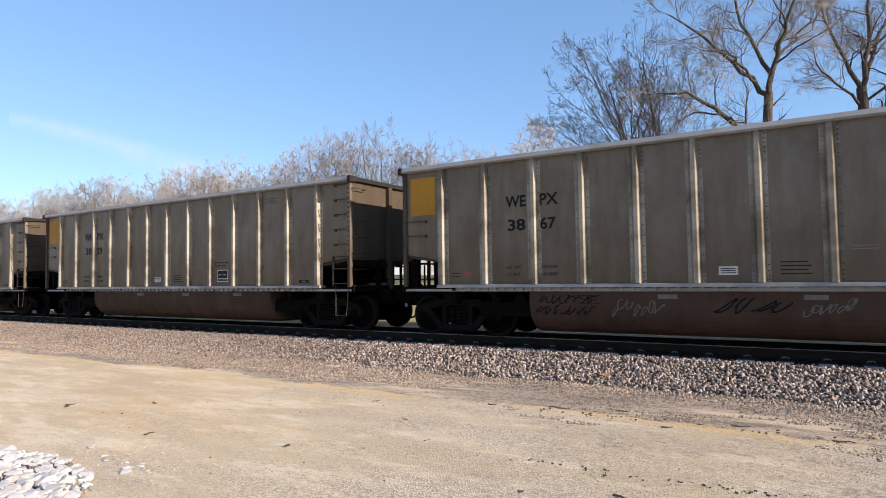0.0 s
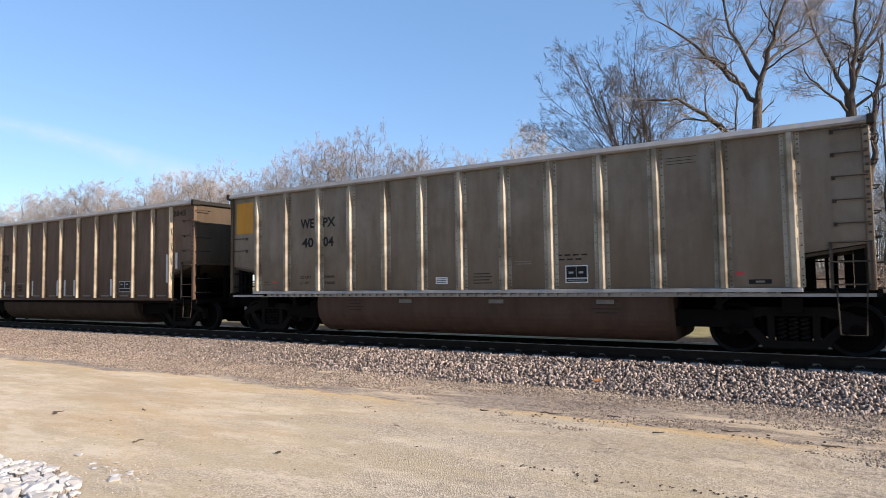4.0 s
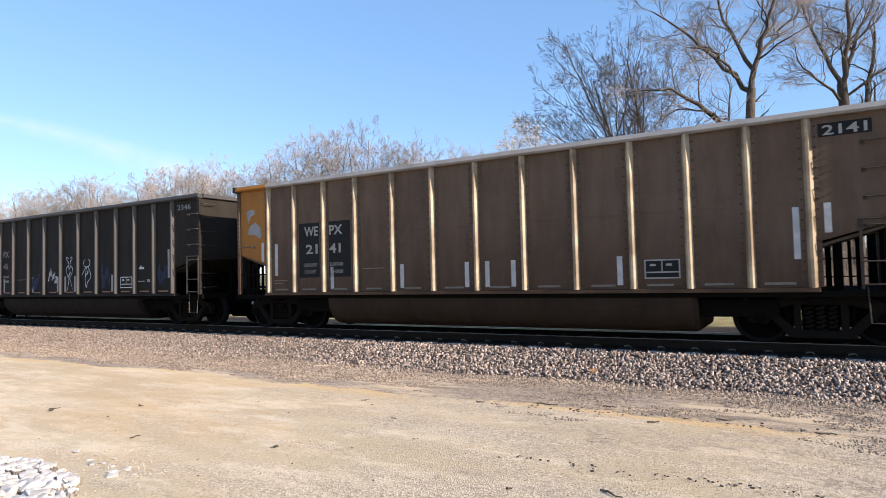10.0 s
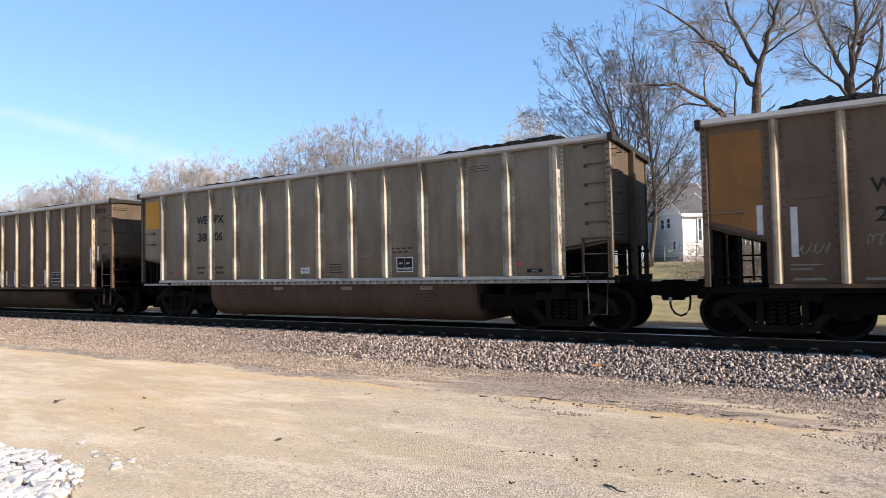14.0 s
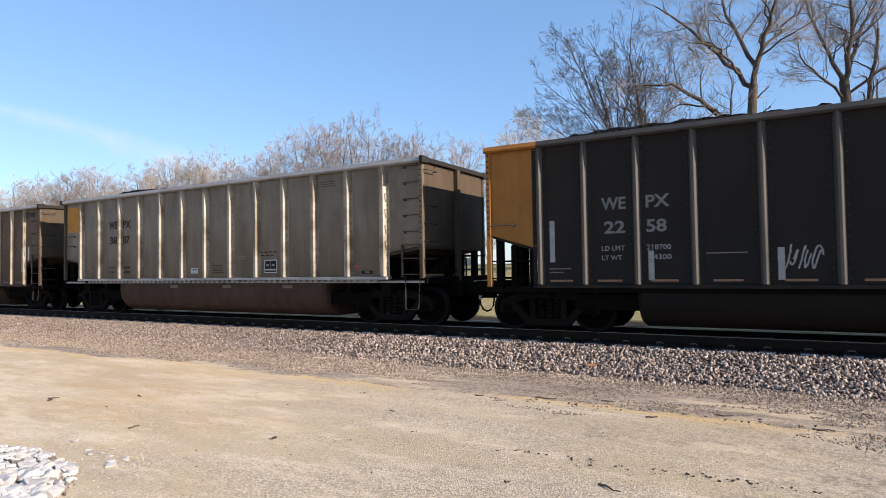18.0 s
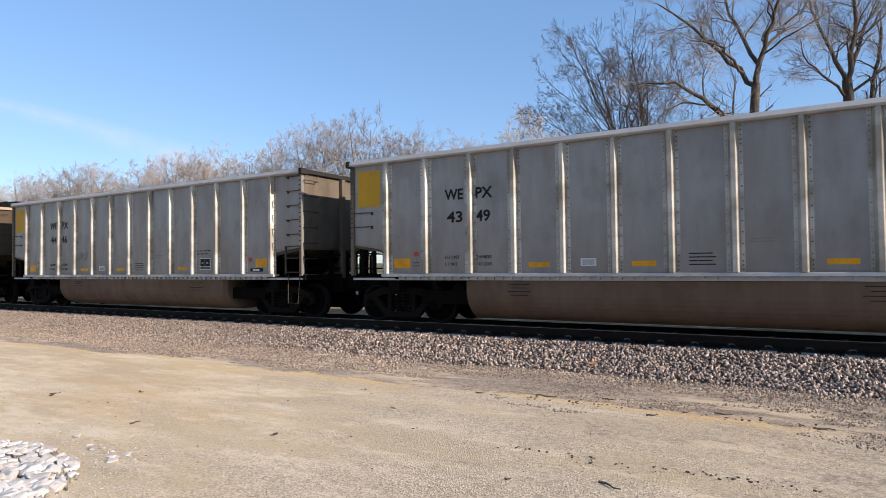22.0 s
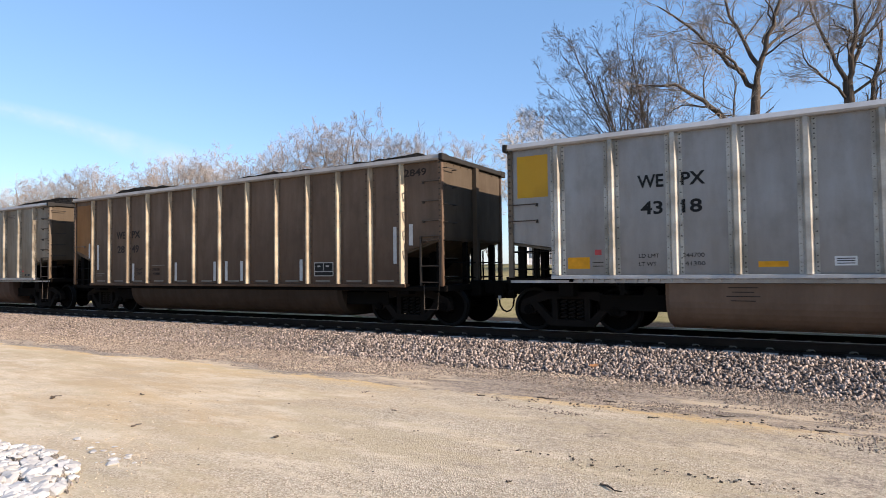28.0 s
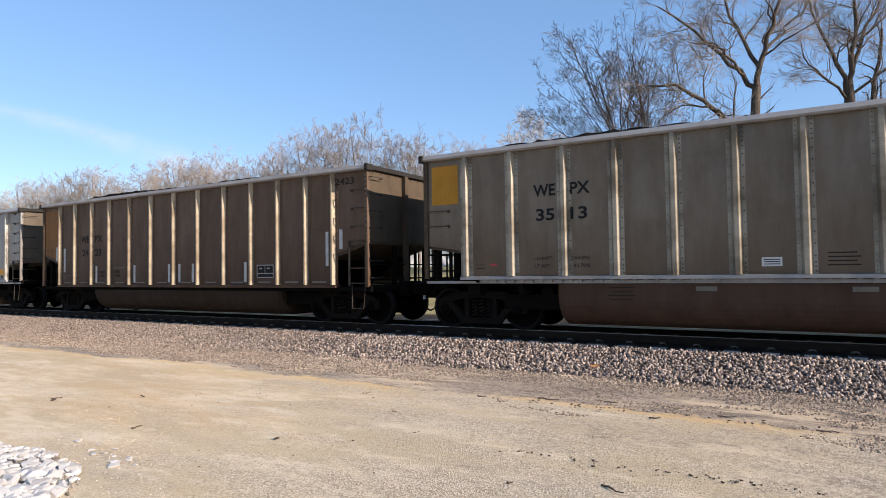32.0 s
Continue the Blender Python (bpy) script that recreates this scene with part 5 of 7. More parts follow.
def scatter(name, material, places, label, category, seed):
    """Many small stones joined into one mesh: places are rows of x, y, z and size."""
    rng = random.Random(seed)
    shapes = [pebble_mesh(rng) for _ in range(8)]
    vs, fs, base = [], [], 0
    for x, y, z, s in places:
        v, f = shapes[rng.randrange(8)]
        e = np.array(Euler((rng.uniform(0, 6.3), rng.uniform(0, 6.3), rng.uniform(0, 6.3))).to_matrix())
        vs.append(v @ e.T * s + (x, y, z))
        fs.append(f + base)
        base += len(v)
    me = bpy.data.meshes.new(name)
    V, F = np.concatenate(vs), np.concatenate(fs)
    me.vertices.add(len(V))
    me.vertices.foreach_set("co", V.astype(np.float32).ravel())
    me.loops.add(len(F) * 3)
    me.loops.foreach_set("vertex_index", F.astype(np.int32).ravel())
    me.polygons.add(len(F))
    me.polygons.foreach_set("loop_start", np.arange(0, len(F) * 3, 3, dtype=np.int32))
    me.update(calc_edges=True)
    me.materials.append(material)
    return tagged(new(name, me), label, category, kind="stuff")


def bed_height(y):
    prof = [(-3.6, -0.475), (-2.7, -0.395), (-1.66, -0.215), (-1.3, -0.20), (9, -0.20)]
    for (a, za), (b, zb) in zip(prof, prof[1:]):
        if y <= b:
            return za + (zb - za) * max(0.0, (y - a) / (b - a))
    return -0.2


def build_stones():
    rng = random.Random(5)
    rows, small = [], []
    for _ in range(36000):
        # denser where the bed comes nearest
        x = 5 - 42 * rng.random() ** 1.25
        y = -1.33 - 2.35 * rng.random()
        edge = -3.35 + 0.35 * noise.noise((x * 0.8, 0.0, 7.0)) + 0.2 * noise.noise((x * 3.1, 0.0, 7.0)) - max(0.0, min(0.9, (-10.5 - x) * 0.3))
        if y < edge + abs(rng.gauss(0, 0.12)):
            continue
        if x < -8 and rng.random() < min(0.6, (-8 - x) * 0.10):
            small.append((x, y, max(bed_height(y), -0.45) + rng.uniform(0.0, 0.02), rng.uniform(0.03, 0.055)))
            continue
        s = rng.uniform(0.038, 0.074) * (1.0 if x > -9 else 0.85)
        rows.append((x, y, max(bed_height(y), -0.452) + rng.uniform(-0.005, 0.028), s))
    scatter("ballast_stones", M["ballast"], rows, "loose grey and mauve crushed ballast stones", "ballast", 6)
    # smaller stones that have rolled and been driven into the dirt at the foot
    rows = small
    for _ in range(64000):
        x = 4 - 34 * rng.random() ** 1.3
        y = -3.1 - 3.6 * rng.random() ** 1.15
        wave = noise.noise((x * 0.6, y * 1.5, 2.0)) + 0.6 * noise.noise((x * 2.1, y * 4.2, 6.0))
        # thick on the strip, then only in drifts that thin out over the lot
        need = -0.55 if y > (-4.2 if x > -6 else -4.75) else -0.05 if y > -5.1 else 0.27 + 0.26 * (-5.1 - y) + 0.35 * (x < -4.5)
        if wave < need:
            continue
        rows.append((x, y, land_height(x, y) + 0.004, rng.uniform(0.014, 0.034) * (1.35 if y > -3.8 else 1.0) * (1.4 if x < -6 else 1.0)))
    scatter("verge_gravel", M["grey_gravel"], rows, "small grey gravel at the foot of the ballast", "gravel", 12)
    # darker copies of the ballast stones, train shade put into their colour
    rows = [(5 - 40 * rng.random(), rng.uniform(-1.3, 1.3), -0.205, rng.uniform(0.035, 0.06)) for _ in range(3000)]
    scatter("dusty_stones", M["shaded_dust"], rows, "ballast stones with coal dust and train shade in their colour", "ballast", 8)
    rows = []
    for _ in range(17000):
        a, d = rng.uniform(-1.32, 0.12), 2.9 + 8.5 * rng.random() ** 1.2
        x, y = d * math.sin(a), -12.94 + d * math.cos(a)
        if y > -4.6 or noise.noise((x * 0.5, y * 0.9, 9.0)) < -0.15 - 0.02 * x:
            continue
        rows.append((x, y, land_height(x, y) + 0.001, rng.uniform(0.008, 0.022)))
    scatter("lot_pebbles", M["pebble"], rows, "fine pale gravel scattered over the lot", "gravel", 7)


build_stones()


def tie_material():
    """Concrete, coal dust and train shade in its colour but at its outer ends."""
    m = Mat("dusty_shaded_tie", 0.9, 0, 0.2, False)
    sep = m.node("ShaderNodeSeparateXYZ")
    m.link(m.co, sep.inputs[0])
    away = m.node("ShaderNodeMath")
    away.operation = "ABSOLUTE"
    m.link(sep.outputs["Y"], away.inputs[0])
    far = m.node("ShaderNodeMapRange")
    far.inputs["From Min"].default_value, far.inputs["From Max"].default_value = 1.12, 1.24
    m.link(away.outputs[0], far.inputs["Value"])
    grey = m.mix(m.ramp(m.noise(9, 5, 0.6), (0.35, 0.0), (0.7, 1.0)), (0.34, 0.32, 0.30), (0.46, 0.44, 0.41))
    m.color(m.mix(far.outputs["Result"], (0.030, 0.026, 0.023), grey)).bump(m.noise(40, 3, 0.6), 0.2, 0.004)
    return m.m


def build_track():
    track = tagged(new("railway_track"), "railway track with steel rails on concrete ties", "track")
    for s in (-1, 1):
        y = s * 0.755
        prof = [(-0.075, -0.178), (0.075, -0.178), (0.075, -0.168), (0.012, -0.150), (0.010, -0.045), (0.036, -0.035), (0.036, -0.008), (0.028, 0.0), (-0.028, 0.0), (-0.036, -0.008), (-0.036, -0.035), (-0.010, -0.045), (-0.012, -0.150), (-0.075, -0.168)]
        ob = part("rail", prism(bmesh.new(), [(y + a, b) for a, b in prof], "x", -600, 600), M["rail"], track, "steel rail with a polished head")
        ob.data.materials.append(M["rail_head"])
        for f in ob.data.polygons:
            # the head's top and its inner face are worn bright
            if f.center.z > -0.03 and (f.normal.z > 0.5 or -s * f.normal.y > 0.5) and abs(f.normal.x) < 0.5:
                f.material_index = 1
    bm = bmesh.new()
    prism(bm, [(-1.29, -0.40), (1.29, -0.40), (1.29, -0.215), (1.22, -0.178), (-1.22, -0.178), (-1.29, -0.215)], "x", -0.13, 0.13)
    tie = bpy.data.meshes.new("tie")
    bm.to_mesh(tie)
    bm.free()
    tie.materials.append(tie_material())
    bm = bmesh.new()
    tube(bm, [(-0.06, 0, -0.165), (-0.04, 0.05, -0.135), (0.04, 0.05, -0.135), (0.06, 0, -0.160), (0.0, -0.03, -0.150)], 0.013, 5)
    clip = bpy.data.meshes.new("rail_clips")
    bm.to_mesh(clip)
    bm.free()
    clip.materials.append(M["clip"])
    rng = random.Random(2)
    for i in range(150):
        x = 16 - i * 0.61 + rng.uniform(-0.02, 0.02)
        ob = new("tie", tie)
        ob.parent = track
        ob.matrix_basis = pose(x, 0, 0, 0, 0, rng.uniform(-0.6, 0.6))
        if i > 75:
            continue
        for y, turn in ((-0.84, 180), (-0.67, 0), (0.67, 180), (0.84, 0)):
            ob = new("rail_clip", clip)
            ob.parent = track
            ob.matrix_basis = pose(x, y, 0, 0, 0, turn)


build_track()


# ---- trees: bare in early spring ----
class Wood:
    """Collects tapered branches as two meshes: thick wood and fine twigs."""

    def __init__(self, seed, fine=0.0045):
        self.rng = random.Random(seed)
        self.thick = 1.35
        self.last = 2 if fine < 0.006 else 1
        self.fine = fine
        self.sets = {True: ([], []), False: ([], [])}

    def limb(self, pts, rads, fine_below=0.035):
        thick = rads[0] > fine_below
        verts, faces = self.sets[thick]
        n = 8 if rads[0] > 0.12 else 5 if thick else 3
        base = len(verts)
        if len(pts) == 2 and not thick:
            # the last twigs are slim spikes
            d = (pts[1] - pts[0]).normalized()
            u = d.cross(Vector((0.13, 0.97, 0.2))).normalized()
            w = d.cross(u)
            for k in range(3):
                a = k * math.tau / 3
                verts.append(tuple(pts[0] + (u * math.cos(a) + w * math.sin(a)) * rads[0] * 1.2))
            verts.append(tuple(pts[1]))
            faces.extend((base + k, base + (k + 1) % 3, base + 3) for k in range(3))
            return
        for i, p in enumerate(pts):
            d = (pts[min(i + 1, len(pts) - 1)] - pts[max(i - 1, 0)]).normalized()
            u = d.cross(Vector((0.13, 0.97, 0.2))).normalized()
            w = d.cross(u)
            for k in range(n):
                a = k * math.tau / n
                verts.append(tuple(p + (u * math.cos(a) + w * math.sin(a)) * rads[i]))
        for i in range(len(pts) - 1):
            for k in range(n):
                a, b = base + i * n + k, base + i * n + (k + 1) % n
                faces.append((a, b, b + n, a + n))

    def path(self, start, way, length, wobble, lift, segs):
        rng, p, d, pts = self.rng, Vector(start), Vector(way).normalized(), [Vector(start)]
        for _ in range(segs):
            d = (d + Vector((rng.gauss(0, wobble), rng.gauss(0, wobble), rng.gauss(0, wobble) + lift))).normalized()
            p = p + d * (length / segs)
            pts.append(p.copy())
        return pts

    def grow(self, start, way, length, radius, level, kids, wobble=0.16, lift=0.06, spread=0.75, shrink=0.62, tip=0.35):
        segs = 7 if level > 2 else 5 if level > 1 else 3 if level > 0 else self.last
        pts = self.path(start, way, length, wobble, lift, segs)
        rads = [max(radius * (1 - (1 - tip) * i / segs), self.fine * 0.9) for i in range(segs + 1)]
        self.limb(pts, rads)
        self.sprout(pts, rads, length, level, kids, wobble, lift, spread, shrink)

    def sprout(self, pts, rads, length, level, kids, wobble=0.2, lift=0.04, spread=0.9, shrink=0.62, low=0.25):
        if level <= 0:
            return
        rng, n = self.rng, len(pts) - 1
        count = kids[-level] if level <= len(kids) else kids[0]
        if level == 3 and self.last == 2:
            count = int(count * self.thick)
        for k in range(count):
            f = low + (1 - low) * (k + rng.random()) / count
            i = min(int(f * n), n - 1)
            p = pts[i].lerp(pts[i + 1], f * n - i)
            d = (pts[i + 1] - pts[i]).normalized()
            side = d.cross(Vector((rng.gauss(0, 1), rng.gauss(0, 1), rng.gauss(0, 1)))).normalized()
            way = d + side * rng.uniform(spread * 0.6, spread * 1.4)
            r = min(rads[i] * rng.uniform(0.32, 0.52), 0.045 if self.last == 2 else 0.028)
            self.grow(p, way, length * shrink * rng.uniform(0.65, 1.15) * (1.15 - 0.4 * f), max(r, self.fine), level - 1, kids, wobble, lift, spread, shrink)

    def meshes(self, bark_mat, twig_mat):
        out = []
        for thick, name, mat in ((True, "trunk", bark_mat), (False, "crown", twig_mat)):
            verts, faces = self.sets[thick]
            me = bpy.data.meshes.new(name)
            me.from_pydata(verts, [], faces)
            me.materials.append(mat)
            if thick:
                me.shade_smooth()
            out.append((name, me))
        return out


def plant(name, meshes, m, label, group="", scale=1.0):
    tree = tagged(new(name), label, "tree", group)
    for nm, me in meshes:
        ob = new(nm, me)
        ob.parent = tree
    tree.matrix_basis = m @ Matrix.Diagonal((scale, scale, scale, 1))
    return tree


def smooth_path(points, steps=3):
    """A soft curve through a few waypoints."""
    p = [Vector(a) for a in points]
    out = []
    for i in range(len(p) - 1):
        a, b, c, d = p[max(i - 1, 0)], p[i], p[i + 1], p[min(i + 2, len(p) - 1)]
        for k in range(steps):
            t = k / steps
            out.append(0.5 * (2 * b + (c - a) * t + (2 * a - 5 * b + 4 * c - d) * t * t + (3 * b - a - 3 * c + d) * t ** 3))
    return out + [p[-1]]


def limbed(wood, points, r0, r1, level, kids, low=0.3, length=None, **more):
    pts = smooth_path(points)
    n = len(pts) - 1
    if level > 2:
        for p in pts[1:]:
            p += Vector((wood.rng.gauss(0, 0.055), wood.rng.gauss(0, 0.055), wood.rng.gauss(0, 0.055)))
    more = {"wobble": 0.27, "lift": 0.03, **more}
    r0, r1 = (r0 * 0.70, r1 * 0.5) if level > 2 else (r0 * 0.9, r1 * 0.9)
    rads = [r0 + (r1 - r0) * i / n for i in range(n + 1)]
    wood.limb(pts, rads)
    run = sum((b - a).length for a, b in zip(pts, pts[1:]))
    wood.sprout(pts, rads, length or run * 0.8, level, kids, low=low, **more)


def big_tree():
    """The leaning tree behind the track: one heavy limb to its left, an upright stem that divides."""
    w = Wood(11)
    limbed(w, [(-0.36, 0, -0.3), (-0.42, 0, 0.6), (-0.66, 0, 2.5), (-1.2, 0, 4.2), (-1.6, 0, 4.95)], 0.315, 0.205, 2, (16, 6, 5), 0.12, 1.5, spread=1.3)
    limbed(w, [(-1.58, 0, 4.8), (-2.8, -0.2, 6.15), (-3.9, -0.4, 6.95), (-4.9, -0.6, 7.45), (-6.4, -0.8, 7.35)], 0.19, 0.05, 3, (11, 9, 8), 0.2, 3.0)
    limbed(w, [(-1.6, 0, 4.9), (-1.62, 0.1, 5.8), (-1.57, 0.1, 6.8), (-1.5, 0.1, 7.6)], 0.215, 0.18, 2, (3, 5, 5), 0.3, 1.5)
    limbed(w, [(-1.5, 0.1, 7.5), (-2.4, 0.3, 8.5), (-3.4, 0.4, 9.5), (-4.3, 0.5, 10.4), (-5.2, 0.6, 11.0)], 0.15, 0.04, 3, (11, 9, 8), 0.2, 3.0)
    limbed(w, [(-1.95, 0.1, 8.0), (-2.9, -0.6, 8.55), (-3.7, -1.0, 8.8), (-4.7, -1.3, 8.8)], 0.09, 0.03, 3, (10, 8, 7), 0.2, 2.4)
    limbed(w, [(-1.5, 0.1, 7.6), (-1.2, 0.0, 8.9), (-0.86, -0.2, 10.2), (-0.2, -0.2, 12.0), (0.2, -0.2, 13.6)], 0.17, 0.05, 3, (12, 9, 8), 0.2, 3.2)
    limbed(w, [(-1.35, 0.1, 8.3), (-1.9, 0.6, 10.0), (-2.4, 0.9, 11.8), (-2.7, 1.0, 13.4)], 0.13, 0.04, 3, (11, 9, 8), 0.2, 3.0)
    limbed(w, [(-1.25, 0.0, 8.8), (-0.3, 0.5, 9.8), (0.7, 0.9, 10.6), (1.4, 1.2, 11.6)], 0.10, 0.03, 3, (10, 8, 7), 0.2, 2.6)
    limbed(w, [(-1.0, 0, 3.9), (-0.4, 0.2, 4.0), (0.1, 0.3, 3.7), (0.5, 0.2, 3.1)], 0.05, 0.02, 2, (5, 4, 4), 0.3, 1.4)
    limbed(w, [(-1.4, 0, 4.6), (-2.4, -0.3, 4.9), (-3.4, -0.3, 4.6), (-4.4, -0.4, 3.9)], 0.05, 0.018, 2, (7, 6, 4), 0.3, 1.8)
    return w


def tall_tree():
    """A tall tree that parts low into close rising stems."""
    w = Wood(23)
    limbed(w, [(0.05, 0, -0.4), (0.02, 0, 1.4), (-0.12, 0, 3.4), (-0.10, 0, 5.4), (-0.28, 0, 7.5), (-0.35, 0, 8.6)], 0.30, 0.24, 2, (10, 5, 5), 0.3, 1.5)
    limbed(w, [(-0.1, 0, 3.3), (0.45, -0.1, 4.6), (0.62, -0.1, 6.4), (0.75, -0.2, 8.6), (1.3, -0.2, 11.0)], 0.24, 0.13, 3, (11, 8, 7), 0.4, 2.4)
    limbed(w, [(1.5, 0.8, -0.4), (1.55, 0.8, 2.0), (1.75, 0.8, 5.0), (1.7, 0.8, 9.0)], 0.15, 0.07, 3, (12, 7, 6), 0.25, 2.0)
    limbed(w, [(-0.35, 0, 8.4), (-0.9, 0.2, 10.0), (-1.7, 0.3, 12.0), (-2.1, 0.3, 13.6)], 0.17, 0.05, 3, (12, 9, 8), 0.2, 3.2)
    limbed(w, [(-0.35, 0, 8.5), (-0.15, -0.2, 10.6), (0.0, -0.3, 13.0), (0.1, -0.3, 15.0)], 0.20, 0.05, 3, (12, 9, 8), 0.2, 3.2)
    limbed(w, [(-0.3, 0, 8.5), (0.4, 0.2, 10.2), (1.2, 0.4, 11.9), (2.0, 0.5, 13.4)], 0.18, 0.05, 3, (12, 9, 8), 0.2, 3.2)
    limbed(w, [(-0.3, 0, 7.7), (-1.5, -0.4, 8.5), (-2.5, -0.7, 9.2), (-3.0, -0.9, 10.2)], 0.11, 0.03, 3, (11, 9, 8), 0.2, 2.6)
    limbed(w, [(-0.3, 0, 7.9), (0.8, -0.5, 8.8), (1.8, -0.8, 9.4), (2.7, -1.0, 9.6)], 0.11, 0.03, 3, (11, 9, 8), 0.2, 2.6)
    limbed(w, [(-0.1, 0, 6.4), (0.9, 0.5, 7.2), (1.7, 0.8, 7.6)], 0.07, 0.025, 3, (6, 6, 5), 0.2, 2.2)
    return w


def crowned(w, stems, centre, radii, limbs, kids, reach, r0, start, **more):
    """Fill a rounded crown: limbs leave the stems and arch out to points spread over an ellipsoid."""
    rng = w.rng
    for k in range(limbs):
        # evenly over the ball, but not straight down
        h = 1 - (k + 0.5) / limbs * 1.45
        a = k * 2.39996 + rng.uniform(-0.25, 0.25)
        flat = math.sqrt(max(0.0, 1 - h * h))
        out = rng.uniform(0.80, 1.0)
        tip = Vector((centre[0] + radii[0] * flat * math.cos(a) * out, centre[1] + radii[1] * flat * math.sin(a) * out, centre[2] + radii[2] * h * out))
        tip += Vector((rng.gauss(0, 0.05), rng.gauss(0, 0.05), rng.gauss(0, 0.05))) * radii[0]
        stem = stems[k % len(stems)]
        f = start[0] + (start[1] - start[0]) * (0.5 + 0.5 * h) * rng.uniform(0.75, 1.1)
        i = min(int(f * (len(stem) - 1)), len(stem) - 2)
        foot = stem[i].lerp(stem[i + 1], min(1.0, f * (len(stem) - 1) - i))
        way = tip - foot
        bow = Vector((0, 0, -0.10 * way.length * (0.4 + flat)))
        limbed(w, [foot, foot + way * 0.33 + bow * 0.6, foot + way * 0.68 + bow * 0.5, tip], r0 * rng.uniform(0.75, 1.2), r0 * 0.22, len(kids), kids, 0.22, reach * rng.uniform(0.85, 1.15), **more)


def twin_tree():
    """A twin-stemmed tree with a wide dense crown of fine rising branches."""
    w = Wood(31, 0.0048)
    w.thick = 1.0
    stems = [smooth_path(p, 4) for p in ([(0.05, 0, -0.3), (-0.1, 0, 0.8), (-0.55, 0.1, 2.6), (-0.75, 0.1, 5.0), (-1.6, 0.1, 7.5), (-2.3, 0.1, 10.0)],
                                         [(0.05, 0, -0.3), (0.15, 0, 0.8), (0.35, -0.1, 2.6), (0.3, -0.1, 5.0), (-0.1, -0.2, 8.0), (-0.6, -0.2, 11.0)])]
    for pts in stems:
        n = len(pts) - 1
        w.limb(pts, [0.155 - 0.13 * i / n for i in range(n + 1)])
    crowned(w, stems, (-1.55, 0, 6.8), (4.9, 3.6, 6.3), 72, (9, 8, 5), 2.7, 0.055, (0.22, 0.80), wobble=0.07, lift=0.01, spread=0.85, shrink=0.52)
    return w


def wild_tree(seed, tall, kids=(7, 6, 6), fork=3, spread=0.62, fine=0.0045):
    """A bare shrub or young tree: a short trunk that forks into rising stems."""
    w = Wood(seed, fine)
    rng = w.rng
    h = tall * rng.uniform(0.16, 0.26)
    limbed(w, [(0, 0, -0.3), (rng.uniform(-0.15, 0.15), 0, h * 0.6), (rng.uniform(-0.3, 0.3), 0, h)], 0.014 * tall, 0.011 * tall, 0, (), 0.5)
    top = w.sets[True][0][-1]
    for k in range(fork):
        a = k * math.tau / fork + rng.uniform(-0.5, 0.5)
        lean = rng.uniform(0.22, 0.55)
        w.grow((top[0] * 0.6, top[1] * 0.6, h * 0.93), (math.cos(a) * lean, math.sin(a) * lean, 1), tall * rng.uniform(0.52, 0.74), 0.0075 * tall, 3, kids, 0.12, 0.035, spread, 0.47)
    return w


def row_tree(seed, tall, limbs, broad, fine):
    """A tree of the row: a trunk that goes through to the top and a rounded crown of fine twigs."""
    w = Wood(seed, fine)
    w.thick = 1.0
    rng = w.rng
    lean = rng.uniform(-0.06, 0.06) * tall
    stems = [smooth_path([(0, 0, -0.3), (lean * 0.1, 0, tall * 0.18), (lean * 0.5 + s * 0.05 * tall, 0, tall * 0.5), (lean + s * 0.11 * tall, rng.uniform(-0.3, 0.3), tall * 0.88)], 4) for s in (-1, 1)]
    for pts in stems:
        n = len(pts) - 1
        w.limb(pts, [tall * (0.0095 - 0.0078 * i / n) for i in range(n + 1)])
    crowned(w, stems, (lean * 0.6, 0, tall * 0.60), (broad * tall, broad * tall, tall * 0.40), limbs, (9, 7, 4), tall * 0.22, tall * 0.0042, (0.26, 0.86), wobble=0.07, lift=0.01, spread=0.85, shrink=0.52)
    return w


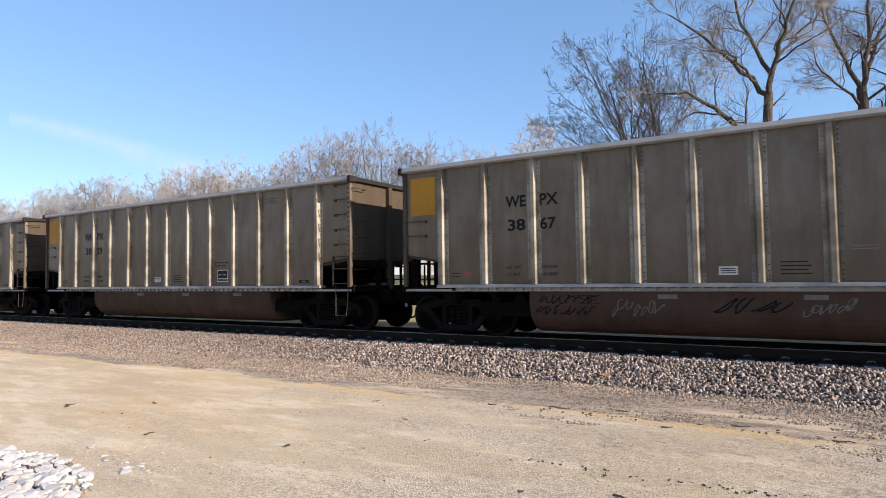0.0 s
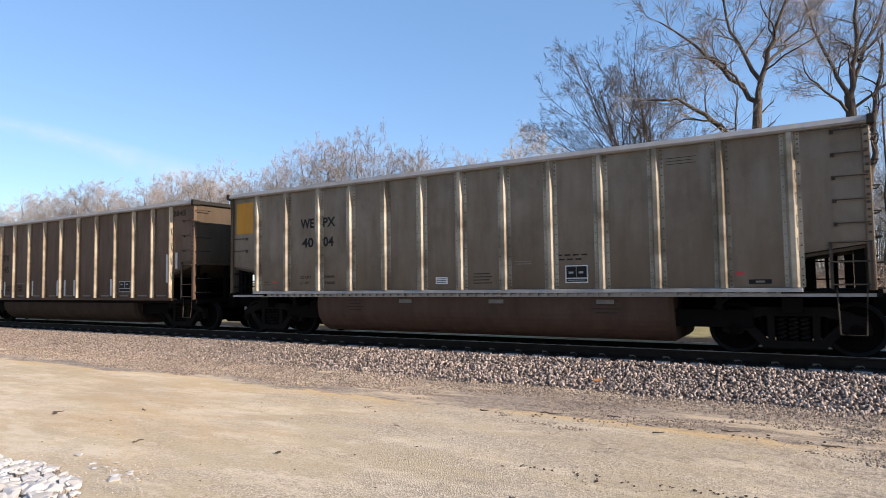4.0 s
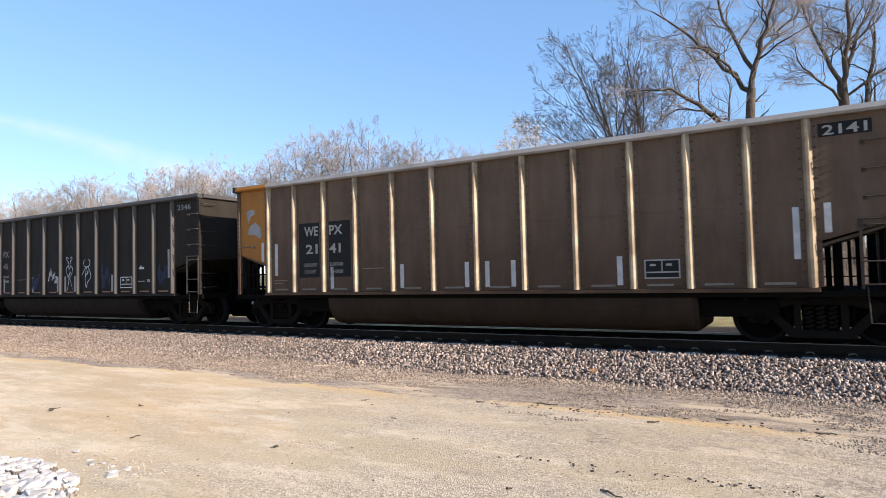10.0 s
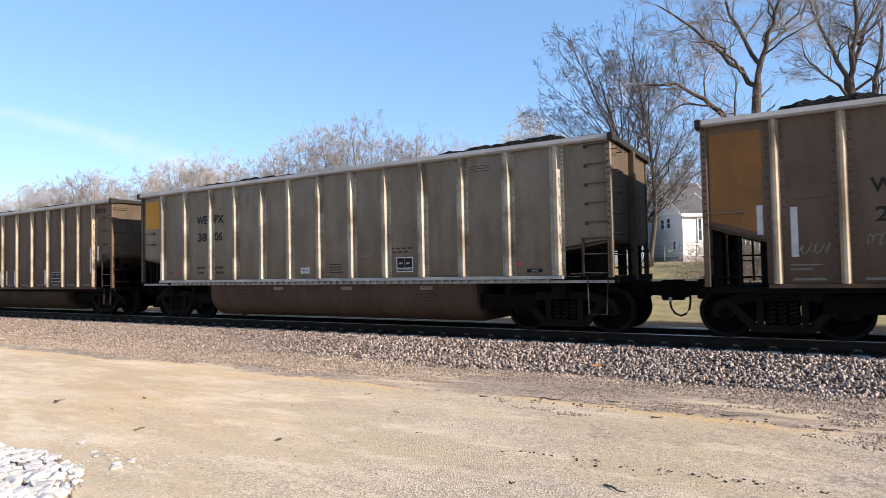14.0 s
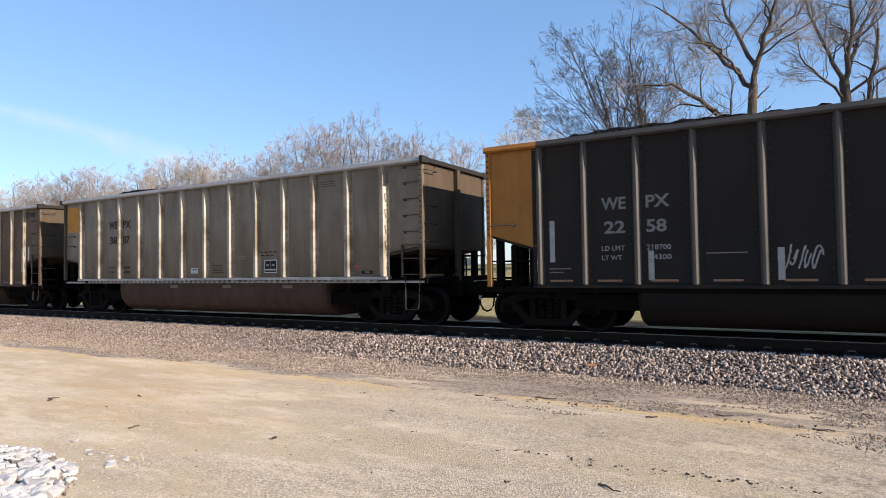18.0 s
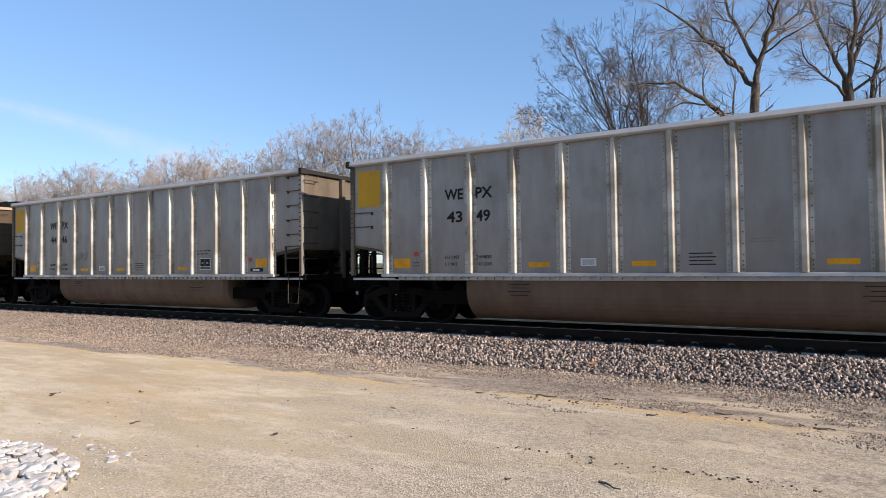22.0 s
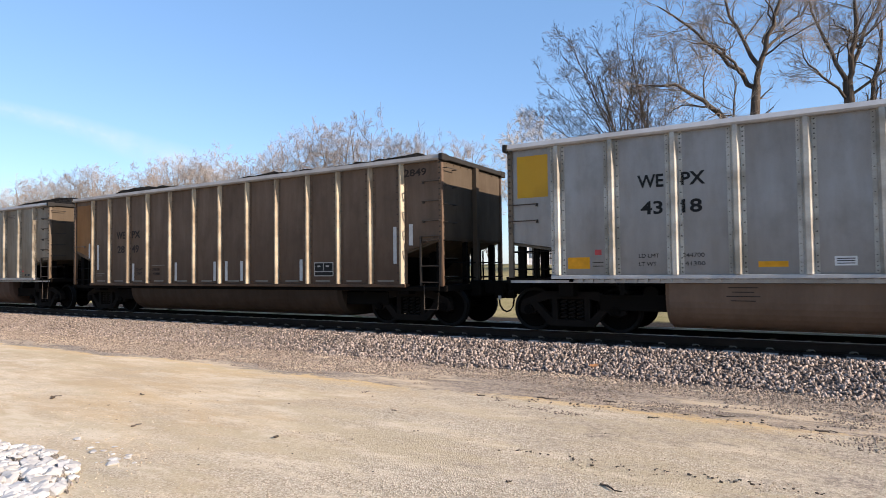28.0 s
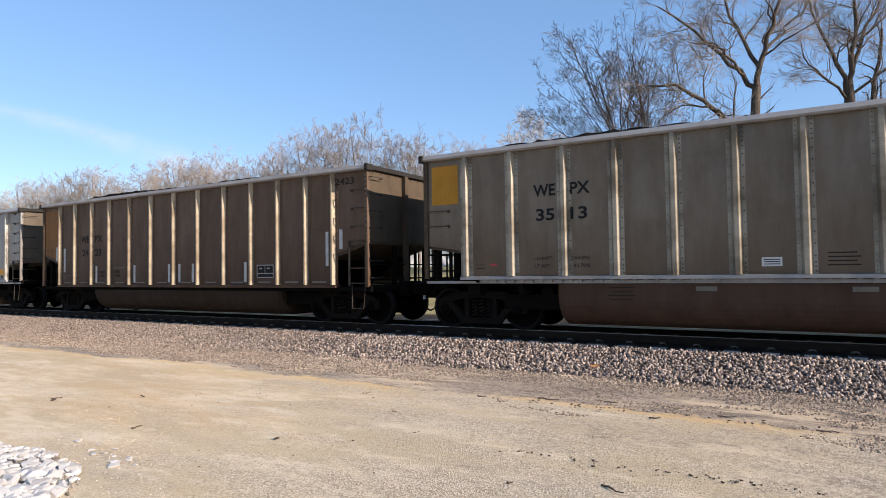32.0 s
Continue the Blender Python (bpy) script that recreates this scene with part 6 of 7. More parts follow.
def build_trees():
    turn = 30
    plant("bare_tree", big_tree().meshes(M["bark"], M["twig"]), pose(0.14, 13.8, 0.62, 0, 0, turn), "large leaning bare tree with a heavy dark limb")
    plant("bare_tree", tall_tree().meshes(M["bark"], M["twig"]), pose(2.5, 20.9, 1.2, 0, 0, turn), "tall bare tree with several rising stems")
    plant("bare_tree", twin_tree().meshes(M["bark"], M["dark_twig"]), pose(-6.7, 19.1, 1.25, 0, 0, turn), "twin-stemmed bare tree with a fine dense crown")
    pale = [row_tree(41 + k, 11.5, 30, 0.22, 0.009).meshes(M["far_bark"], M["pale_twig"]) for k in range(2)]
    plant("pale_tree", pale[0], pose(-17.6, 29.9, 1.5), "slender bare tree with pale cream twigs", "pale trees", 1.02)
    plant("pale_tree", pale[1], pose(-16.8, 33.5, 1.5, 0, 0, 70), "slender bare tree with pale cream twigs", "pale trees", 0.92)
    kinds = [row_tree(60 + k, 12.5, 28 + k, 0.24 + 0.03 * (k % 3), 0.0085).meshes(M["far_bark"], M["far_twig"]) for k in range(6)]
    rng = random.Random(9)
    highest = [max(v.co.z for v in me[1][1].vertices) for me in kinds]

    def stand(k, x, y, tall, label, group):
        plant("bare_tree", kinds[k % 6], pose(x, y, land_height(x, y) - 0.1, 0, 0, rng.uniform(0, 360)), label, group, tall / highest[k % 6])

    x, i = -25.4, 0
    while x > -106:
        # one long row, lower at its near end
        tall = (11.5 if x > -29 else 13.4 if x > -37 else 12.3) + rng.uniform(-0.9, 0.7)
        stand(i, x, rng.uniform(25.5, 28.5), tall, "bare tan tree in the row beyond the track", "tree row")
        if i % 3 == 0:
            stand(i + 3, x + rng.uniform(-1, 1), rng.uniform(33, 42), tall * rng.uniform(0.9, 1.15), "bare tan tree in the row beyond the track", "tree row")
        x -= rng.uniform(2.4, 3.3)
        i += 1
    for k in range(7):
        stand(k, 0 + k * 3.6 + rng.uniform(-1, 1), rng.uniform(36, 52), rng.uniform(8.5, 11.0), "bare tree far behind the houses", "woods behind the houses")
    w = Wood(91, 0.013)
    for k in range(400):
        x, y = rng.uniform(-24, 42), rng.uniform(50, 80)
        w.grow((x, y, land_height(x, y)), (rng.gauss(0, 0.12), rng.gauss(0, 0.12), 1), rng.uniform(6, 11), 0.06, 3, (7, 6, 4), 0.12, 0.03, 0.75, 0.45)
    for nm, me in w.meshes(M["bark"], M["twig"]):
        tagged(new("far_woods", me), "dense bare woods far behind the houses", "woods", kind="stuff")
    w = Wood(92, 0.0062)
    for k in range(900):
        x, y = rng.uniform(-4.5, 11), rng.uniform(11.0, 32)
        if noise.noise((x * 0.35, y * 0.35, 1.0)) < -0.15:
            continue
        w.grow((x, y, land_height(x, y) - 0.05), (rng.gauss(0, 0.6), rng.gauss(0, 0.6), 1), rng.uniform(0.7, 1.9), 0.013, 2, (6, 5), 0.34, -0.03, 1.0, 0.62)
    tagged(new("brush", w.meshes(M["far_bark"], M["brush_twig"])[1][1]), "tangled dry brush and vines under the trees", "brush", kind="stuff")
    scrub = [wild_tree(80 + k, 3.2, (8, 6, 5), 6, 0.8).meshes(M["far_bark"], M["dark_twig"]) for k in range(3)]
    spots = [(-3.0, 24.0), (-1.4, 26.0), (0.4, 24.5), (2.0, 27.0), (3.6, 23.5), (5.0, 26.0), (1.2, 21.5), (-0.6, 19.0), (6.5, 24.0), (1.8, 17.2), (3.4, 18.4), (-19.8, 27.5), (-12.8, 29.6)]
    for k, (x, y) in enumerate(spots):
        z = land_height(x, y)
        tagged(plant("bare_shrub", scrub[k % 3], pose(x, y, z, 0, 0, k * 77), "leafless tangled shrub on the bank", "shrubs on the bank", 0.55 + 0.14 * (k % 4)), category="shrub")


build_trees()


# ---- houses beyond the track ----
def siding(name, base, step=0.18):
    m = Mat(name, 0.7, 0, 0.3)
    sep = m.node("ShaderNodeSeparateXYZ")
    m.link(m.co, sep.inputs[0])
    saw = m.node("ShaderNodeMath")
    saw.operation = "FRACT"
    k = m.node("ShaderNodeMath")
    k.operation = "MULTIPLY"
    k.inputs[1].default_value = 1 / step
    m.link(sep.outputs["Z"], k.inputs[0])
    m.link(k.outputs[0], saw.inputs[0])
    grime = m.ramp(m.noise(2.0, 5, 0.6), (0.35, 0.0), (0.7, 0.25))
    m.color(m.mix(grime, base, mul(base, 0.7)))
    m.bump(saw.outputs[0], 0.6, 0.02)
    return m.m


def shingles():
    m = Mat("roof_shingles", 0.9, 0, 0.2)
    b = m.node("ShaderNodeTexBrick", Scale=3.0)
    b.inputs["Color1"].default_value, b.inputs["Color2"].default_value, b.inputs["Mortar"].default_value = (0.075, 0.075, 0.08, 1), (0.12, 0.12, 0.125, 1), (0.04, 0.04, 0.045, 1)
    m.link(m.co, b.inputs["Vector"])
    m.color(m.mix(m.ramp(m.noise(1.5, 4, 0.6), (0.3, 0.0), (0.7, 0.5)), b.outputs["Color"], (0.15, 0.145, 0.14)))
    return m.m


M["blue_siding"] = siding("blue_grey_siding", (0.30, 0.37, 0.45))
M["white_siding"] = siding("white_siding", (0.72, 0.72, 0.70))
M["grey_siding"] = siding("pale_grey_siding", (0.50, 0.52, 0.55))
M["roof"] = shingles()
M["trim"] = plain("white_trim", (0.75, 0.75, 0.74), 0.6, 0, 0.06)
M["footing"] = plain("concrete_footing", (0.36, 0.35, 0.33), 0.9)
M["road"] = plain("worn_asphalt", (0.33, 0.315, 0.29), 0.9, 0, 0.15, 1.5)
M["door"] = plain("grey_door", (0.22, 0.22, 0.23), 0.6)
glass = Mat("window_glass", 0.06, 0, 0.6)
glass.color((0.03, 0.035, 0.045))
M["glass"] = glass.m


def window(house, x0, x1, z0, z1, y, facing="y", panes=2):
    """A window with frame, sill and panes; it stands in the wall at y and faces -y, or at x = y and faces -x or +x."""
    def put(ob):
        if facing == "-x":
            ob.matrix_basis = pose(0, 0, 0, 0, 0, -90)
        if facing == "+x":
            ob.matrix_basis = pose(0, 0, 0, 0, 0, 90)
        return ob
    w = 0.07
    bm = boxes((x0 - w, x0, y - 0.05, y + 0.02, z0 - w, z1 + w), (x1, x1 + w, y - 0.05, y + 0.02, z0 - w, z1 + w), (x0, x1, y - 0.05, y + 0.02, z1, z1 + w), (x0, x1, y - 0.05, y + 0.02, z0 - w, z0))
    wide = (x1 - x0) / panes
    for i in range(1, panes):
        box(bm, x0 + i * wide - 0.04, x0 + i * wide + 0.04, y - 0.05, y + 0.02, z0, z1)
    box(bm, x0, x1, y - 0.04, y + 0.02, (z0 + z1) / 2 - 0.02, (z0 + z1) / 2 + 0.02)
    win = put(part("window", bm, M["trim"], house, "white-framed window"))
    for i in range(panes):
        for a, b in ((z0, (z0 + z1) / 2), ((z0 + z1) / 2, z1)):
            part("pane", boxes((x0 + i * wide + 0.02, x0 + (i + 1) * wide - 0.02, y - 0.015, y - 0.004, a + 0.02, b - 0.02)), M["glass"], win)
    part("sill", boxes((x0 - 0.1, x1 + 0.1, y - 0.09, y + 0.0, z0 - w - 0.05, z0 - w - 0.002)), M["trim"], win)


def gable_house(name, label, long, deep, wall, rise, skin, m, along="x", foot=0.4, over=0.3):
    """A house from x = 0 to long and y = 0 to deep, its ridge along x or y."""
    house = tagged(new(name), label, "house")
    bm = bmesh.new()
    if along == "x":
        prism(bm, [(0, foot), (deep, foot), (deep, wall), (deep / 2, wall + rise), (0, wall)], "x", 0, long)
    else:
        prism(bm, [(0, foot), (long, foot), (long, wall), (long / 2, wall + rise), (0, wall)], "y", 0, deep)
    part("wall", bm, skin, house)
    part("footing", boxes((-0.03, long + 0.03, -0.03, deep + 0.03, -0.6, foot)), M["footing"], house)
    t = 0.14
    half = (deep if along == "x" else long) / 2
    k = rise / half
    lo, z0 = -over, wall - over * k
    for s in (0, 1):
        ring = [(lo, z0), (half, wall + rise), (half, wall + rise + t), (lo, z0 + t)]
        ring = [((2 * half - a) if s else a, b + 0.01) for a, b in ring]
        part("roof", prism(bmesh.new(), ring, "x" if along == "x" else "y", -over, (long if along == "x" else deep) + over), M["roof"], house, "dark grey shingled roof slope")
        for e in (-over - 0.03, (long if along == "x" else deep) + over):
            rim = [(a, b - 0.08) for a, b in ring[:2]] + [(a, b + 0.02) for a, b in ring[2:]]
            part("rake_board", prism(bmesh.new(), rim, "x" if along == "x" else "y", e, e + 0.03), M["trim"], house)
    house.matrix_basis = m
    return house


def build_houses():
    # chapel: a low front wing with a shaded side, a second bay past a recess, and a taller roof behind
    c = gable_house("chapel", "white wooden chapel with a grey shingled roof", 1.95, 5.6, 3.55, 1.45, M["white_siding"], pose(-7.05, 31.9, 1.5, 0, 0, 33))
    part("gable_trim", boxes((-0.09, -0.004, -0.05, 5.65, 3.47, 3.62)), M["trim"], c)
    part("eave_board", boxes((-0.2, 2.1, -0.33, -0.29, 3.20, 3.36)), M["trim"], c)
    for x in (0.0, 1.80):
        part("corner_board", boxes((x, x + 0.15, -0.035, -0.004, 0.4, 3.53)), M["trim"], c)
    window(c, 1.12, 1.34, 1.5, 3.0, -0.01, "y", 1)
    for y in (-3.6, -2.5):
        window(c, y, y + 0.55, 2.5, 3.2, -0.01, "-x", 1)
    window(c, -1.5, -1.1, 0.9, 1.5, -0.01, "-x", 1)
    part("bay_wall", boxes((2.40, 3.05, 0.25, 2.4, -0.5, 3.55)), M["white_siding"], c)
    for x in (2.40, 2.93):
        part("corner_board", boxes((x, x + 0.12, 0.215, 0.246, 0.0, 3.53)), M["trim"], c)
    window(c, 2.66, 2.80, 1.5, 3.0, 0.24, "y", 1)
    part("bay_roof", prism(bmesh.new(), [(0.0, 3.50), (2.5, 4.50), (2.5, 4.64), (0.0, 3.64)], "x", 2.0, 3.25), M["roof"], c)
    part("rear_wall", prism(bmesh.new(), [(2.4, -0.5), (7.2, -0.5), (7.2, 4.3), (4.8, 6.0), (2.4, 4.3)], "x", 0.35, 3.20), M["white_siding"], c)
    for k in (0, 1):
        ring = [(2.05, 4.06), (4.8, 6.01), (4.8, 6.16), (2.05, 4.21)]
        ring = [((9.6 - a) if k else a, z) for a, z in ring]
        part("rear_roof", prism(bmesh.new(), ring, "x", 0.1, 3.40), M["roof"], c, "dark grey shingled roof slope")
        part("rake_board", prism(bmesh.new(), [(a, z - 0.10) for a, z in ring[:2]] + [(a, z + 0.015) for a, z in ring[2:]], "x", 3.40, 3.44), M["trim"], c)
    # blue house with a lower wing
    b = gable_house("blue_house", "blue-grey sided house with white double window", 3.0, 7.0, 3.3, 1.7, M["blue_siding"], pose(-13.1, 31.0, 1.45, 0, 0, 14), "x", 0.12, 0.35)
    window(b, 0.75, 2.15, 1.75, 2.75, -0.01)
    part("corner_board", boxes((-0.02, 0.10, -0.02, 0.08, 0.15, 3.28)), M["trim"], b)
    part("downpipe", tube(bmesh.new(), [(0.2, -0.08, 3.2), (0.2, -0.08, 0.1)], 0.04, 6), M["trim"], b)
    up = part("upper_wall", prism(bmesh.new(), [(0.2, 3.6), (2.8, 3.6), (2.8, 4.7), (1.5, 5.6), (0.2, 4.7)], "y", 3.4, 7.2), M["blue_siding"], b)
    for s in (0, 1):
        ring = [(-0.05, 4.55), (1.5, 5.62), (1.5, 5.76), (-0.05, 4.69)]
        ring = [((3.0 - a) if s else a, z) for a, z in ring]
        part("upper_roof", prism(bmesh.new(), ring, "y", 3.1, 7.5), M["roof"], b)
    part("wing_wall", boxes((-2.6, -0.004, 0.8, 6.0, 0.3, 2.25)), M["blue_siding"], b)
    part("wing_roof", prism(bmesh.new(), [(-2.85, 2.2), (-0.004, 2.62), (-0.004, 2.74), (-2.85, 2.32)], "y", 0.5, 6.3), M["roof"], b)
    part("wing_footing", boxes((-2.62, -0.004, 0.78, 6.02, -0.6, 0.3)), M["footing"], b)
    # small house with a porch on posts
    h = gable_house("small_house", "small grey house with white porch posts", 4.6, 5.2, 2.6, 1.2, M["grey_siding"], pose(-18.0, 29.6, 1.25, 0, 0, 24), "x", 0.3, 0.3)
    part("porch_roof", prism(bmesh.new(), [(-1.6, 2.2), (0.0, 2.55), (0.0, 2.67), (-1.6, 2.32)], "x", 0.2, 4.4), M["roof"], h)
    part("porch_floor", boxes((0.2, 4.4, -1.5, -0.03, -0.3, 0.28)), M["footing"], h)
    for x in (0.3, 1.6, 2.95, 4.25):
        part("porch_post", boxes((x, x + 0.11, -1.46, -1.35, 0.28, 2.26), bevel=0.01), M["trim"], h)
    window(h, 0.7, 1.4, 1.0, 2.1, -0.01, "y", 1)
    part("front_door", boxes((2.1, 2.95, -0.04, -0.002, 0.3, 2.3), bevel=0.01), M["door"], h)
    window(h, 3.3, 4.0, 1.0, 2.1, -0.01, "y", 1)
    # long white shed further along
    s = gable_house("white_shed", "long white metal shed in the sun", 6.5, 5.0, 2.7, 0.9, M["white_siding"], pose(-30.0, 31.5, 1.35, 0, 0, 34), "x", 0.15, 0.2)
    part("shed_door", boxes((1.0, 3.6, -0.05, -0.002, 0.2, 2.3), bevel=0.01), M["trim"], s)
    window(s, 4.6, 5.4, 1.2, 2.0, -0.01, "y", 1)


build_houses()


def build_yard():
    """Small things on the lawn and bank beyond the track, and the road behind it."""
    xs = [-12 + 3 * k for k in range(28)]
    verts = [(x, y, land_height(x, y) + 0.03) for x in xs for y in (40.0, 47.0)]
    faces = [(2 * k, 2 * k + 2, 2 * k + 3, 2 * k + 1) for k in range(len(xs) - 1)]
    tagged(mesh_part("road", verts, faces, M["road"]), "pale worn asphalt road behind the brush", "road", kind="structure")
    board = tagged(new("sign_board"), "small white board sign on the lawn", "sign")
    z = land_height(-13.7, 25.4)
    part("board", boxes((-0.34, 0.34, -0.02, 0.02, 0.15, 0.60), bevel=0.006), M["trim"], board)
    for x in (-0.28, 0.28):
        part("post", boxes((x - 0.025, x + 0.025, -0.018, 0.018, -0.2, 0.15)), M["trim"], board)
    board.matrix_basis = pose(-13.7, 25.4, z, 0, 0, 20)
    arbor = tagged(new("garden_arbor"), "white wooden garden arbor of thin posts", "arbor")
    for x in (0, 1.1):
        for y in (0, 0.7):
            part("post", boxes((x - 0.04, x + 0.04, y - 0.04, y + 0.04, -0.3, 2.0)), M["trim"], arbor)
    for y in (0, 0.7):
        part("beam", boxes((-0.15, 1.25, y - 0.03, y + 0.03, 2.0, 2.1)), M["trim"], arbor)
    for k in range(5):
        part("slat", boxes((0.02 + k * 0.26, 0.06 + k * 0.26, -0.15, 0.85, 2.1, 2.15)), M["trim"], arbor)
    arbor.matrix_basis = pose(-3.7, 29.0, land_height(-3.7, 29.0), 0, 0, 25)
    fence = tagged(new("wire_fence"), "thin wire fence on steel posts across the yard", "fence")
    n = 15
    for k in range(n):
        x = -15 + k * 1.9
        part("post", tube(bmesh.new(), [(x, 27.0, land_height(x, 27.0) - 0.3), (x, 27.0, land_height(x, 27.0) + 1.05)], 0.025, 6), M["far_bark"], fence)
    for dz in (0.15, 0.45, 0.75, 1.03):
        part("wire", tube(bmesh.new(), [(-15 + k * 1.9, 27.0, land_height(-15 + k * 1.9, 27.0) + dz) for k in range(n)], 0.008, 4), M["far_bark"], fence)


build_yard()


# ---- small things on the lot ----
def rock_shape(seed):
    """An angular broken lump with flat faces and worn edges."""
    rng = random.Random(seed)
    bm = bmesh.new()
    sq = Vector((1.0, rng.uniform(0.60, 0.95), rng.uniform(0.34, 0.52)))
    for k in range(13):
        a, h = k * 2.4, 1 - 2 * (k + 0.5) / 13
        v = Vector((math.cos(a) * math.sqrt(1 - h * h), math.sin(a) * math.sqrt(1 - h * h), h)) + Vector((rng.gauss(0, 0.28), rng.gauss(0, 0.28), rng.gauss(0, 0.28)))
        bm.verts.new(Vector(p * q for p, q in zip(v.normalized() * rng.uniform(0.46, 0.56), sq)))
    bmesh.ops.convex_hull(bm, input=bm.verts)
    bmesh.ops.dissolve_limit(bm, angle_limit=0.25, verts=bm.verts, edges=bm.edges)
    bmesh.ops.bevel(bm, geom=list(bm.edges), offset=0.022, segments=1, affect="EDGES")
    me = bpy.data.meshes.new("rock")
    bm.to_mesh(me)
    bm.free()
    me.materials.append(M["rock"])
    return me


def heap_height(x, y):
    k = 1 - ((x + 6.6) / 1.66) ** 2 - ((y + 10.66) / 0.98) ** 2
    return 0.055 * max(k, 0) ** 0.6


def build_rocks():
    shapes = [rock_shape(s) for s in range(9)]
    rng = random.Random(14)
    # small rubble that fills the heap under the lumps, gap shade in its colour
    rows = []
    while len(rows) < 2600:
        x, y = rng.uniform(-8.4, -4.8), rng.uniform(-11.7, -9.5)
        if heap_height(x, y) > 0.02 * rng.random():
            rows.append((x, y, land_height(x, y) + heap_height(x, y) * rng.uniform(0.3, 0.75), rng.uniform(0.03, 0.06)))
    scatter("limestone_rubble", M["rubble"], rows, "limestone chips between white lumps, shade of gaps in their colour", "rubble", 3)
    placed = 0
    while placed < 295:
        x, y = rng.uniform(-7.9, -4.8), rng.uniform(-11.2, -9.5)
        h = heap_height(x, y)
        if h < 0.010 or x < -2.4 * (y + 12.94) - 0.45:
            continue
        s = rng.uniform(0.07, 0.13) if rng.random() < 0.55 else rng.uniform(0.13, 0.22)
        ob = tagged(new("limestone_rock", shapes[placed % 9]), "rough white limestone lump in a heap", "rock", "white rock heap")
        ob.matrix_basis = pose(x, y, land_height(x, y) + h, rng.gauss(0, 11), rng.gauss(0, 11), rng.uniform(0, 360)) @ Matrix.Diagonal((s, s, s, 1))
        placed += 1
    for k in range(24):
        x, y = (-5.75 + rng.gauss(0, 0.22), -9.5 + rng.gauss(0, 0.10)) if k < 20 else (-6.1 + rng.gauss(0, 0.3), -9.27 + rng.gauss(0, 0.05))
        s = 0.02 + 0.12 * rng.random() ** 2
        ob = tagged(new("limestone_chip", shapes[k % 9]), "small white stone chip beside the heap", "rock", "white stone chips")
        ob.matrix_basis = pose(x, y, land_height(x, y) + 0.008, 0, 0, rng.uniform(0, 360)) @ Matrix.Diagonal((s, s, s * 0.6, 1))


build_rocks()


def build_litter():
    """Sticks, dark lumps and one dry leaf."""
    CLODS = []
    rng = random.Random(21)
    for x, y, long, turn in ((-6.67, -8.66, 0.34, 100), (-2.12, -8.3, 0.12, 30), (-0.79, -5.13, 0.5, 5), (-3.86, -5.39, 0.30, 12), (-1.35, -8.05, 0.55, -25), (-0.9, -8.25, 0.3, -18), (-3.0, -5.1, 0.7, 4), (-2.2, -4.9, 0.45, -6), (0.2, -5.3, 0.5, 12), (-1.5, -5.6, 0.35, 30), (-9.3, -8.2, 0.35, 60), (-8.2, -7.6, 0.2, 20)):
        w = bmesh.new()
        long *= 0.4
        pts = [(long * (k / 4 - 0.5), rng.gauss(0, 0.012), 0.008 + abs(rng.gauss(0, 0.004))) for k in range(5)]
        tube(w, pts, [0.010, 0.009, 0.008, 0.006, 0.004], 5)
        me = bpy.data.meshes.new("stick")
        w.to_mesh(me)
        w.free()
        me.materials.append(M["bark"])
        ob = tagged(new("stick", me), "short dry brown stick lying on the gravel", "stick", "sticks on the lot")
        ob.matrix_basis = pose(x, y, land_height(x, y) + 0.002, 0, 0, turn)
    for k in range(46):
        # a broken line of dark bits where tyres have run
        x = -2.6 + 3.0 * rng.random()
        CLODS.append((x, -7.42 + 0.02 * x + rng.gauss(0, 0.045), rng.uniform(0.018, 0.05)))
    for k in range(50):
        x = -3.2 + 3.6 * rng.random()
        CLODS.append((x, -5.27 + 0.05 * math.sin(x * 3) + rng.gauss(0, 0.06), rng.uniform(0.02, 0.06)))
    for k in range(40):
        CLODS.append((rng.uniform(-9, 0.2), rng.uniform(-9.4, -5.8), rng.uniform(0.012, 0.03)))
    lumps = [rock_shape(s) for s in (31, 32)]
    for me in lumps:
        me.materials.clear()
        me.materials.append(M["bark"])
    for x, y, s in ((-4.83, -8.27, 0.08), (-3.68, -7.36, 0.035), (-9.2, -8.3, 0.09), (-8.0, -8.2, 0.04), (-5.9, -7.0, 0.04), (-4.1, -7.9, 0.03), (-6.9, -6.6, 0.04), (-2.6, -6.2, 0.03), (-3.3, -8.6, 0.03), (-5.2, -6.1, 0.035), (-1.9, -7.4, 0.03), (-7.7, -7.0, 0.03), *CLODS):
        ob = tagged(new("dirt_clod", lumps[rng.randrange(2)]), "small dark clod on pale gravel", "clod", "dark clods on the lot")
        ob.matrix_basis = pose(x, y, land_height(x, y) + s * 0.2, 0, 0, rng.uniform(0, 360)) @ Matrix.Diagonal((s, s, s, 1))
    bm = bmesh.new()
    ring = [(-0.09, 0), (-0.05, 0.045), (0.0, 0.04), (0.03, 0.06), (0.09, 0.01), (0.04, -0.03), (0.0, -0.05), (-0.05, -0.03)]
    vs = [bm.verts.new((x, y, 0.015 + 0.03 * math.sin(9 * x))) for x, y in ring]
    mid = bm.verts.new((0, 0, 0.0))
    for a, b in zip(vs, vs[1:] + vs[:1]):
        bm.faces.new((mid, a, b))
    me = bpy.data.meshes.new("dry_leaf")
    bm.to_mesh(me)
    bm.free()
    me.materials.append(plain("dry_leaf", (0.30, 0.15, 0.07), 0.7))
    ob = tagged(new("dry_leaf", me), "curled orange-brown dry leaf on ballast", "leaf")
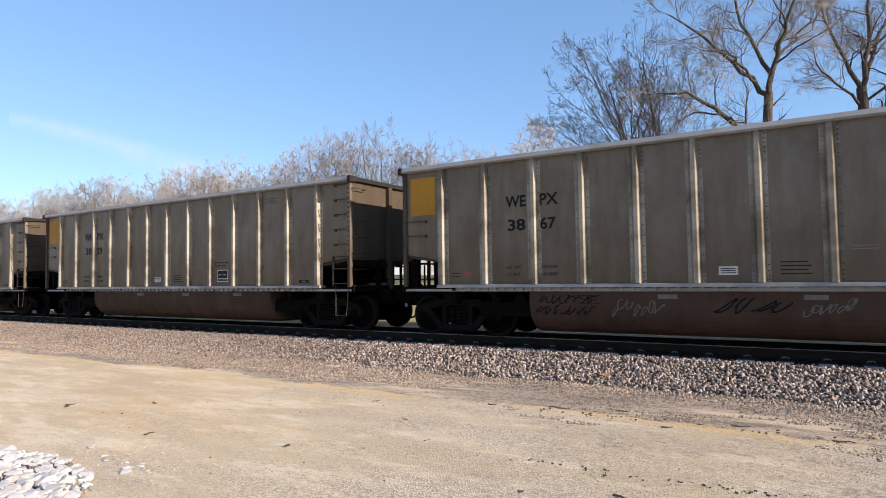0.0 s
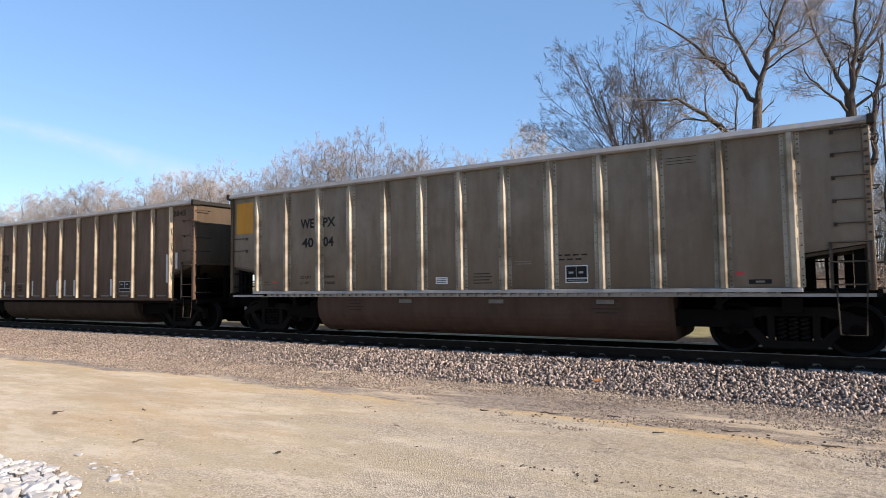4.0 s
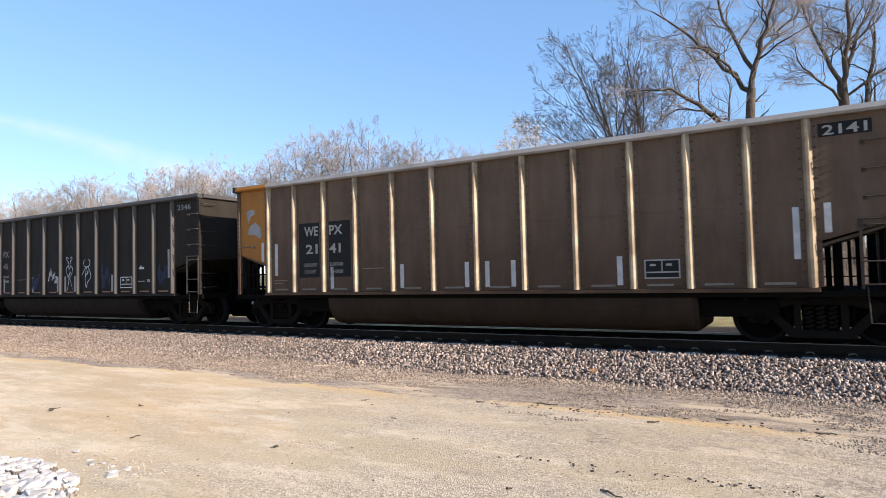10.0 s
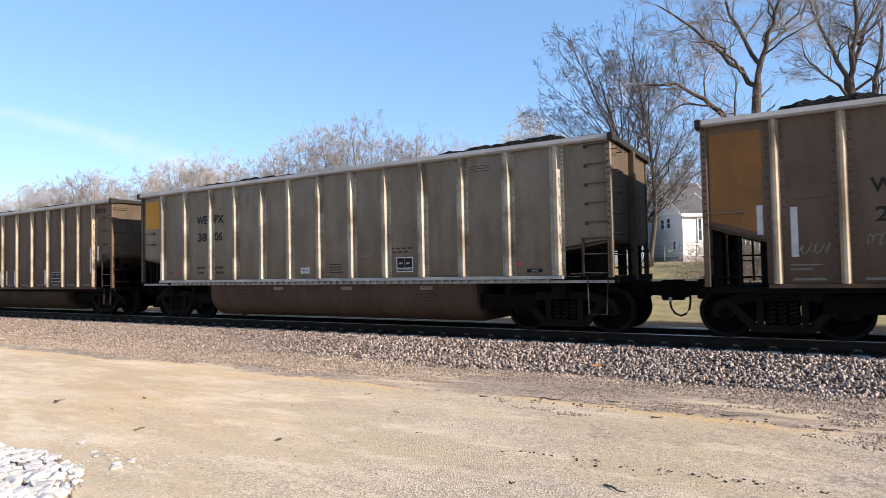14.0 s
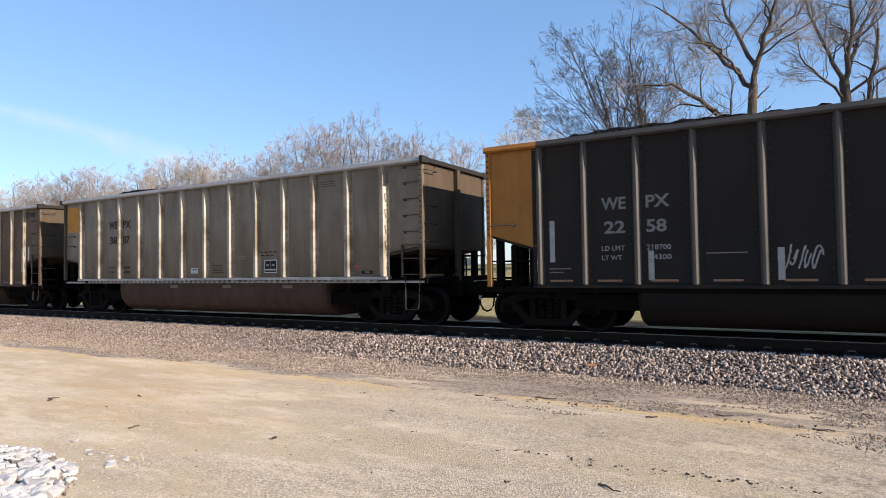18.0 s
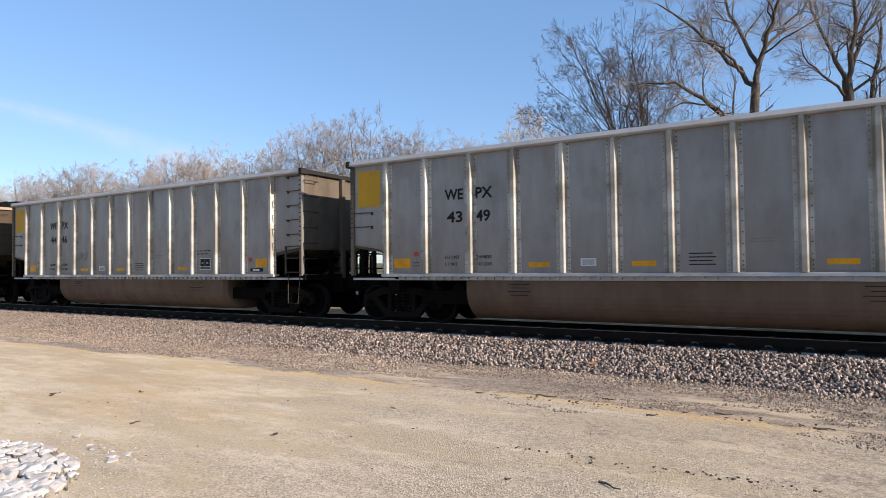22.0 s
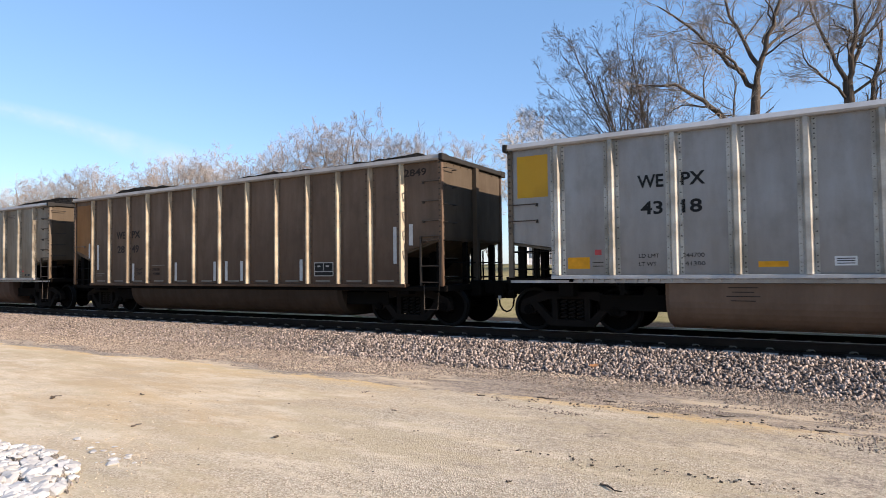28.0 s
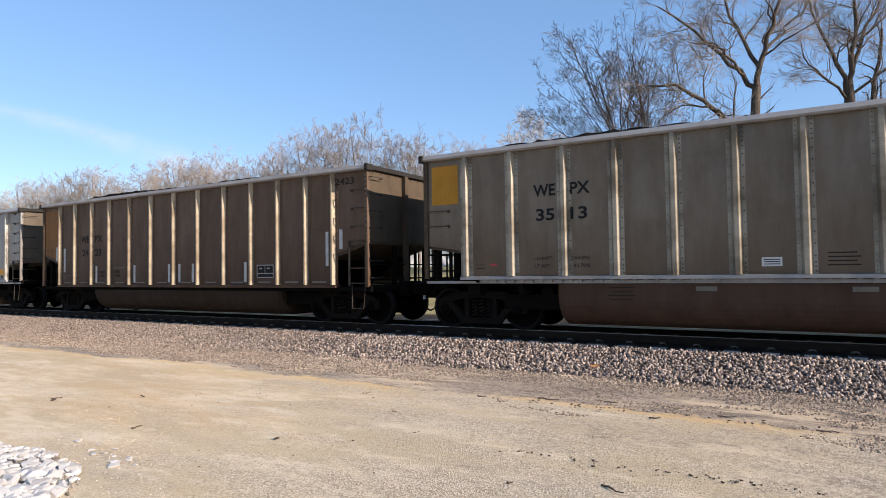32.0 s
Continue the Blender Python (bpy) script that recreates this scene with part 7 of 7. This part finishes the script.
    ob.matrix_basis = pose(-3.05, -2.75, bed_height(-2.75) + 0.04, 20, 10, 30)


build_litter()


def build_contrail():
    """A faint old vapour trail, high and far off."""
    m = Mat("vapour_trail", 1.0, 0, 0.0, False)
    soft = m.node("ShaderNodeTexCoord")
    sep = m.node("ShaderNodeSeparateXYZ")
    m.link(soft.outputs["UV"], sep.inputs[0])
    across = m.ramp(sep.outputs["Y"], (0.0, 0.0), (0.5, 1.0), (1.0, 0.0))
    along = m.ramp(sep.outputs["X"], (0.0, 0.55), (0.75, 0.8), (1.0, 0.0))
    wisp = m.ramp(m.noise(0.012, 5, 0.65), (0.30, 0.25), (0.70, 1.0))
    a = m.mix(1.0, m.mix(1.0, across, along, "MULTIPLY"), wisp, "MULTIPLY")
    glow, clear, mixed = m.node("ShaderNodeEmission"), m.node("ShaderNodeBsdfTransparent"), m.node("ShaderNodeMixShader")
    glow.inputs["Color"].default_value = (0.62, 0.72, 0.80, 1)
    glow.inputs["Strength"].default_value = 0.72
    half = m.node("ShaderNodeMath")
    half.operation = "MULTIPLY"
    half.inputs[1].default_value = 0.72
    m.link(a, half.inputs[0])
    m.link(half.outputs[0], mixed.inputs[0])
    m.link(clear.outputs[0], mixed.inputs[1])
    m.link(glow.outputs[0], mixed.inputs[2])
    m.link(mixed.outputs[0], m.t.nodes["Material Output"].inputs["Surface"])
    eye, far = Vector((0, -12.94, 1.34)), 3000
    spots = [(-67.3, 12.6, 1.5), (-62, 11.8, 2.0), (-57, 10.3, 2.9), (-52, 8.9, 3.8), (-48, 7.8, 4.6)]
    verts, uv = [], []
    for k, (head, up, wide) in enumerate(spots):
        for s in (-0.5, 0.5):
            h, u = radians(head), radians(up + s * wide)
            verts.append(tuple(eye + far * Vector((math.sin(h) * math.cos(u), math.cos(h) * math.cos(u), math.sin(u)))))
            uv.append((k / 4, s + 0.5))
    faces = [(2 * k, 2 * k + 2, 2 * k + 3, 2 * k + 1) for k in range(4)]
    ob = mesh_part("vapour_trail", verts, faces, m.m)
    layer = ob.data.uv_layers.new(name="UVMap")
    for loop in ob.data.loops:
        layer.data[loop.index].uv = uv[loop.vertex_index]
    ob.visible_shadow = False
    tagged(ob, "faint white vapour trail in a blue sky", "cloud", kind="structure")


build_contrail()


# ---- what moves ----
def train_shift(t):
    """Where the left end of the car that leads at the start stands after t seconds; the train slows a little."""
    return 1.72550892e-06 * t ** 4 + 5.32016250e-05 * t ** 3 + 1.01198261e-02 * t ** 2 - 13.5565269 * t - 8.04769571


# slack running in and out, metres at each second
SLACK = [0.0, 0.08, 0.09, -0.13, -0.062, -0.018, 0.03, 0.045, 0.02, -0.065, -0.045, -0.015, -0.05, 0.06, 0.025, 0.002, -0.018, -0.045, 0.015, 0.025, -0.01, -0.075, -0.06, -0.03, -0.02, -0.205, -0.1, 0.04, 0.195, 0.025, -0.175, -0.305, 0.07]


def motions():
    for i, ((car, *_), load) in enumerate(zip(TRAIN, LOADS)):
        rows = [(t, pose(train_shift(t) + SLACK[t] + (i + FIRST) * PITCH, 0, 0)) for t in range(33)]
        walk(car, rows)
        walk(load, rows)
    # one turn of the wheels for all: the cars run at the same speed
    steps = [k / 30 for k in range(961)]
    lead = None
    for car, *_ in TRAIN:
        for ob in car.children_recursive:
            if not ob.name.startswith("wheelset"):
                continue
            key = round(ob.location.x, 3)
            if lead is None:
                lead = {}
            if key not in lead:
                walk(ob, [(t, pose(key, 0, 0.457) @ pose(0, 0, 0, 0, math.degrees((train_shift(t) - train_shift(0)) / 0.457))) for t in steps])
                lead[key] = ob
            else:
                ob.rotation_mode = "QUATERNION"
                ob.animation_data_create()
                ob.animation_data.action = lead[key].animation_data.action
                ob.animation_data.action_slot = lead[key].animation_data.action_slot


motions()
